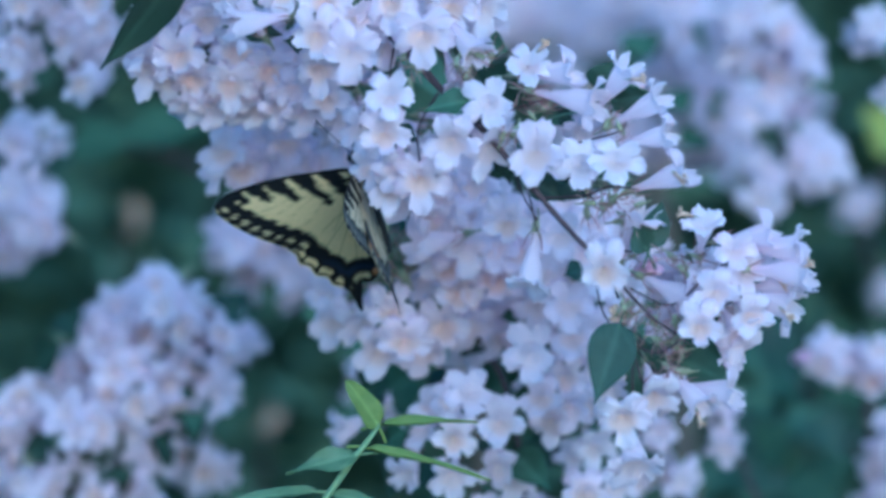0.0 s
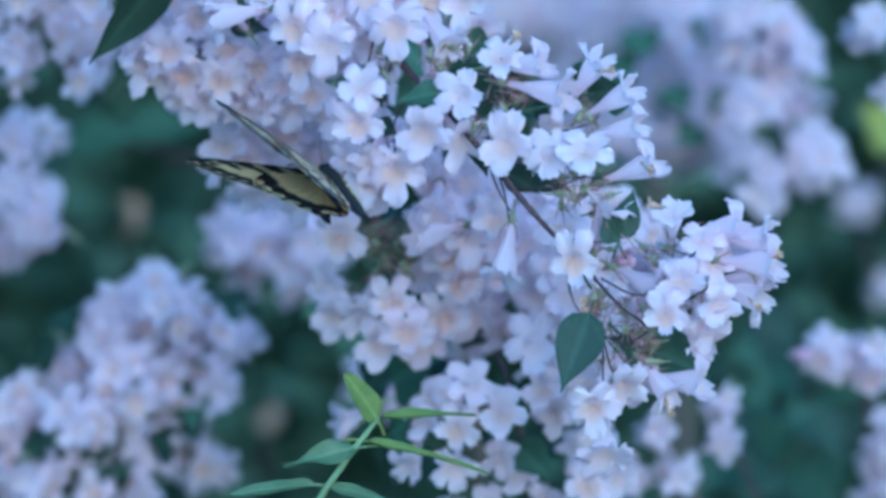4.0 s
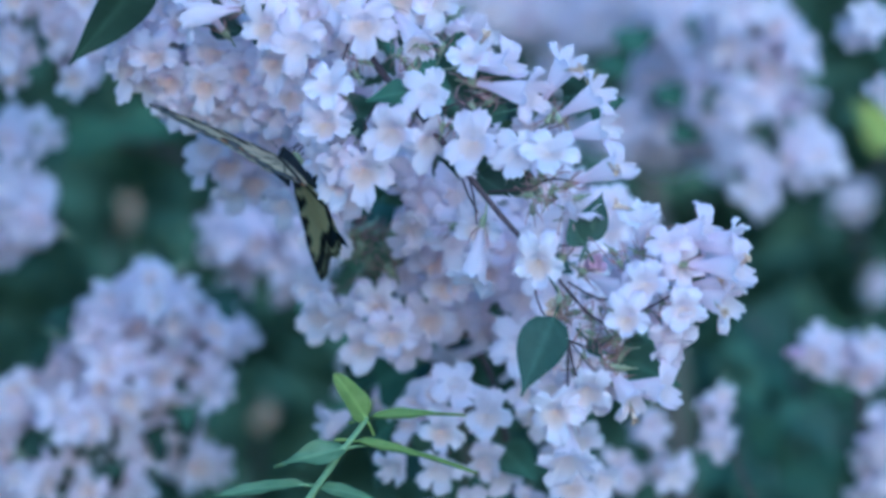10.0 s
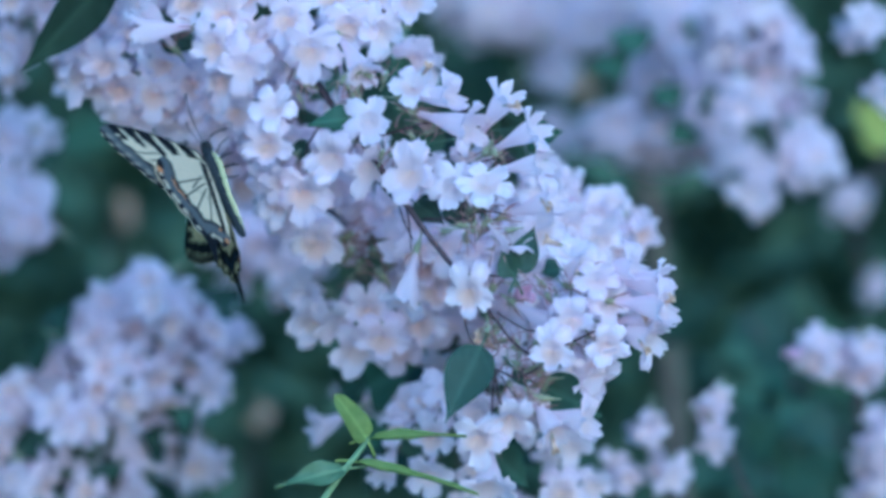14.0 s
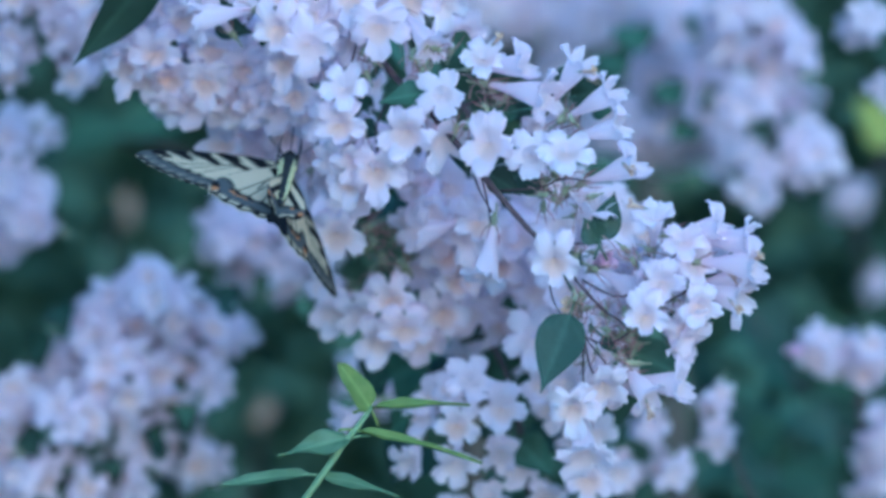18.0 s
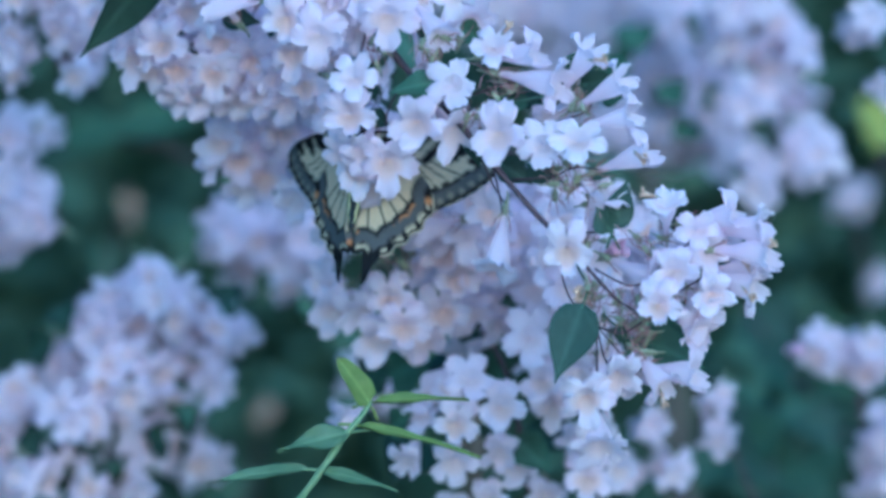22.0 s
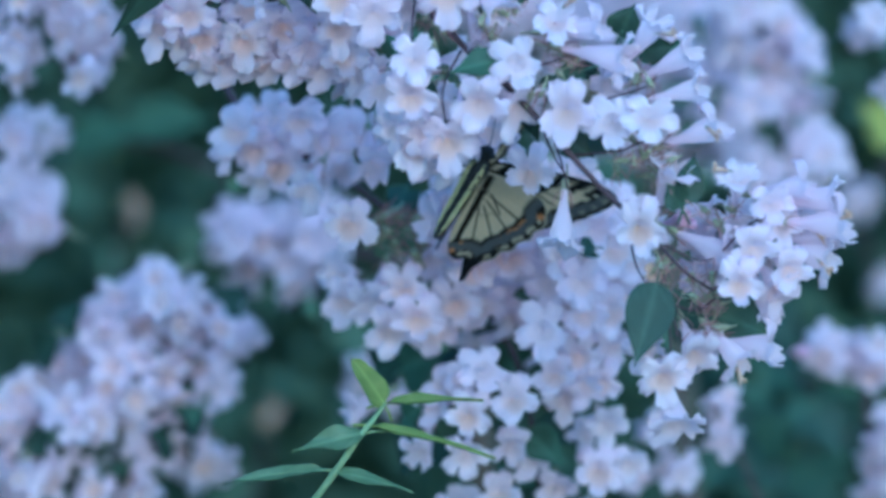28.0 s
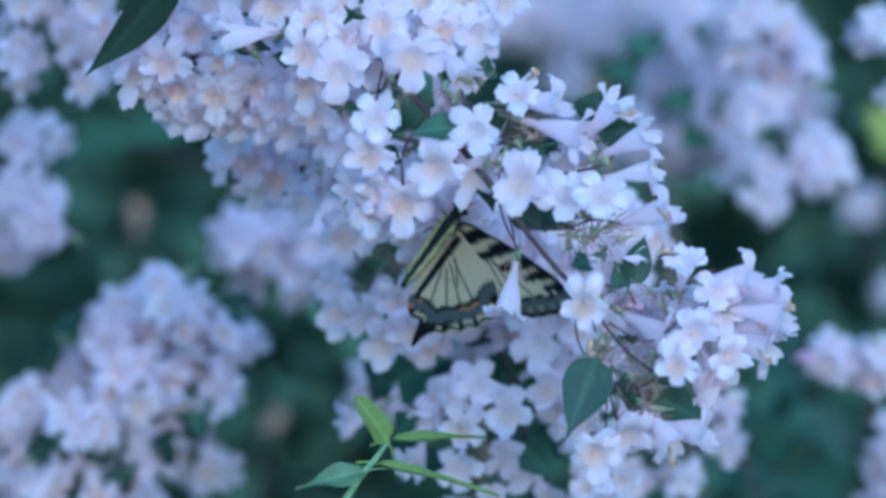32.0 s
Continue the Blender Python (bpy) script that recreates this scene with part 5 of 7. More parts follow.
twig(FRONT, [(23.6, 0, 21.6), (26.1, -2, 13.5), (27.7, -4, 5.2)], [0.36, 0.3, 0.26])
twig(FRONT, [(20.3, 0, 26.1), (23.6, -2, 16.0), (28.0, -4, 8.5)], [0.36, 0.3, 0.26])
twig(FRONT, [(55.2, -6, -11.5), (67.7, -6, -16.5), (79.3, -8, -6.5), (92.7, -6, 0.2)], [0.36, 0.3, 0.26, 0.24])
twig(FRONT, [(67.9, -8, -25.1), (77.6, -8, -19.8), (89.2, -8, -13.2)], [0.36, 0.3, 0.26])
twig(FRONT, [(9.4, 4, 37.9), (22.8, 0, 42.0), (34.4, -2, 45.3), (46.1, -2, 43.6)], [0.36, 0.3, 0.26, 0.24])
twig(FRONT, [(19.4, 0, 26.9), (34.4, -4, 30.2), (51.1, -4, 34.4), (54.4, -4, 37.7)], [0.36, 0.3, 0.26, 0.24])
twig(FRONT, [(30.3, 0, 15.2), (42.7, -4, 16.0), (49.3, -6, 18.5), (57.6, -8, 17.6)], [0.36, 0.3, 0.26, 0.24])
twig(FRONT, [(56.0, -6, -28.5), (63.4, -8, -30.6), (69.3, -8, -27.3)], [0.36, 0.3, 0.26])
twig(FRONT, [(56.0, -6, -28.5), (59.3, -8, -39.8), (67.6, -8, -43.1)], [0.36, 0.3, 0.26])
twig(FRONT, [(46.4, -4, -1.5), (52.8, -4, -0.7), (61.1, -4, -0.7)], [0.36, 0.3, 0.26])
twig(FRONT, [(56.0, -6, -28.5), (56.0, -6, -41.5), (57.7, -6, -49.8)], [0.36, 0.3, 0.26])
twig(FRONT, [(-14.2, 10, 62.5), (-15.8, 4, 52.2), (-15.7, 0, 45.4)], [0.36, 0.3, 0.26])
twig(FRONT, [(-1.5, 6, 46.4), (-7.4, 2, 35.4), (-6.5, 0, 23.6)], [0.36, 0.3, 0.26])
twig(FRONT, [(-24.4, 16, 67.8), (-37.8, 60, 60.3), (-58.3, 70, 53.1)], [0.36, 0.3, 0.26])
spent(FRONT, (48.3, -2, 13.0), 0.43, 0.73, 0.81)
spent(FRONT, (49.7, -2, 14.3), 0.22, -0.82, 0.82)
spent(FRONT, (44.4, -9, 13.5), 0.85, 0.02, 0.99)
spent(FRONT, (43.2, 6, 19.1), 0.10, 0.84, 0.97)
spent(FRONT, (47.4, -5, 19.0), 0.60, -0.60, 0.90)
spent(FRONT, (51.2, -8, 15.6), 0.63, 0.57, 1.00)
spent(FRONT, (51.2, -1, 14.9), 0.60, 0.60, 0.85)
spent(FRONT, (42.6, 4, 19.1), -0.85, 0.08, 0.82)
spent(FRONT, (42.9, 4, 9.7), 0.16, -0.84, 0.98)
spent(FRONT, (46.9, -8, 12.0), 0.07, -0.85, 0.89)
spent(FRONT, (53.9, 4, 6.7), 0.39, -0.75, 0.87)
spent(FRONT, (56.1, 6, 11.2), -0.56, 0.64, 0.87)
spent(FRONT, (53.0, 6, 8.4), 0.84, 0.14, 0.90)
spent(FRONT, (56.4, -6, 8.1), -0.85, 0.05, 0.93)
spent(FRONT, (57.0, -7, 12.8), -0.80, -0.29, 0.85)
spent(FRONT, (54.8, -5, 9.4), 0.76, -0.38, 0.78)
spent(FRONT, (67.8, -4, -27.3), 0.78, 0.34, 0.96)
spent(FRONT, (69.0, -3, -29.4), -0.38, -0.76, 1.05)
spent(FRONT, (64.9, -2, -28.6), 0.82, -0.21, 0.86)
spent(FRONT, (68.4, -9, -20.0), 0.02, 0.85, 0.99)
spent(FRONT, (63.2, -9, -27.9), 0.13, -0.84, 0.83)
spent(FRONT, (62.3, -9, -20.1), -0.21, 0.82, 0.85)
spent(FRONT, (70.1, -2, -26.9), 0.68, -0.51, 0.83)
spent(FRONT, (63.7, -10, -26.6), 0.82, -0.22, 0.81)
spent(FRONT, (67.7, -0, -28.6), 0.45, -0.72, 0.88)
spent(FRONT, (68.4, -1, -21.8), -0.74, -0.41, 0.83)
spent(FRONT, (57.4, 5, -26.4), 0.10, -0.84, 0.76)
spent(FRONT, (65.7, -1, -28.2), -0.71, -0.47, 0.83)
spent(FRONT, (61.4, -8, -21.5), -0.70, 0.48, 0.78)
spent(FRONT, (53.7, -8, -17.7), 0.71, 0.47, 1.01)
spent(FRONT, (54.6, -5, -18.5), -0.48, -0.70, 0.90)
spent(FRONT, (55.0, -4, -15.6), 0.16, 0.83, 0.96)
spent(FRONT, (54.3, 4, -20.1), -0.81, -0.26, 0.98)
spent(FRONT, (53.5, -9, -17.8), 0.21, -0.82, 0.98)
spent(FRONT, (70.6, 1, -31.7), 0.38, 0.76, 0.84)
spent(FRONT, (68.1, 4, -32.1), 0.82, 0.22, 0.84)
spent(FRONT, (68.8, -8, -36.1), -0.85, -0.02, 0.93)
spent(FRONT, (70.5, -5, -36.3), -0.85, -0.04, 0.96)
spent(FRONT, (69.4, 3, -30.5), -0.84, -0.14, 1.04)
spent(FRONT, (25.5, -8, 40.2), -0.52, 0.67, 0.77)
spent(FRONT, (31.4, -3, 42.3), 0.76, 0.38, 0.94)
spent(FRONT, (29.4, -2, 45.0), 0.84, 0.11, 0.87)
spent(FRONT, (24.5, -3, 48.2), -0.69, 0.49, 0.82)
spent(FRONT, (31.4, -3, 42.6), -0.24, -0.81, 0.82)
spent(FRONT, (27.7, 5, 43.6), -0.64, 0.56, 0.78)
spent(FRONT, (27.8, 4, 42.8), -0.84, 0.11, 0.98)
spent(FRONT, (30.9, 4, 43.2), -0.60, -0.61, 0.96)
spent(FRONT, (47.7, -4, 35.6), -0.35, -0.77, 0.93)
spent(FRONT, (52.3, -10, 35.1), 0.38, -0.76, 0.84)
spent(FRONT, (48.8, -1, 39.6), -0.32, 0.79, 0.77)
spent(FRONT, (52.4, -3, 36.5), -0.28, 0.80, 0.78)
spent(FRONT, (11.7, -5, 56.9), 0.82, -0.23, 0.94)
spent(FRONT, (6.6, -5, 50.6), -0.36, -0.77, 0.83)
spent(FRONT, (5.3, -7, 52.8), 0.48, -0.70, 0.93)
spent(FRONT, (7.9, -3, 50.8), -0.14, 0.84, 0.88)
spent(FRONT, (6.8, -4, 57.1), -0.63, -0.57, 0.83)
spent(FRONT, (14.8, 3, 58.6), 0.32, 0.79, 1.03)
spent(FRONT, (3.7, -9, 54.2), -0.24, -0.82, 0.93)
spent(FRONT, (-12.0, -1, 56.1), -0.26, -0.81, 0.78)
spent(FRONT, (-10.2, -4, 50.1), -0.31, 0.79, 0.79)
spent(FRONT, (-7.1, -9, 52.4), 0.22, -0.82, 0.81)
spent(FRONT, (-9.5, 3, 54.8), -0.70, 0.49, 1.00)
spent(FRONT, (75.3, -1, -2.5), 0.76, -0.39, 0.77)
spent(FRONT, (73.9, -7, -8.7), 0.69, -0.50, 0.77)
spent(FRONT, (72.9, -2, -7.5), 0.34, -0.78, 0.99)
spent(FRONT, (70.0, -5, -5.3), -0.45, 0.72, 0.94)
spent(FRONT, (68.5, -2, -2.9), 0.65, -0.54, 0.95)
spent(FRONT, (17.8, -9, 34.0), 0.31, 0.79, 0.90)
spent(FRONT, (20.3, -8, 33.5), -0.36, -0.77, 1.03)
spent(FRONT, (18.8, 2, 31.0), -0.83, -0.20, 0.91)
twig(FRONT, [(48.0, -4, 12.2), (45.1, -9, 15.9), (42.3, -8, 17.7)], [0.15, 0.13, 0.26], material=CALYX, name="flower_stalk")
twig(FRONT, [(42.9, -4, 15.4), (42.5, -9, 20.7), (42.2, -8, 24.1)], [0.15, 0.13, 0.26], material=CALYX, name="flower_stalk")
twig(FRONT, [(48.8, -4, 17.8), (52.1, -9, 20.0), (55.6, -8, 20.3)], [0.15, 0.13, 0.26], material=CALYX, name="flower_stalk")
twig(FRONT, [(46.4, -4, 14.7), (43.6, -9, 15.1), (41.0, -8, 13.6)], [0.15, 0.13, 0.26], material=CALYX, name="flower_stalk")
twig(FRONT, [(44.6, -4, 12.4), (47.1, -9, 13.2), (49.7, -8, 11.9)], [0.15, 0.13, 0.26], material=CALYX, name="flower_stalk")
twig(FRONT, [(48.1, -4, 17.6), (48.1, -9, 21.0), (48.4, -8, 22.5)], [0.15, 0.13, 0.26], material=CALYX, name="flower_stalk")
twig(FRONT, [(42.7, -4, 12.7), (40.8, -9, 15.3), (39.1, -8, 15.9)], [0.15, 0.13, 0.26], material=CALYX, name="flower_stalk")
twig(FRONT, [(57.6, -4, 9.4), (58.1, -9, 7.8), (58.8, -8, 4.3)], [0.15, 0.13, 0.26], material=CALYX, name="flower_stalk")
twig(FRONT, [(54.7, -4, 10.7), (53.4, -9, 7.3), (52.4, -8, 1.9)], [0.15, 0.13, 0.26], material=CALYX, name="flower_stalk")
twig(FRONT, [(55.7, -4, 8.7), (56.8, -9, 5.5), (58.0, -8, 0.2)], [0.15, 0.13, 0.26], material=CALYX, name="flower_stalk")
twig(FRONT, [(53.5, -4, 14.1), (55.5, -9, 16.8), (57.8, -8, 17.6)], [0.15, 0.13, 0.26], material=CALYX, name="flower_stalk")
twig(FRONT, [(53.1, -4, 11.2), (54.3, -9, 10.3), (55.7, -8, 7.6)], [0.15, 0.13, 0.26], material=CALYX, name="flower_stalk")
twig(FRONT, [(65.0, -4, -25.3), (68.6, -9, -24.3), (72.4, -8, -25.4)], [0.15, 0.13, 0.26], material=CALYX, name="flower_stalk")
twig(FRONT, [(64.9, -4, -26.4), (66.0, -9, -22.3), (67.4, -8, -20.4)], [0.15, 0.13, 0.26], material=CALYX, name="flower_stalk")
twig(FRONT, [(69.3, -4, -23.4), (68.4, -9, -20.2), (67.8, -8, -19.0)], [0.15, 0.13, 0.26], material=CALYX, name="flower_stalk")
twig(FRONT, [(62.9, -4, -28.5), (62.7, -9, -23.2), (62.7, -8, -20.0)], [0.15, 0.13, 0.26], material=CALYX, name="flower_stalk")
twig(FRONT, [(62.8, -4, -23.5), (60.3, -9, -25.1), (58.0, -8, -28.7)], [0.15, 0.13, 0.26], material=CALYX, name="flower_stalk")
twig(FRONT, [(64.1, -4, -28.3), (65.7, -9, -31.2), (67.7, -8, -36.3)], [0.15, 0.13, 0.26], material=CALYX, name="flower_stalk")
twig(FRONT, [(58.4, -4, -20.6), (62.2, -9, -17.6), (66.2, -8, -16.7)], [0.15, 0.13, 0.26], material=CALYX, name="flower_stalk")
twig(FRONT, [(56.8, -4, -23.2), (52.7, -9, -21.5), (48.7, -8, -21.9)], [0.15, 0.13, 0.26], material=CALYX, name="flower_stalk")
twig(FRONT, [(56.3, -4, -24.5), (57.4, -9, -19.4), (58.6, -8, -16.4)], [0.15, 0.13, 0.26], material=CALYX, name="flower_stalk")
twig(FRONT, [(60.2, -4, -24.3), (62.4, -9, -24.8), (64.9, -8, -27.4)], [0.15, 0.13, 0.26], material=CALYX, name="flower_stalk")
twig(FRONT, [(59.7, -4, -20.3), (57.2, -9, -22.9), (54.9, -8, -27.6)], [0.15, 0.13, 0.26], material=CALYX, name="flower_stalk")
twig(FRONT, [(23.2, -4, 46.8), (22.1, -9, 45.3), (21.1, -8, 42.0)], [0.15, 0.13, 0.26], material=CALYX, name="flower_stalk")
twig(FRONT, [(23.8, -4, 47.4), (22.0, -9, 52.5), (20.3, -8, 55.8)], [0.15, 0.13, 0.26], material=CALYX, name="flower_stalk")
twig(FRONT, [(25.4, -4, 46.2), (28.7, -9, 47.3), (32.1, -8, 46.6)], [0.15, 0.13, 0.26], material=CALYX, name="flower_stalk")
twig(FRONT, [(25.7, -4, 44.9), (22.2, -9, 48.1), (18.8, -8, 49.4)], [0.15, 0.13, 0.26], material=CALYX, name="flower_stalk")
twig(FRONT, [(22.9, -4, 44.4), (26.9, -9, 43.8), (31.1, -8, 41.3)], [0.15, 0.13, 0.26], material=CALYX, name="flower_stalk")
twig(FRONT, [(71.0, -4, -7.8), (72.0, -9, -4.8), (73.3, -8, -3.7)], [0.15, 0.13, 0.26], material=CALYX, name="flower_stalk")
twig(FRONT, [(66.8, -4, -4.4), (63.8, -9, -0.4), (61.1, -8, 1.5)], [0.15, 0.13, 0.26], material=CALYX, name="flower_stalk")
twig(FRONT, [(68.1, -4, -4.5), (70.3, -9, -6.9), (72.9, -8, -11.3)], [0.15, 0.13, 0.26], material=CALYX, name="flower_stalk")
twig(FRONT, [(72.6, -4, -4.5), (76.6, -9, -3.5), (80.9, -8, -4.5)], [0.15, 0.13, 0.26], material=CALYX, name="flower_stalk")
twig(FRONT, [(69.3, -4, -3.4), (65.2, -9, -2.7), (61.3, -8, -4.0)], [0.15, 0.13, 0.26], material=CALYX, name="flower_stalk")
twig(FRONT, [(63.6, -4, -36.5), (61.4, -9, -36.8), (59.4, -8, -39.2)], [0.15, 0.13, 0.26], material=CALYX, name="flower_stalk")
twig(FRONT, [(64.4, -4, -32.1), (67.7, -9, -30.1), (71.3, -8, -30.2)], [0.15, 0.13, 0.26], material=CALYX, name="flower_stalk")
twig(FRONT, [(66.3, -4, -35.7), (68.4, -9, -36.0), (70.8, -8, -38.5)], [0.15, 0.13, 0.26], material=CALYX, name="flower_stalk")
twig(FRONT, [(66.3, -4, -34.5), (63.5, -9, -36.5), (60.9, -8, -40.6)], [0.15, 0.13, 0.26], material=CALYX, name="flower_stalk")
leaf(FRONT, (52.2, -10, -21.8), (44.6, -20, -44.8), 14.5, face=(0.05, -1, 0.05), fold=0.12, wave=0.2, seed=43)
# lighter tone put in for the sky's light on its upper face
leaf(FRONT, (9.0, -8, 43.8), (-5.7, -10, 41.4), 9.5, face=(0, -0.8, 0.6), material=BRIGHT_LEAF, seed=28)
leaf(FRONT, (60.9, -8, 0.2), (65.2, -6, 15.2), 9.0, face=(0.3, -1, 0), seed=27)
leaf(FRONT, (60.1, -8, -0.7), (55.9, -10, 6.8), 8.0, seed=24)
leaf(FRONT, (2.7, -2, 62.0), (9.0, -6, 45.5), 6.0, face=(0.8, -0.5, 0.2), seed=18)
leaf(FRONT, (-78.0, 22, 86.0), (-100.5, 16, 52.4), 19.0, face=(-0.1, -0.45, -0.9), fold=0.15, seed=54)
leaf(FRONT, (26.2, 4, 20.3), (36.2, 2, 14.4), 9.0, seed=27)
leaf(FRONT, (16.1, 4, 33.7), (20.3, 6, 18.7), 8.0, seed=24)
leaf(FRONT, (49.9, 10, 44.0), (61.6, 8, 45.9), 9.0, face=(0, -1, -0.3), seed=27)
leaf(FRONT, (67.6, 10, -32.2), (87.7, 8, -39.9), 14, face=(0.1, -1, 0.5), material=BRIGHT_LEAF, seed=54)
leaf(FRONT, (47.2, 34, 48.1), (51.4, 30, 57.4), 11, face=(0, -1, 0.3), seed=61)
leaf(FRONT, (54.2, 36, 43.0), (65.1, 30, 46.3), 11, face=(0, -1, 0.3), material=BRIGHT_LEAF, seed=62)
leaf(FRONT, (34.0, 14, 20.4), (44.8, 10, 15.3), 9, face=(0, -1, 0.3), seed=63)
leaf(FRONT, (34.6, 6, 39.7), (22.8, 2, 36.7), 7, face=(0, -1, 0.3), material=BRIGHT_LEAF, seed=64)
leaf(FRONT, (38.1, 10, 38.6), (29.6, 6, 40.5), 6, face=(0, -1, 0.3), seed=65)
leaf(FRONT, (11.3, 30, 62.5), (19.8, 26, 59.8), 9, face=(0, -1, 0.3), material=BRIGHT_LEAF, seed=66)
leaf(FRONT, (20.3, 2, 34.5), (31.1, 0, 35.0), 8.0, seed=24)
leaf(FRONT, (61.2, -2, -28.3), (66.1, -4, -33.2), 5.0, seed=15)
leaf(FRONT, (49.4, -4, -9.8), (46.0, -6, -4.0), 4.0, seed=12)
leaf(FRONT, (-38.0, 20, 61.2), (-48.2, 20, 62.9), 8.0, seed=24)
leaf(FRONT, (-60.1, 22, 66.4), (-48.2, 22, 64.7), 8.0, seed=24)
leaf(FRONT, (-14.2, 12, 35.6), (-7.4, 10, 32.2), 7.0, seed=21)

# ---- a fresh green shoot in front ----
SPRIG = thing("green_shoot", "thin fresh green shoot with narrow leaves rising before the flowers", "shoot", (0, 0, EYE_HEIGHT))
twig(SPRIG, [(-83.2, 40, -147.6), (-51.2, 10, -95.9), (-37.4, -2, -77.6), (-27.4, -5, -63.2), (-21.5, -5, -55.7), (-18.7, -5, -51.6)], [1.3, 1.2, 1.1, 1, 0.85, 0.6], material=STALK, name="stem")
leaf(SPRIG, (-19.0, -5, -52.4), (-27.6, -12, -38.4), 8.5, face=(0.7, -1, 0.3), fold=0.2, material=LIME, seed=59, blunt=True)
leaf(SPRIG, (-18.7, -5, -51.9), (9.6, -12, -49.0), 4.2, face=(0, -0.75, 1), fold=0.5, material=LIME, seed=29)
leaf(SPRIG, (-22.7, -5, -58.6), (13.9, -14, -65.8), 3.8, face=(0, -0.6, 1), fold=0.5, curl=0.06, material=LIME, seed=26)
leaf(SPRIG, (-24.7, -5, -60.7), (-46.2, -10, -65.0), 7.5, face=(0.1, -1, 0.7), fold=0.3, wave=1.2, material=FRESH, seed=52)
leaf(SPRIG, (-37.4, -3, -71.7), (-66.8, -10, -73.7), 5.5, face=(0, -0.8, 1), fold=0.4, material=FRESH, seed=38)
leaf(SPRIG, (-34.9, -3, -72.0), (-10.7, -8, -76.4), 5.0, face=(0, -0.8, 1), material=FRESH, seed=35)
# ---- the butterfly: a tiger swallowtail, wings spread flat in its own space, head towards +y, back towards +z ----
def outline_points(corners, steps):
    """A closed smooth outline through corners."""
    n, out = len(corners), []
    for i in range(n):
        p0, p1, p2, p3 = (Vector(corners[(i + k) % n]) for k in (-1, 0, 1, 2))
        for k in range(steps):
            s = k / steps
            out.append(0.5 * (2 * p1 + (p2 - p0) * s + (2 * p0 - 5 * p1 + 4 * p2 - p3) * s * s + (3 * p1 - p0 - 3 * p2 + p3) * s ** 3))
    return out


def to_segment(p, a, b):
    """Distance to a segment and the share of the way along it."""
    d = b - a
    s = min(1.0, max(0.0, (p - a).dot(d) / d.length_squared))
    return (p - a - d * s).length, s


YELLOW, BLACK = Vector((0.76, 0.60, 0.30)), Vector((0.012, 0.012, 0.015))
PALE, GREY = Vector((0.76, 0.64, 0.44)), Vector((0.15, 0.145, 0.14))
ORANGE, BLUE = Vector((0.66, 0.30, 0.11)), Vector((0.10, 0.16, 0.36))

FORE = [(2, 8.5), (10, 13.5), (22, 19.5), (34, 23.8), (40.5, 24.3), (43, 22), (41.8, 16.5), (38.3, 9), (33.5, 1.5), (28.5, -5), (24, -5.2), (16, -2.5), (8, -0.5), (2, 1.5)]
HIND = [(2, 4), (12, 4.5), (22, 2), (27.5, -2.4), (29.5, -7.1), (27.8, -10.4), (27.6, -13.8), (25.2, -16.1), (24.4, -19.5), (21.6, -21.5), (20.6, -24.7), (18.0, -26.9), (16.5, -29.9), (16.1, -32.9), (16.0, -35.2), (15.3, -36.6), (14.6, -35.6), (15.0, -32.9), (14.5, -29.4), (12.2, -27.5), (9.5, -29.0), (6.5, -27.5), (4.2, -22.8), (2.8, -13.3), (2, -4.8)]
# dark bars from the front edge inwards: start, end, half widths
BARS = [((8.5, 12.8), (6.0, 0.0), 1.5, 1.0), ((16.5, 16.8), (12.5, 3.0), 1.6, 0.5), ((24.0, 20.2), (20.5, 10.0), 1.7, 0.6), ((30.0, 22.4), (27.5, 15.0), 1.5, 0.6), ((35.3, 23.8), (34.0, 19.0), 1.3, 0.6)]
VEINS = [((14, 9), (38.5, 9.5)), ((14, 8), (35.5, 4.5)), ((12, 5), (31, -2)), ((21, 11), (40.8, 14.5)), ((12, 4.5), (21, 11))]
HIND_VEINS = [((8, -3), (28, -11)), ((8, -5), (25, -17)), ((8, -7), (21, -23)), ((7, -8), (14, -29)), ((8, -2), (14, -8)), ((14, -8), (9, -11))]


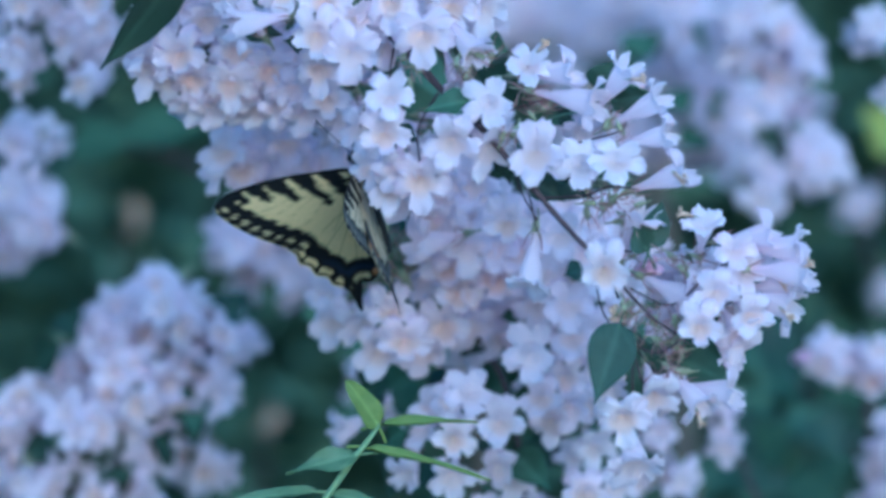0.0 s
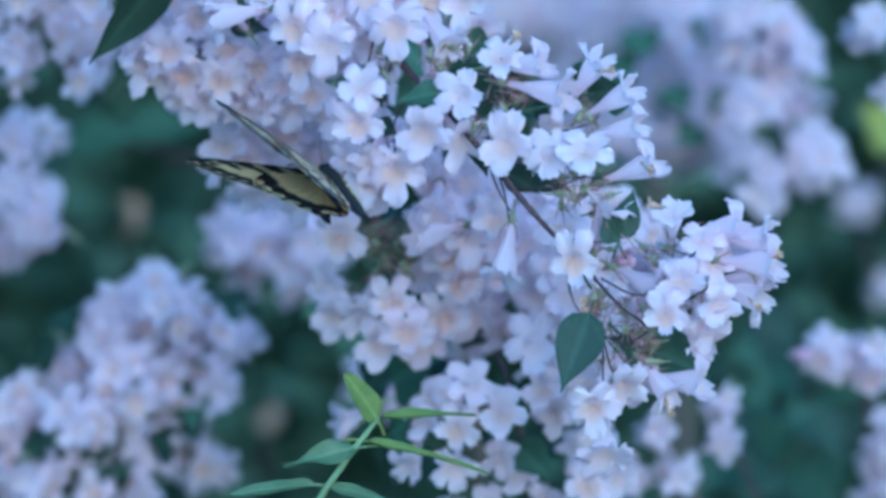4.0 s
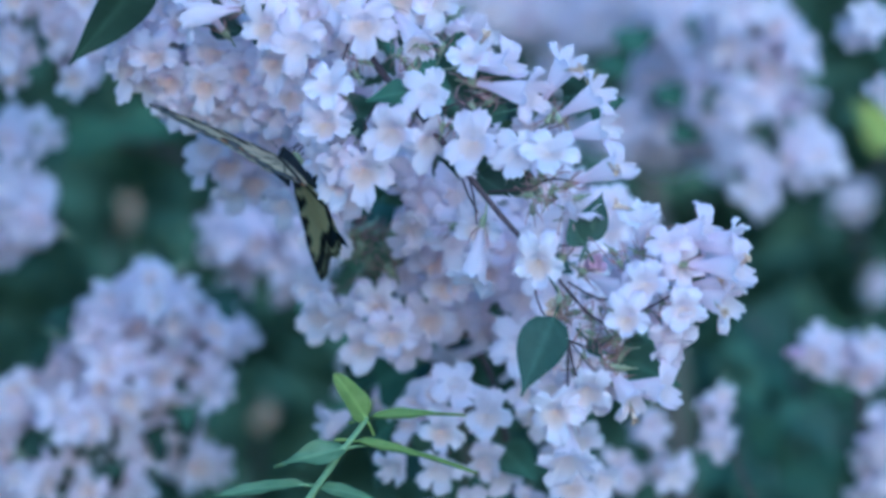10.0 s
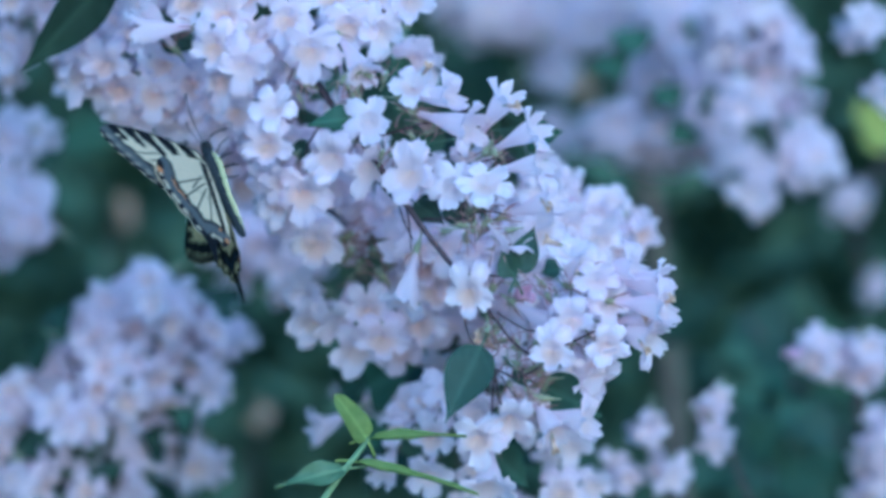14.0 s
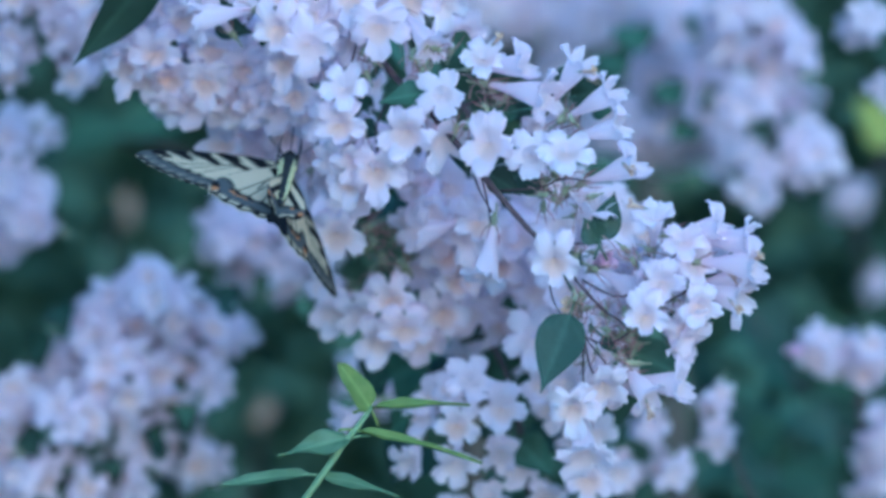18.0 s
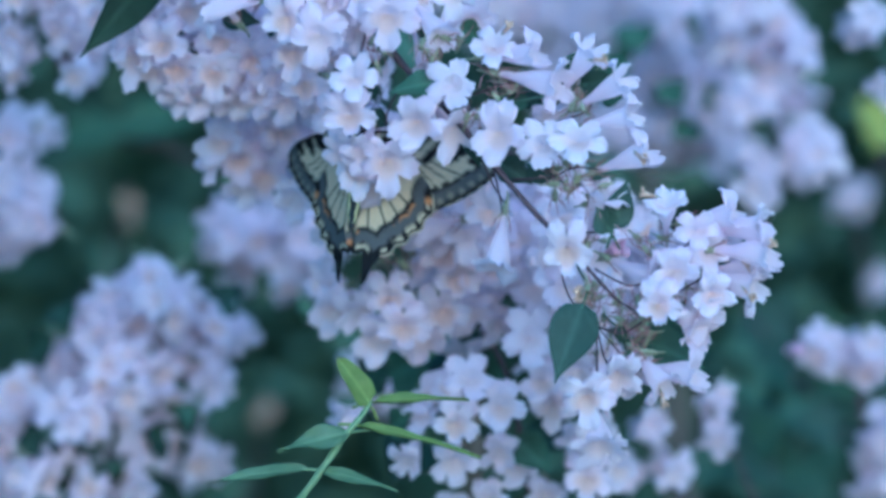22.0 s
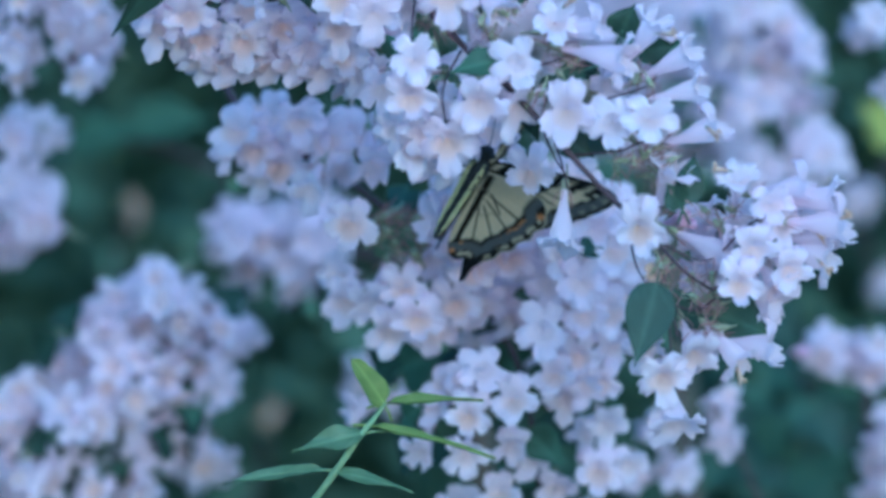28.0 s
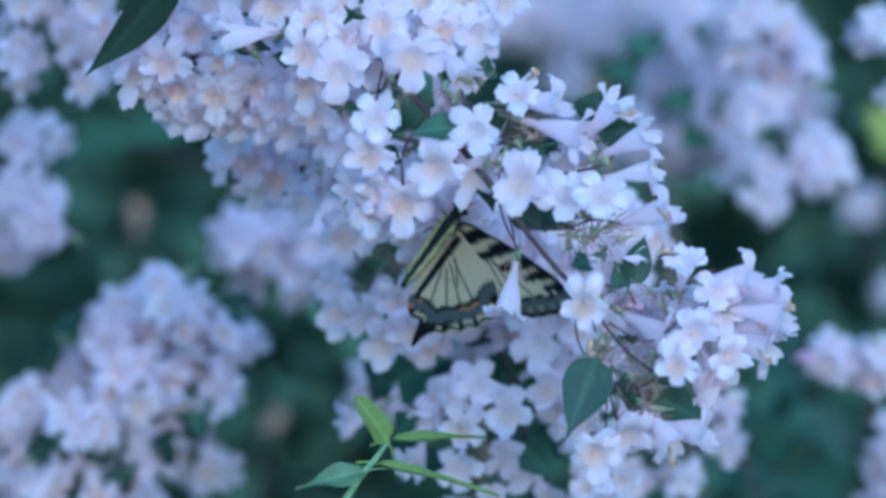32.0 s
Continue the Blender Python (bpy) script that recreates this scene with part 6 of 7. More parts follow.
def fore_scales(p, under):
    base = PALE if under else YELLOW
    c = base.copy()
    edge, spot = 99.0, 99.0
    rim = [Vector(q) for q in FORE[5:10]]
    run = 0.0
    for a, b in zip(rim, rim[1:]):
        d, s = to_segment(p, a, b)
        if d < edge:
            edge, where = d, run + s * (b - a).length
        run += (b - a).length
    dark = smooth(6.6 + 0.5 * math.sin(where * 1.4) - edge, -0.35, 0.35)
    if under:
        band = BLACK.lerp(GREY, smooth(edge, 1.2, 2.2) * (1 - smooth(edge, 5.0, 5.9)))
    else:
        band = BLACK
    spot = smooth((1.15 if under else 0.85) - math.hypot((where % 4.2) - 2.1, edge - 2.5), -0.3, 0.3)
    band = band.lerp(base, spot * (0.35 if under else 0.95))
    fringe = smooth(0.45 - edge, -0.2, 0.2) * (1 if (where % 4.2) > 3.2 or (where % 4.2) < 1.0 else 0)
    band = band.lerp(base, fringe * 0.8)
    ink = 0.0
    for a, b, wa, wb in BARS:
        d, s = to_segment(p, Vector(a), Vector(b))
        wide = (1.65 if under else 1.75) * (wa + (wb - wa) * s) + 0.25 * math.sin(s * 11 + a[0])
        ink = max(ink, smooth(wide - d, -0.3, 0.3))
    for a, b in zip(FORE[:5], FORE[1:6]):
        d, s = to_segment(p, Vector(a), Vector(b))
        ink = max(ink, smooth((0.45 if under else 0.9) - d, -0.3, 0.3))
    for a, b in VEINS:
        d, s = to_segment(p, Vector(a), Vector(b))
        ink = max(ink, smooth((0.3 if under else 0.15) - d, -0.2, 0.2) * (0.8 if under else 0.3))
    ink = max(ink, smooth(3.4 - p.x, -0.8, 0.8) * 0.9)
    return c.lerp(BLACK, ink).lerp(band, dark)


def hind_scales(p, under):
    base = PALE if under else YELLOW
    c = base.copy()
    edge, where, run = 99.0, 0.0, 0.0
    rim = [Vector(q) for q in HIND[3:21]]
    for a, b in zip(rim, rim[1:]):
        d, s = to_segment(p, a, b)
        if d < edge:
            edge, where = d, run + s * (b - a).length
        run += (b - a).length
    ink = 0.0
    d, s = to_segment(p, Vector((5.0, 3.0)), Vector((6.5, -23.0)))
    ink = max(ink, smooth(1.3 - 0.5 * s - d, -0.3, 0.3))
    for a, b in HIND_VEINS:
        d, s = to_segment(p, Vector(a), Vector(b))
        ink = max(ink, smooth((0.34 if under else 0.14) - d, -0.2, 0.2) * (0.8 if under else 0.45))
    ink = max(ink, smooth(3.0 - p.x, -0.5, 0.5))
    c = c.lerp(BLACK, ink)
    dark = smooth(7.4 + 0.5 * math.sin(where * 0.9) - edge, -0.4, 0.4)
    if p.y < -29:
        dark = 1.0
    if under:
        band = BLACK.lerp(GREY, smooth(edge, 2.8, 3.4) * (1 - smooth(edge, 6.2, 6.9)))
        band = band.lerp(BLUE, 0.05 * smooth(edge, 3.0, 4.2) * (1 - smooth(edge, 4.6, 5.4)))
        band = band.lerp(ORANGE, smooth(0.55 - math.hypot(((where % 6.0) - 3.0) * 0.8, (edge - 6.1) * 1.4), -0.3, 0.3) * (1 if p.y > -27 else 0))
    else:
        band = BLACK.lerp(BLUE, 0.10 * smooth(edge, 3.6, 4.4) * (1 - smooth(edge, 5.2, 6.2)) * smooth(-p.y, 12, 22))
    lune = smooth((0.6 if under else 0.8) - abs(edge - 2.0 + 0.25 * ((where % 6.0) - 3.0) ** 2 * 0.3), -0.3, 0.3) * smooth((1.45 if under else 1.8) - abs((where % 6.0) - 3.0), -0.3, 0.5)
    if p.y > -29.2:
        band = band.lerp(base, lune)
    band = band.lerp(base, smooth(0.4 - edge, -0.2, 0.2) * (1 if p.y > -27 else 0.0))
    c = c.lerp(band, dark)
    for q, r in (((26.6, -4.6), 1.2), ((7.0, -26.3), 0.9)):
        c = c.lerp(ORANGE, smooth(r - (p - Vector(q)).length, -0.4, 0.4))
    return c


def wing_mesh(name, corners, root, side, scales, rise):
    """One wing: two skins, curved a little, for the side -1 (left) or 1 (right)."""
    edge = outline_points(corners, 7)
    rings = 26
    verts, colours, faces = [], [], []
    root = Vector(root)
    for skin in (0, 1):
        start = len(verts)
        for i in range(rings + 1):
            s = 0.02 + 0.98 * (i / rings) ** 0.85
            for q in edge:
                p = root + (q - root) * s
                r = (p - root).length
                z = rise + 0.0016 * r * r * (0.5 if p.y > 0 else 0.3) + 0.12 * math.sin(p.y * 1.1 + p.x * 0.25) * s - 0.16 * skin * (0.4 + 0.6 * (1 - s))
                verts.append((side * p.x * MM, p.y * MM, z * MM))
                colours.append((*scales(p, skin == 1), 1))
        n = len(edge)
        for i in range(rings):
            for j in range(n):
                a, b = start + i * n + j, start + i * n + (j + 1) % n
                q = (a, b, b + n, a + n)
                faces.append(q if (skin == 0) == (side > 0) else q[::-1])
    return mesh_of(name, verts, faces, WING, colours, "scales")


def butterfly():
    ob = thing("butterfly", "yellow swallowtail butterfly with black stripes feeding on the flowers", "butterfly")
    body = joined(
        tube([(0, -23 * MM, -0.9 * MM), (0, -18 * MM, -0.6 * MM), (0, -7 * MM, 0), (0, 0, 0.2 * MM), (0, 5 * MM, 0.2 * MM), (0, 9 * MM, 0)], [0.7 * MM, 1.7 * MM, 1.9 * MM, 2.5 * MM, 2.9 * MM, 1.6 * MM], 12),
    )
    torso = piece("body", mesh_of("body", *body, FUR), ob, Matrix.Identity(4), "black furry body")
    for s in (-1, 1):
        v, f = tube([(s * 0.7 * MM, -21 * MM, -1.5 * MM), (s * 1.35 * MM, -14 * MM, -1.3 * MM), (s * 1.6 * MM, -6 * MM, -1.2 * MM), (s * 2.1 * MM, 3 * MM, -1.6 * MM), (s * 1.4 * MM, 8 * MM, -0.9 * MM)], [0.35 * MM, 0.75 * MM, 0.85 * MM, 1.0 * MM, 0.5 * MM], 8)
        piece("side_stripe", mesh_of("side_stripe", v, f, CREAM), torso, Matrix.Identity(4), "cream stripe along the body")
    v, f = tube([(0, 8.5 * MM, 0), (0, 10.5 * MM, 0), (0, 12.5 * MM, -0.3 * MM), (0, 13.4 * MM, -0.5 * MM)], [1.2 * MM, 1.9 * MM, 1.6 * MM, 0.5 * MM], 10)
    head = piece("head", mesh_of("head", v, f, FUR), ob, Matrix.Identity(4), "black head")
    for s in (-1, 1):
        v, f = tube([(s * 1.3 * MM, 10.4 * MM, 0), (s * 1.9 * MM, 11.3 * MM, 0), (s * 1.4 * MM, 12.2 * MM, 0)], [0.4 * MM, 1.0 * MM, 0.4 * MM], 8)
        piece("eye", mesh_of("eye", v, f, FUR), head, Matrix.Identity(4))
        v, f = tube([(s * 0.7 * MM, 12.6 * MM, 0.4 * MM), (s * 3 * MM, 18 * MM, 1.5 * MM), (s * 6 * MM, 24 * MM, 2 * MM), (s * 7.6 * MM, 27 * MM, 1.6 * MM)], [0.13 * MM, 0.1 * MM, 0.12 * MM, 0.34 * MM], 5)
        piece("antenna", mesh_of("antenna", v, f, FUR), head, Matrix.Identity(4), "black clubbed antenna")
        for k, y in enumerate((7.0, 4.0, 1.5)):
            v, f = tube([(s * 1.5 * MM, y * MM, -1.8 * MM), (s * 3 * MM, (y + 1.5 - k) * MM, -3.2 * MM), (s * 3.2 * MM, (y + 3 - 2 * k) * MM, -5.5 * MM), (s * 2.8 * MM, (y + 4 - 2.5 * k) * MM, -7 * MM)], [0.3 * MM, 0.25 * MM, 0.2 * MM, 0.12 * MM], 5)
            piece("leg", mesh_of("leg", v, f, FUR), ob, Matrix.Identity(4), "thin black leg")
    v, f = tube([(0, 13 * MM, -0.8 * MM), (0, 15.5 * MM, -3.5 * MM), (0, 16 * MM, -8 * MM)], [0.25 * MM, 0.2 * MM, 0.14 * MM], 5)
    piece("proboscis", mesh_of("proboscis", v, f, FUR), head, Matrix.Identity(4))
    wings = []
    for s in (-1, 1):
        fore = piece("forewing", wing_mesh("forewing", FORE, (2.0, 5.5), s, fore_scales, 0.5), ob, Matrix.Identity(4), "yellow forewing with black stripes and margin")
        hind = piece("hindwing", wing_mesh("hindwing", HIND, (3.0, -1.0), s, hind_scales, 0.1), ob, Matrix.Identity(4), "scalloped hindwing with a black tail and orange spots")
        wings.append((s, fore, hind))
    return ob, wings


BUTTERFLY, WINGS = butterfly()

# ---- arching canes that carry the branches ----
BUSH = thing("shrub", "grey-brown arching canes of the beauty bush rising from the ground", "shrub", (0, 0, 0))
def cane(points, radii):
    v, f = tube([Vector(p) for p in points], radii, 8)
    piece("cane", mesh_of("cane", v, f, CANE), BUSH, Matrix.Identity(4))
cane([(-0.2, 0.75, -0.05), (-0.25, 0.6, 0.9), (-0.22, 0.35, 1.42), (-0.072, 0.090, 1.335)], [0.0090, 0.0068, 0.0047, 0.0025])
cane([(-0.1, 0.8, -0.05), (-0.3, 0.7, 0.8), (-0.28, 0.5, 1.5), (-0.109, 0.165, 1.330)], [0.0090, 0.0068, 0.0047, 0.0025])
cane([(0.05, 0.85, -0.05), (0.02, 0.75, 0.6), (-0.118, 0.410, 1.092)], [0.0090, 0.0057, 0.0025])
cane([(0.15, 0.85, -0.05), (0.3, 0.8, 0.8), (0.35, 0.7, 1.4), (0.129, 0.540, 1.360)], [0.0090, 0.0068, 0.0047, 0.0025])
cane([(0.0, 0.9, -0.05), (-0.4, 0.8, 0.7), (-0.215, 0.460, 1.231)], [0.0090, 0.0057, 0.0025])
cane([(-0.05, 0.9, -0.05), (-0.25, 0.7, 1.0), (-0.22, 0.5, 1.4), (-0.149, 0.300, 1.339)], [0.0090, 0.0068, 0.0047, 0.0025])
cane([(0.1, 0.95, -0.05), (0.12, 0.9, 1.0), (0.068, 0.800, 1.380)], [0.0090, 0.0057, 0.0025])
cane([(0.2, 0.9, -0.05), (0.35, 0.7, 0.8), (0.204, 0.450, 1.187)], [0.0090, 0.0057, 0.0025])
cane([(0.22, 0.85, -0.05), (0.28, 0.6, 0.6), (0.126, 0.340, 1.085)], [0.0090, 0.0057, 0.0025])
cane([(0.18, 0.8, -0.05), (0.2, 0.6, 0.6), (0.102, 0.340, 1.081)], [0.0090, 0.0057, 0.0025])
cane([(0.03, 0.85, -0.05), (0.02, 0.7, 0.7), (0.014, 0.45, 1.14), (-0.017, 0.320, 1.194)], [0.0090, 0.0068, 0.0047, 0.0025])
cane([(-0.1, 0.3, -0.05), (-0.1, 0.2, 0.5), (-0.083, 0.040, 1.052)], [0.0090, 0.0057, 0.0025])

def motions():
    """Sway of the branches in the breeze, and the feeding, flapping butterfly."""
    walk(FRONT, [
        (0, pose(0.0000, 0.0000, 1.2000, 0.00, -0.00, 0.00)),
        (0.5, pose(-0.0102, 0.0242, 1.1981, -1.45, 1.31, -5.05)),
        (1, pose(0.0015, -0.0024, 1.1987, 0.21, 0.15, 0.61)),
        (1.5, pose(-0.0049, 0.0158, 1.2015, -1.42, 0.42, -4.05)),
        (2, pose(-0.0075, 0.0157, 1.1976, -1.10, 1.02, -2.86)),
        (2.5, pose(0.0015, 0.0063, 1.2010, -0.61, -0.10, -1.88)),
        (3, pose(-0.0076, 0.0185, 1.1979, -1.56, 0.87, -4.32)),
        (3.5, pose(-0.0079, 0.0186, 1.2003, -1.57, 0.39, -5.25)),
        (5.5, pose(-0.0029, -0.0014, 1.2031, -2.15, 0.04, -4.54)),
        (6, pose(-0.0072, 0.0009, 1.2004, -2.41, 0.76, -5.37)),
        (6.5, pose(-0.0054, -0.0032, 1.2031, -2.94, 0.02, -6.88)),
        (7, pose(-0.0086, 0.0045, 1.2005, -2.50, 0.55, -5.94)),
        (7.5, pose(-0.0073, 0.0079, 1.2009, -2.03, 0.61, -5.29)),
        (8, pose(-0.0109, -0.0004, 1.2003, -3.23, 0.72, -8.38)),
        (8.5, pose(-0.0135, 0.0027, 1.1983, -3.06, 1.32, -7.85)),
        (9, pose(-0.0136, 0.0031, 1.1986, -3.27, 1.20, -8.36)),
        (9.5, pose(-0.0166, 0.0031, 1.1995, -4.11, 1.12, -8.31)),
        (10, pose(-0.0147, -0.0107, 1.2005, -4.57, 0.67, -10.45)),
        (10.5, pose(-0.0157, -0.0025, 1.1990, -3.83, 1.23, -8.87)),
        (11, pose(-0.0193, 0.0222, 1.1978, -1.84, 1.68, -5.84)),
        (11.5, pose(-0.0156, 0.0081, 1.1964, -2.26, 1.88, -5.39)),
        (12, pose(-0.0207, 0.0343, 1.1953, -0.31, 2.56, -4.09)),
        (12.5, pose(-0.0406, -0.0042, 1.1951, -3.14, 6.89, -2.10)),
        (13, pose(-0.0440, -0.0071, 1.1878, -2.31, 8.11, 0.18)),
        (13.5, pose(-0.0478, -0.0120, 1.1870, -2.46, 8.17, -0.05)),
        (14, pose(-0.0336, 0.0291, 1.1945, -3.00, 3.57, -10.21)),
        (14.5, pose(-0.0266, 0.0085, 1.1909, -2.69, 3.14, -6.20)),
        (16.5, pose(-0.0040, 0.0079, 1.2026, -1.63, -0.50, -3.66)),
        (17, pose(-0.0051, 0.0076, 1.2021, -2.37, -0.23, -5.02)),
        (17.5, pose(-0.0071, 0.0075, 1.2029, -3.25, -0.26, -6.86)),
        (18, pose(-0.0107, 0.0145, 1.2003, -2.96, 0.40, -5.80)),
        (18.5, pose(-0.0036, 0.0078, 1.2055, -2.96, -1.12, -6.60)),
        (19, pose(-0.0056, 0.0068, 1.2043, -3.69, -0.64, -7.05)),
        (19.5, pose(-0.0051, 0.0038, 1.2035, -3.17, -0.52, -6.87)),
        (20, pose(-0.0052, 0.0025, 1.2039, -3.75, -0.53, -7.03)),
        (20.5, pose(-0.0073, -0.0003, 1.2022, -3.11, 0.17, -6.10)),
        (21, pose(-0.0045, 0.0019, 1.2029, -3.03, -0.30, -5.87)),
        (21.5, pose(-0.0065, 0.0025, 1.2021, -2.89, -0.02, -6.11)),
        (22, pose(-0.0077, 0.0078, 1.2030, -2.41, -0.09, -5.46)),
        (22.5, pose(-0.0051, 0.0056, 1.2025, -2.02, -0.15, -4.16)),
        (23, pose(-0.0072, 0.0028, 1.2018, -2.70, 0.18, -5.35)),
        (23.5, pose(-0.0064, 0.0040, 1.2014, -1.73, 0.28, -3.85)),
        (24, pose(-0.0031, -0.0030, 1.2012, -1.09, 0.02, -2.70)),
        (24.5, pose(-0.0109, 0.0049, 1.1974, 0.11, 1.43, -1.69)),
        (25, pose(-0.0041, -0.0061, 1.1997, -0.48, 0.33, -2.12)),
        (25.5, pose(-0.0068, -0.0067, 1.1967, -0.58, 1.39, -2.08)),
        (27.5, pose(0.0049, -0.0301, 1.2022, 2.55, -0.02, 1.61)),
        (28, pose(0.0088, -0.0303, 1.2093, 3.99, -2.08, 2.46)),
        (28.5, pose(0.0073, -0.0276, 1.2064, 3.93, -0.66, 1.80)),
        (29, pose(0.0082, -0.0205, 1.2083, 4.20, -0.94, 1.92)),
        (29.5, pose(0.0041, -0.0149, 1.2072, 1.36, -0.34, -0.30)),
        (30, pose(0.0096, -0.0297, 1.2053, 4.09, -0.94, 2.46)),
        (30.5, pose(0.0079, -0.0263, 1.2019, 2.09, -0.22, 2.03)),
        (31, pose(0.0068, -0.0276, 1.1999, 2.44, 0.30, 1.91)),
        (31.5, pose(0.0023, -0.0191, 1.1979, 1.27, 0.89, 0.79)),
        (32, pose(-0.0069, -0.0106, 1.1927, 0.52, 2.81, 0.35)),
    ])
    walk(MIDDLE, [
        (0, pose(0.0000, 0.0000, 1.2000, 0.00, -0.00, 0.00)),
        (0.5, pose(0.0014, -0.0000, 1.2010, -0.00, -0.39, 0.00)),
        (1, pose(0.0022, -0.0001, 1.2020, -0.00, -0.35, 0.00)),
        (1.5, pose(0.0023, -0.0003, 1.2028, -0.01, -1.04, 0.00)),
        (2, pose(0.0017, -0.0002, 1.2020, -0.01, -1.09, 0.00)),
        (2.5, pose(0.0035, -0.0001, 1.2026, -0.00, -0.50, 0.00)),
        (3, pose(0.0012, -0.0001, 1.2015, 0.00, -0.80, 0.00)),
        (3.5, pose(0.0007, 0.0000, 1.2016, 0.00, -0.37, 0.00)),
        (5.5, pose(0.0012, 0.0000, 1.2020, 0.00, -0.34, 0.00)),
        (6, pose(0.0009, 0.0000, 1.2018, 0.00, -0.55, 0.00)),
        (6.5, pose(0.0012, -0.0000, 1.2025, 0.00, -0.43, 0.00)),
        (7, pose(0.0008, 0.0001, 1.2021, 0.00, -0.47, 0.00)),
        (7.5, pose(0.0011, 0.0000, 1.2020, 0.00, -0.54, 0.00)),
        (8, pose(-0.0001, 0.0000, 1.2013, 0.00, -0.50, 0.00)),
        (8.5, pose(-0.0014, -0.0000, 1.2001, -0.00, -0.54, 0.00)),
        (9, pose(-0.0013, -0.0000, 1.2000, -0.00, -0.54, 0.00)),
        (9.5, pose(-0.0020, 0.0001, 1.2004, 0.00, -0.41, 0.00)),
        (10, pose(-0.0021, 0.0001, 1.2004, 0.00, -0.26, 0.00)),
        (10.5, pose(-0.0029, 0.0001, 1.1999, 0.00, -0.37, 0.00)),
        (11, pose(-0.0031, 0.0001, 1.1993, 0.00, -0.42, 0.00)),
        (11.5, pose(-0.0022, 0.0000, 1.1988, 0.00, 0.17, 0.00)),
        (12, pose(-0.0030, -0.0001, 1.1971, -0.00, 0.35, -0.00)),
        (12.5, pose(-0.0103, -0.0000, 1.1937, -0.00, 0.51, -0.00)),
        (13, pose(-0.0120, 0.0000, 1.1930, 0.00, -0.00, 0.00)),
        (14, pose(-0.0041, 0.0000, 1.1992, 0.00, -0.00, 0.00)),
        (14.5, pose(-0.0022, 0.0000, 1.1993, 0.00, -0.00, 0.00)),
        (16.5, pose(0.0024, -0.0002, 1.2031, -0.00, -0.64, -0.00)),
        (17, pose(0.0028, -0.0001, 1.2021, -0.00, -0.83, -0.00)),
        (17.5, pose(0.0027, -0.0001, 1.2018, -0.00, -0.63, -0.00)),
        (18, pose(0.0021, -0.0000, 1.2015, 0.00, -1.02, 0.00)),
        (18.5, pose(0.0038, -0.0001, 1.2023, -0.00, -0.64, -0.00)),
        (19, pose(0.0030, -0.0001, 1.2025, 0.00, -0.84, 0.00)),
        (19.5, pose(0.0025, -0.0001, 1.2020, -0.00, -0.43, -0.00)),
        (20, pose(0.0025, -0.0001, 1.2019, -0.00, -0.63, -0.00)),
        (20.5, pose(0.0019, -0.0001, 1.2018, 0.00, -0.84, 0.00)),
        (21, pose(0.0025, -0.0001, 1.2017, -0.00, -0.63, -0.00)),
        (21.5, pose(0.0019, -0.0001, 1.2021, 0.00, -0.83, 0.00)),
        (22, pose(0.0014, -0.0001, 1.2019, 0.00, -1.03, 0.00)),
        (22.5, pose(0.0018, -0.0001, 1.2016, -0.00, -0.64, -0.00)),
        (23, pose(0.0015, -0.0001, 1.2017, 0.00, -0.83, 0.00)),
        (23.5, pose(0.0013, -0.0001, 1.2020, 0.00, -0.83, 0.00)),
        (24, pose(0.0019, -0.0001, 1.2024, 0.00, -0.83, 0.00)),
        (24.5, pose(0.0017, -0.0001, 1.2022, 0.00, -0.84, 0.00)),
        (25, pose(0.0012, -0.0001, 1.2018, 0.00, -0.63, 0.00)),
        (25.5, pose(0.0014, 0.0000, 1.2018, 0.00, -0.00, 0.00)),
        (27.5, pose(0.0034, -0.0003, 1.2028, -0.00, -0.27, -0.00)),
        (28, pose(0.0040, -0.0003, 1.2049, -0.00, -0.45, -0.00)),
        (28.5, pose(0.0046, -0.0002, 1.2050, -0.00, -0.66, -0.00)),
        (29, pose(0.0050, -0.0003, 1.2053, -0.00, -0.66, -0.00)),
        (29.5, pose(0.0060, -0.0003, 1.2065, -0.00, -0.47, -0.00)),
        (30, pose(0.0064, -0.0003, 1.2071, -0.00, -0.86, -0.00)),
        (30.5, pose(0.0051, -0.0003, 1.2044, -0.00, -0.09, -0.00)),
        (31, pose(0.0055, -0.0003, 1.2038, -0.00, -0.48, -0.00)),
        (32, pose(0.0014, 0.0000, 1.2029, 0.00, -0.00, 0.00)),
    ])
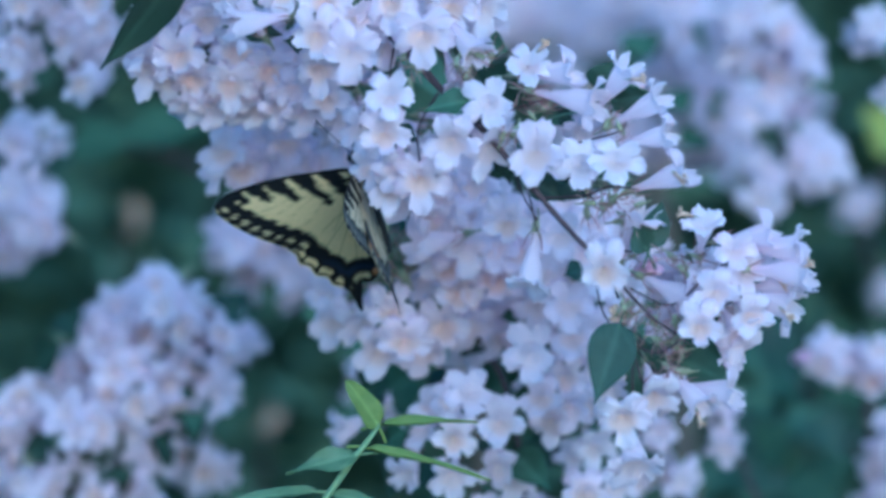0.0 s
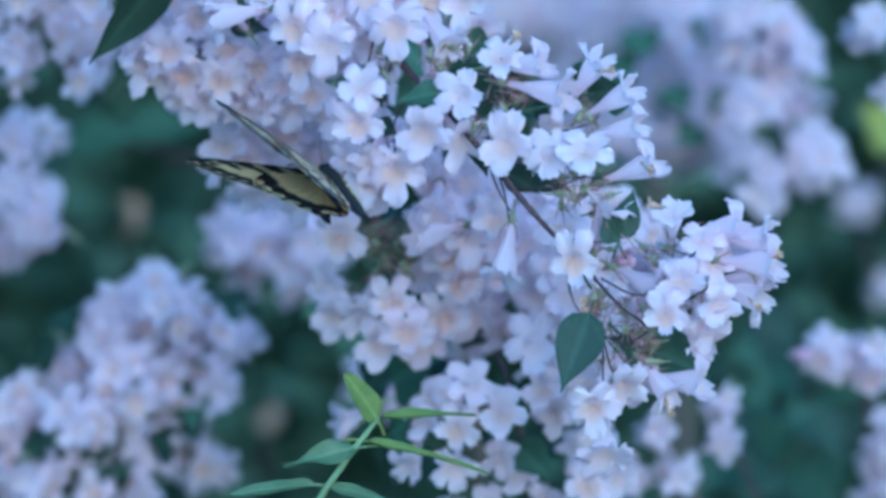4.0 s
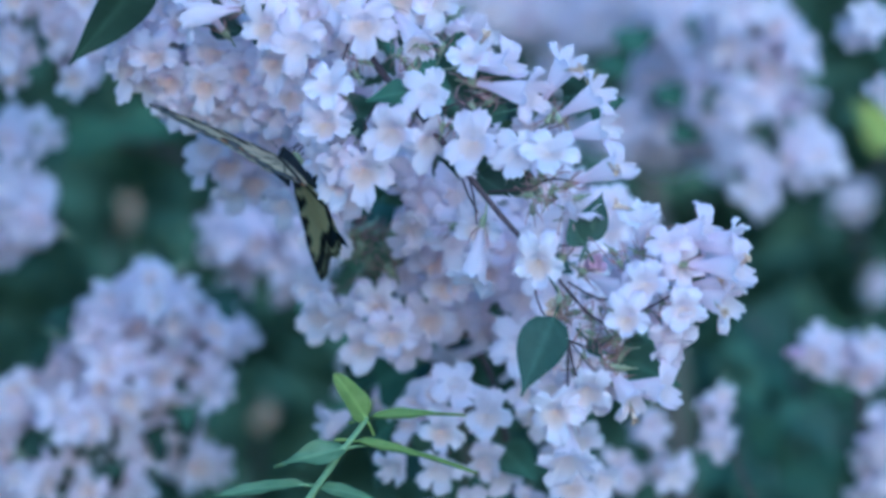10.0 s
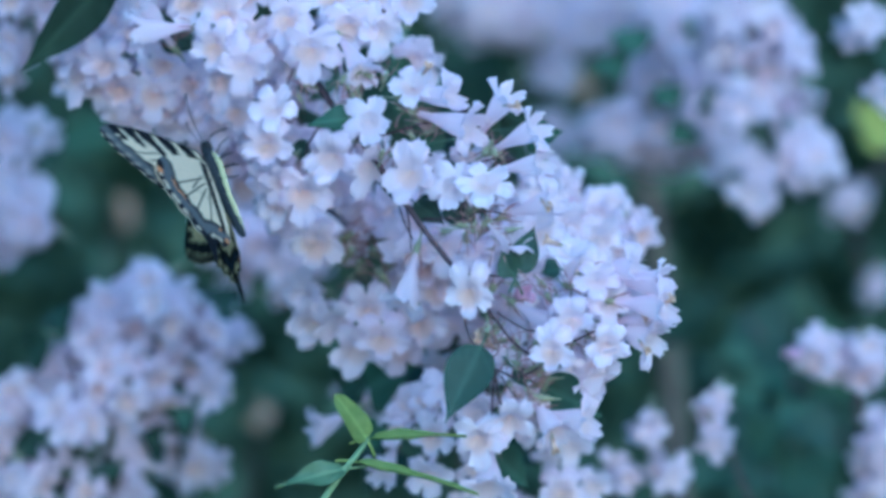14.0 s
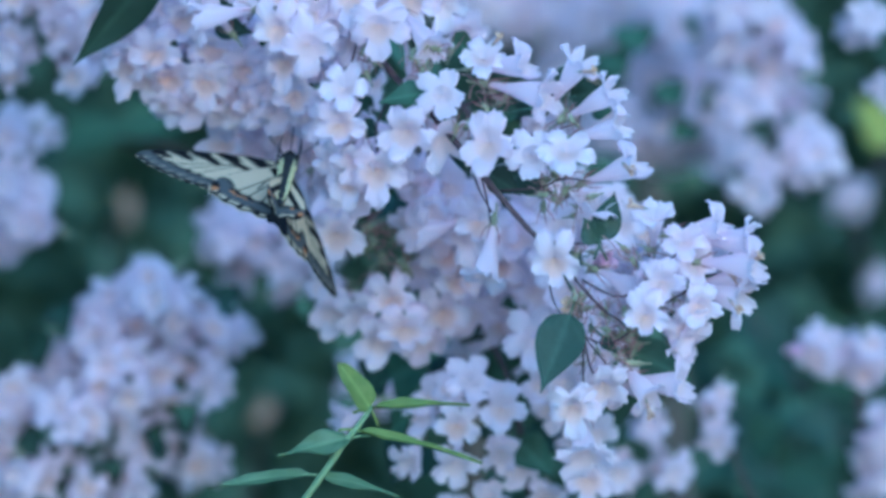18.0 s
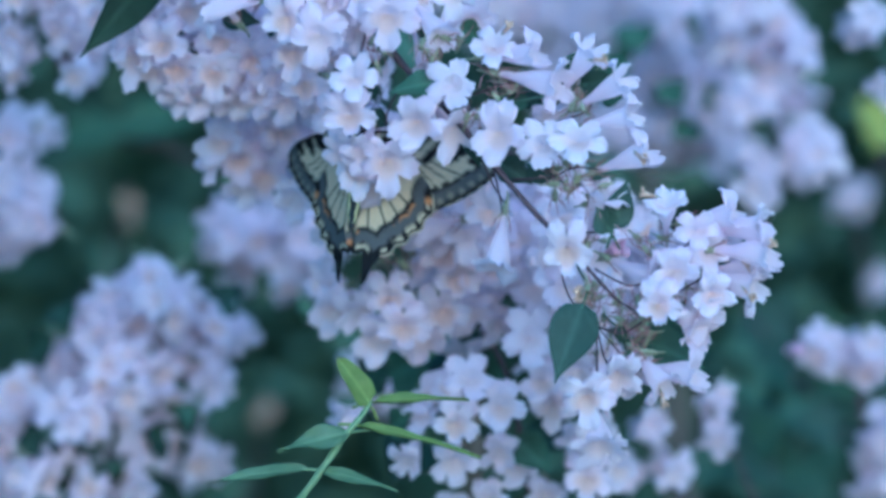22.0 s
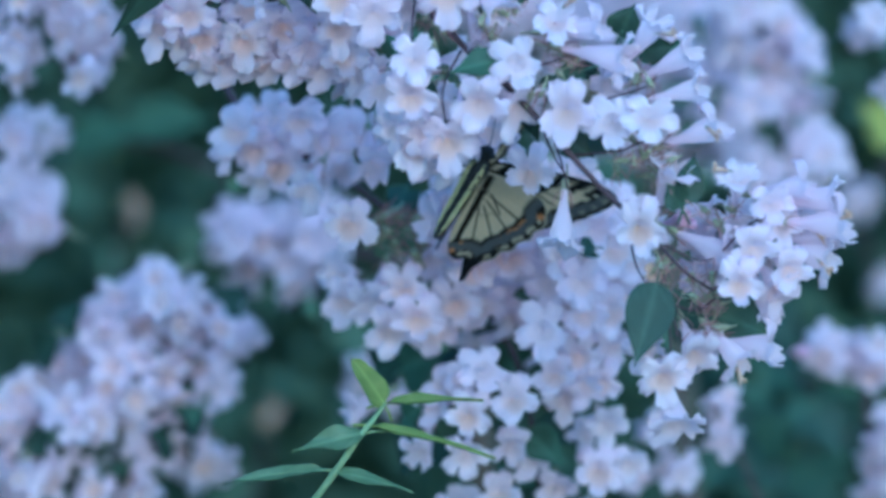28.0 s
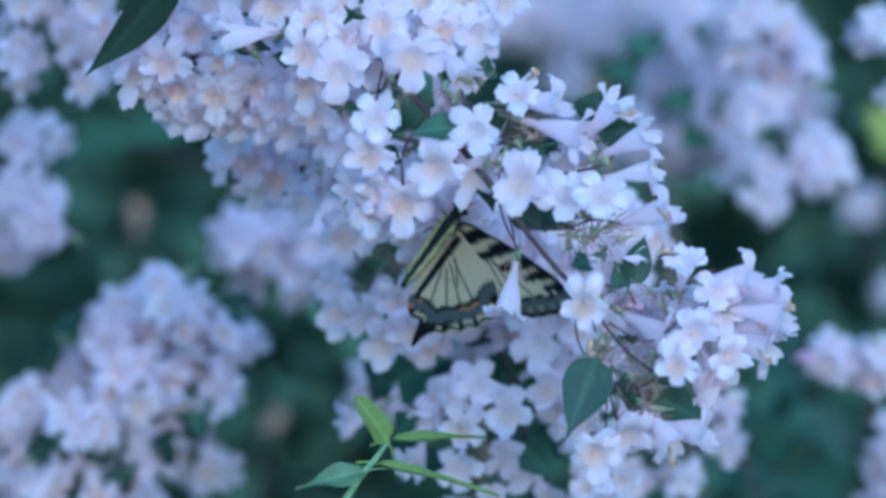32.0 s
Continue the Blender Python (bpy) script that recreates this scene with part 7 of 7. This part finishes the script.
    walk(SPRIG, [
        (0, pose(0.0000, 0.0000, 1.2000, 0.00, -0.00, 0.00)),
        (0.5, pose(0.0001, 0.0000, 1.2000, 0.00, -0.00, 0.00)),
        (1, pose(0.0000, 0.0000, 1.2003, 0.00, -0.00, 0.00)),
        (1.5, pose(0.0003, 0.0000, 1.2005, 0.00, -0.00, 0.00)),
        (2, pose(0.0006, 0.0000, 1.2004, 0.00, -0.00, 0.00)),
        (2.5, pose(0.0005, 0.0000, 1.2006, 0.00, -0.00, 0.00)),
        (3, pose(0.0006, 0.0000, 1.2004, 0.00, -0.00, 0.00)),
        (3.5, pose(-0.0000, 0.0000, 1.2010, 0.00, -0.00, 0.00)),
        (5.5, pose(-0.0001, 0.0000, 1.2013, 0.00, -0.00, 0.00)),
        (6, pose(-0.0001, 0.0000, 1.2013, 0.00, -0.00, 0.00)),
        (6.5, pose(-0.0006, 0.0000, 1.2013, 0.00, -0.00, 0.00)),
        (7, pose(-0.0006, 0.0000, 1.2013, 0.00, -0.00, 0.00)),
        (7.5, pose(-0.0002, 0.0000, 1.2012, 0.00, -0.00, 0.00)),
        (8, pose(0.0000, 0.0000, 1.2009, 0.00, -0.00, 0.00)),
        (8.5, pose(-0.0004, 0.0000, 1.2001, 0.00, -0.00, 0.00)),
        (9, pose(-0.0002, 0.0000, 1.2001, 0.00, -0.00, 0.00)),
        (9.5, pose(-0.0009, 0.0000, 1.2008, 0.00, -0.00, 0.00)),
        (10, pose(-0.0015, 0.0000, 1.2005, 0.00, -0.00, 0.00)),
        (10.5, pose(-0.0017, 0.0000, 1.2001, 0.00, -0.00, 0.00)),
        (11, pose(-0.0009, 0.0000, 1.2003, 0.00, -0.00, 0.00)),
        (11.5, pose(-0.0010, 0.0000, 1.1996, 0.00, -0.00, 0.00)),
        (12, pose(-0.0010, 0.0000, 1.1985, 0.00, -0.00, 0.00)),
        (12.5, pose(-0.0024, 0.0000, 1.1971, 0.00, -0.00, 0.00)),
        (13, pose(-0.0036, 0.0000, 1.1968, 0.00, -0.00, 0.00)),
        (13.5, pose(-0.0043, 0.0000, 1.1957, 0.00, -0.00, 0.00)),
        (14, pose(-0.0005, 0.0000, 1.1946, 0.00, -0.00, 0.00)),
        (16.5, pose(0.0005, 0.0000, 1.2043, 0.00, -0.00, 0.00)),
        (17, pose(0.0001, 0.0000, 1.2031, 0.00, -0.00, 0.00)),
        (17.5, pose(-0.0003, 0.0000, 1.2027, 0.00, -0.00, 0.00)),
        (18, pose(-0.0000, 0.0000, 1.2029, 0.00, -0.00, 0.00)),
        (18.5, pose(0.0004, 0.0000, 1.2038, 0.00, -0.00, 0.00)),
        (19, pose(0.0004, 0.0000, 1.2042, 0.00, -0.00, 0.00)),
        (19.5, pose(-0.0000, 0.0000, 1.2042, 0.00, -0.00, 0.00)),
        (20, pose(-0.0004, 0.0000, 1.2040, 0.00, -0.00, 0.00)),
        (20.5, pose(-0.0004, 0.0000, 1.2043, 0.00, -0.00, 0.00)),
        (21, pose(0.0001, 0.0000, 1.2038, 0.00, -0.00, 0.00)),
        (21.5, pose(-0.0001, 0.0000, 1.2043, 0.00, -0.00, 0.00)),
        (22, pose(-0.0006, 0.0000, 1.2043, 0.00, -0.00, 0.00)),
        (22.5, pose(-0.0001, 0.0000, 1.2042, 0.00, -0.00, 0.00)),
        (23, pose(-0.0002, 0.0000, 1.2034, 0.00, -0.00, 0.00)),
        (23.5, pose(-0.0014, 0.0000, 1.2032, 0.00, -0.00, 0.00)),
        (24, pose(-0.0005, 0.0000, 1.2036, 0.00, -0.00, 0.00)),
        (24.5, pose(-0.0004, 0.0000, 1.2040, 0.00, -0.00, 0.00)),
        (25, pose(-0.0012, 0.0000, 1.2029, 0.00, -0.00, 0.00)),
        (25.5, pose(-0.0005, 0.0000, 1.2034, 0.00, -0.00, 0.00)),
        (27.5, pose(0.0018, 0.0000, 1.2023, 0.00, -0.00, 0.00)),
        (28, pose(0.0020, 0.0000, 1.2046, 0.00, -0.00, 0.00)),
        (28.5, pose(0.0022, 0.0000, 1.2066, 0.00, -0.00, 0.00)),
        (29, pose(0.0017, 0.0000, 1.2087, 0.00, -0.00, 0.00)),
        (29.5, pose(0.0018, 0.0000, 1.2079, 0.00, -0.00, 0.00)),
        (30, pose(0.0018, 0.0000, 1.2042, 0.00, -0.00, 0.00)),
        (30.5, pose(0.0018, 0.0000, 1.2033, 0.00, -0.00, 0.00)),
        (31, pose(0.0018, 0.0000, 1.2010, 0.00, -0.00, 0.00)),
        (32, pose(0.0020, 0.0000, 1.1954, 0.00, -0.00, 0.00)),
    ])
    walk(BUTTERFLY, [
        (0, pose(-0.0229, 0.0278, 1.2181, 119.3, -13.5, -10.6)),
        (1, pose(-0.0234, 0.0320, 1.2195, 81.8, -17.1, -1.9)),
        (2, pose(-0.0370, 0.0273, 1.2196, 62.7, -29.4, -10.9)),
        (2.5, pose(-0.0331, 0.0309, 1.2304, 77.6, -38.2, -7.6)),
        (3, pose(-0.0347, 0.0304, 1.2267, 48.9, -30.6, -14.5)),
        (3.5, pose(-0.0318, 0.0285, 1.2172, 31.2, -48.6, -7.6)),
        (5.5, pose(-0.0345, 0.0267, 1.2293, 68.3, -40.8, -15.0)),
        (6, pose(-0.0369, 0.0257, 1.2301, 111.1, -45.4, -74.2)),
        (6.5, pose(-0.0395, 0.0232, 1.2311, 102.5, -58.6, -48.5)),
        (7, pose(-0.0473, 0.0264, 1.2298, 91.7, -59.2, -40.7)),
        (7.5, pose(-0.0433, 0.0286, 1.2317, 97.6, -47.1, -53.9)),
        (8, pose(-0.0464, 0.0300, 1.2377, 104.3, -48.3, -89.1)),
        (8.5, pose(-0.0498, 0.0297, 1.2282, 136.0, -46.4, -87.7)),
        (9, pose(-0.0403, 0.0300, 1.2247, 125.6, -65.2, -96.0)),
        (9.5, pose(-0.0450, 0.0264, 1.2190, 137.1, -71.8, -124.6)),
        (10, pose(-0.0422, 0.0257, 1.2235, 129.8, -66.8, -111.7)),
        (10.5, pose(-0.0412, 0.0268, 1.2245, 127.1, -52.9, -89.8)),
        (11, pose(-0.0465, 0.0264, 1.2244, 122.0, -50.6, -87.2)),
        (11.5, pose(-0.0450, 0.0311, 1.2258, 114.1, -53.7, -89.4)),
        (12, pose(-0.0507, 0.0333, 1.2260, 116.3, -59.5, -95.2)),
        (12.5, pose(-0.0669, 0.0283, 1.2168, 179.6, -74.5, -147.7)),
        (13, pose(-0.0708, 0.0235, 1.2167, 130.6, -68.7, -115.3)),
        (13.5, pose(-0.0749, 0.0262, 1.2096, 130.8, -71.4, -122.1)),
        (14, pose(-0.0651, 0.0266, 1.2205, 107.9, -33.9, -88.5)),
        (14.5, pose(-0.0617, 0.0266, 1.2166, 115.8, -39.3, -91.3)),
        (15.5, pose(-0.0512, 0.0272, 1.2188, 145.6, -28.0, -139.9)),
        (16.5, pose(-0.0407, 0.0279, 1.2210, 157.1, -3.2, -174.9)),
        (17, pose(-0.0416, 0.0289, 1.2239, 169.0, -6.8, 169.3)),
        (17.5, pose(-0.0429, 0.0285, 1.2218, 161.0, -6.8, 174.2)),
        (18, pose(-0.0450, 0.0308, 1.2206, 153.0, -6.9, -180.9)),
        (18.5, pose(-0.0351, 0.0272, 1.2215, 154.2, -2.9, -173.1)),
        (19, pose(-0.0353, 0.0270, 1.2206, 159.5, 0.8, -163.8)),
        (19.5, pose(-0.0362, 0.0286, 1.2205, 169.2, -1.3, -171.9)),
        (20, pose(-0.0330, 0.0289, 1.2157, 172.9, -3.5, 172.5)),
        (20.5, pose(-0.0340, 0.0282, 1.2105, 163.8, -3.8, 171.2)),
        (21, pose(-0.0266, 0.0312, 1.2191, 136.0, -1.7, 173.5)),
        (21.5, pose(-0.0284, 0.0281, 1.2141, 118.4, -2.9, 170.2)),
        (22, pose(-0.0230, 0.0284, 1.2258, 100.8, -4.1, 167.0)),
        (22.3, pose(-0.0211, 0.0298, 1.2230, 106.5, -7.3, 164.3)),
        (23, pose(-0.0234, 0.0293, 1.2211, 119.9, -14.8, 157.9)),
        (23.5, pose(-0.0216, 0.0282, 1.2136, 115.2, -8.6, 163.6)),
        (24, pose(-0.0199, 0.0278, 1.2238, 110.6, -2.4, 169.3)),
        (24.5, pose(-0.0311, 0.0281, 1.2128, 124.8, -13.2, 163.1)),
        (25, pose(-0.0231, 0.0309, 1.2184, 139.1, -23.9, 156.9)),
        (25.5, pose(-0.0255, 0.0295, 1.2135, 141.4, -31.1, 162.0)),
        (27.5, pose(0.0143, 0.0284, 1.2091, 72.3, -40.0, 164.4)),
        (28, pose(0.0087, 0.0307, 1.2189, 71.5, -39.3, 159.9)),
        (28.5, pose(0.0165, 0.0294, 1.2116, 80.8, -45.0, 166.1)),
        (29, pose(0.0145, 0.0292, 1.2131, 78.4, -45.2, 166.1)),
        (29.5, pose(0.0035, 0.0255, 1.2145, 66.1, -53.3, 169.0)),
        (30, pose(0.0129, 0.0270, 1.2168, 59.1, -54.9, 176.1)),
        (31, pose(0.0138, 0.0287, 1.2090, 74.5, -43.2, 161.5)),
        (32, pose(-0.0012, 0.0299, 1.2044, 69.4, -43.4, 161.7)),
    ])
    beats = [
        (0, 19, 87, -12, -2),
        (1, -15, 81, -25, -5),
        (2, 25, 94, -25, -3),
        (2.5, -23, 89, -21, -3),
        (3, 28, 93, -41, -3),
        (3.5, 48, 94, -18, -1),
        (5.5, 86, 86, -46, -0),
        (6, 76, 96, -6, -2),
        (6.5, 88, 84, -9, -1),
        (7, 86, 86, -29, -0),
        (7.5, 78, 94, -24, -3),
        (8, 49, 95, -16, -5),
        (8.5, -10, 49, -27, -4),
        (9, -28, 56, 4, 0),
        (9.5, 2, 56, 5, -0),
        (10, -10, 54, -8, -0),
        (10.5, -6, 51, -24, -0),
        (11, -2, 51, -23, -0),
        (11.5, 15, 39, -32, -8),
        (12, 46, 55, -33, -5),
        (12.5, 15, -4, 17, -5),
        (13, 2, 59, -18, -0),
        (13.5, 3, 65, 4, -0),
        (14, 9, 45, -23, -0),
        (14.5, -1, 39, -28, -0),
        (15.5, 39, 66, -12, -0),
        (16.5, 79, 93, 3, -0),
        (17, 60, -1, -3, -15),
        (17.5, 68, 5, -22, -15),
        (18, 64, 1, -22, -25),
        (18.5, 26, 14, -6, -11),
        (19, 49, 9, 4, -13),
        (19.5, 34, 6, 11, -17),
        (20, 15, 21, 11, -23),
        (20.5, 18, 13, 15, -0),
        (21, 10, 43, -13, -15),
        (21.5, 29, 36, 11, -16),
        (22, 35, 45, -24, -13),
        (22.3, 28, 54, -14, -14),
        (23, 14, 32, -30, -15),
        (23.5, 40, 23, 12, -14),
        (24, 34, 51, -20, -11),
        (24.5, 47, 48, 13, -27),
        (25, 47, 20, -3, -12),
        (25.5, 38, 23, -7, -13),
        (27.5, 63, 77, -30, 1),
        (28, 43, 77, -19, 0),
        (28.5, 57, 80, -21, -2),
        (29, 52, 80, -24, -2),
        (29.5, 3, 82, -16, -1),
        (30, 7, 82, -18, -3),
        (31, -9, 75, -11, -0),
        (32, 0, 74, -12, -3),
    ]
    for side, fore, hind in WINGS:
        root = Matrix.Translation((side * 2 * MM, 5 * MM, 0))
        for wing, share in ((fore, 1), (hind, 0)):
            walk(wing, [(t, pose(0, 0, 0, 0, left if side < 0 else -right, 0) @ root @ pose(0, 0, 0, 0, 0, side * (sweep if share else tuck)) @ root.inverted()) for t, left, right, sweep, tuck in beats])


motions()
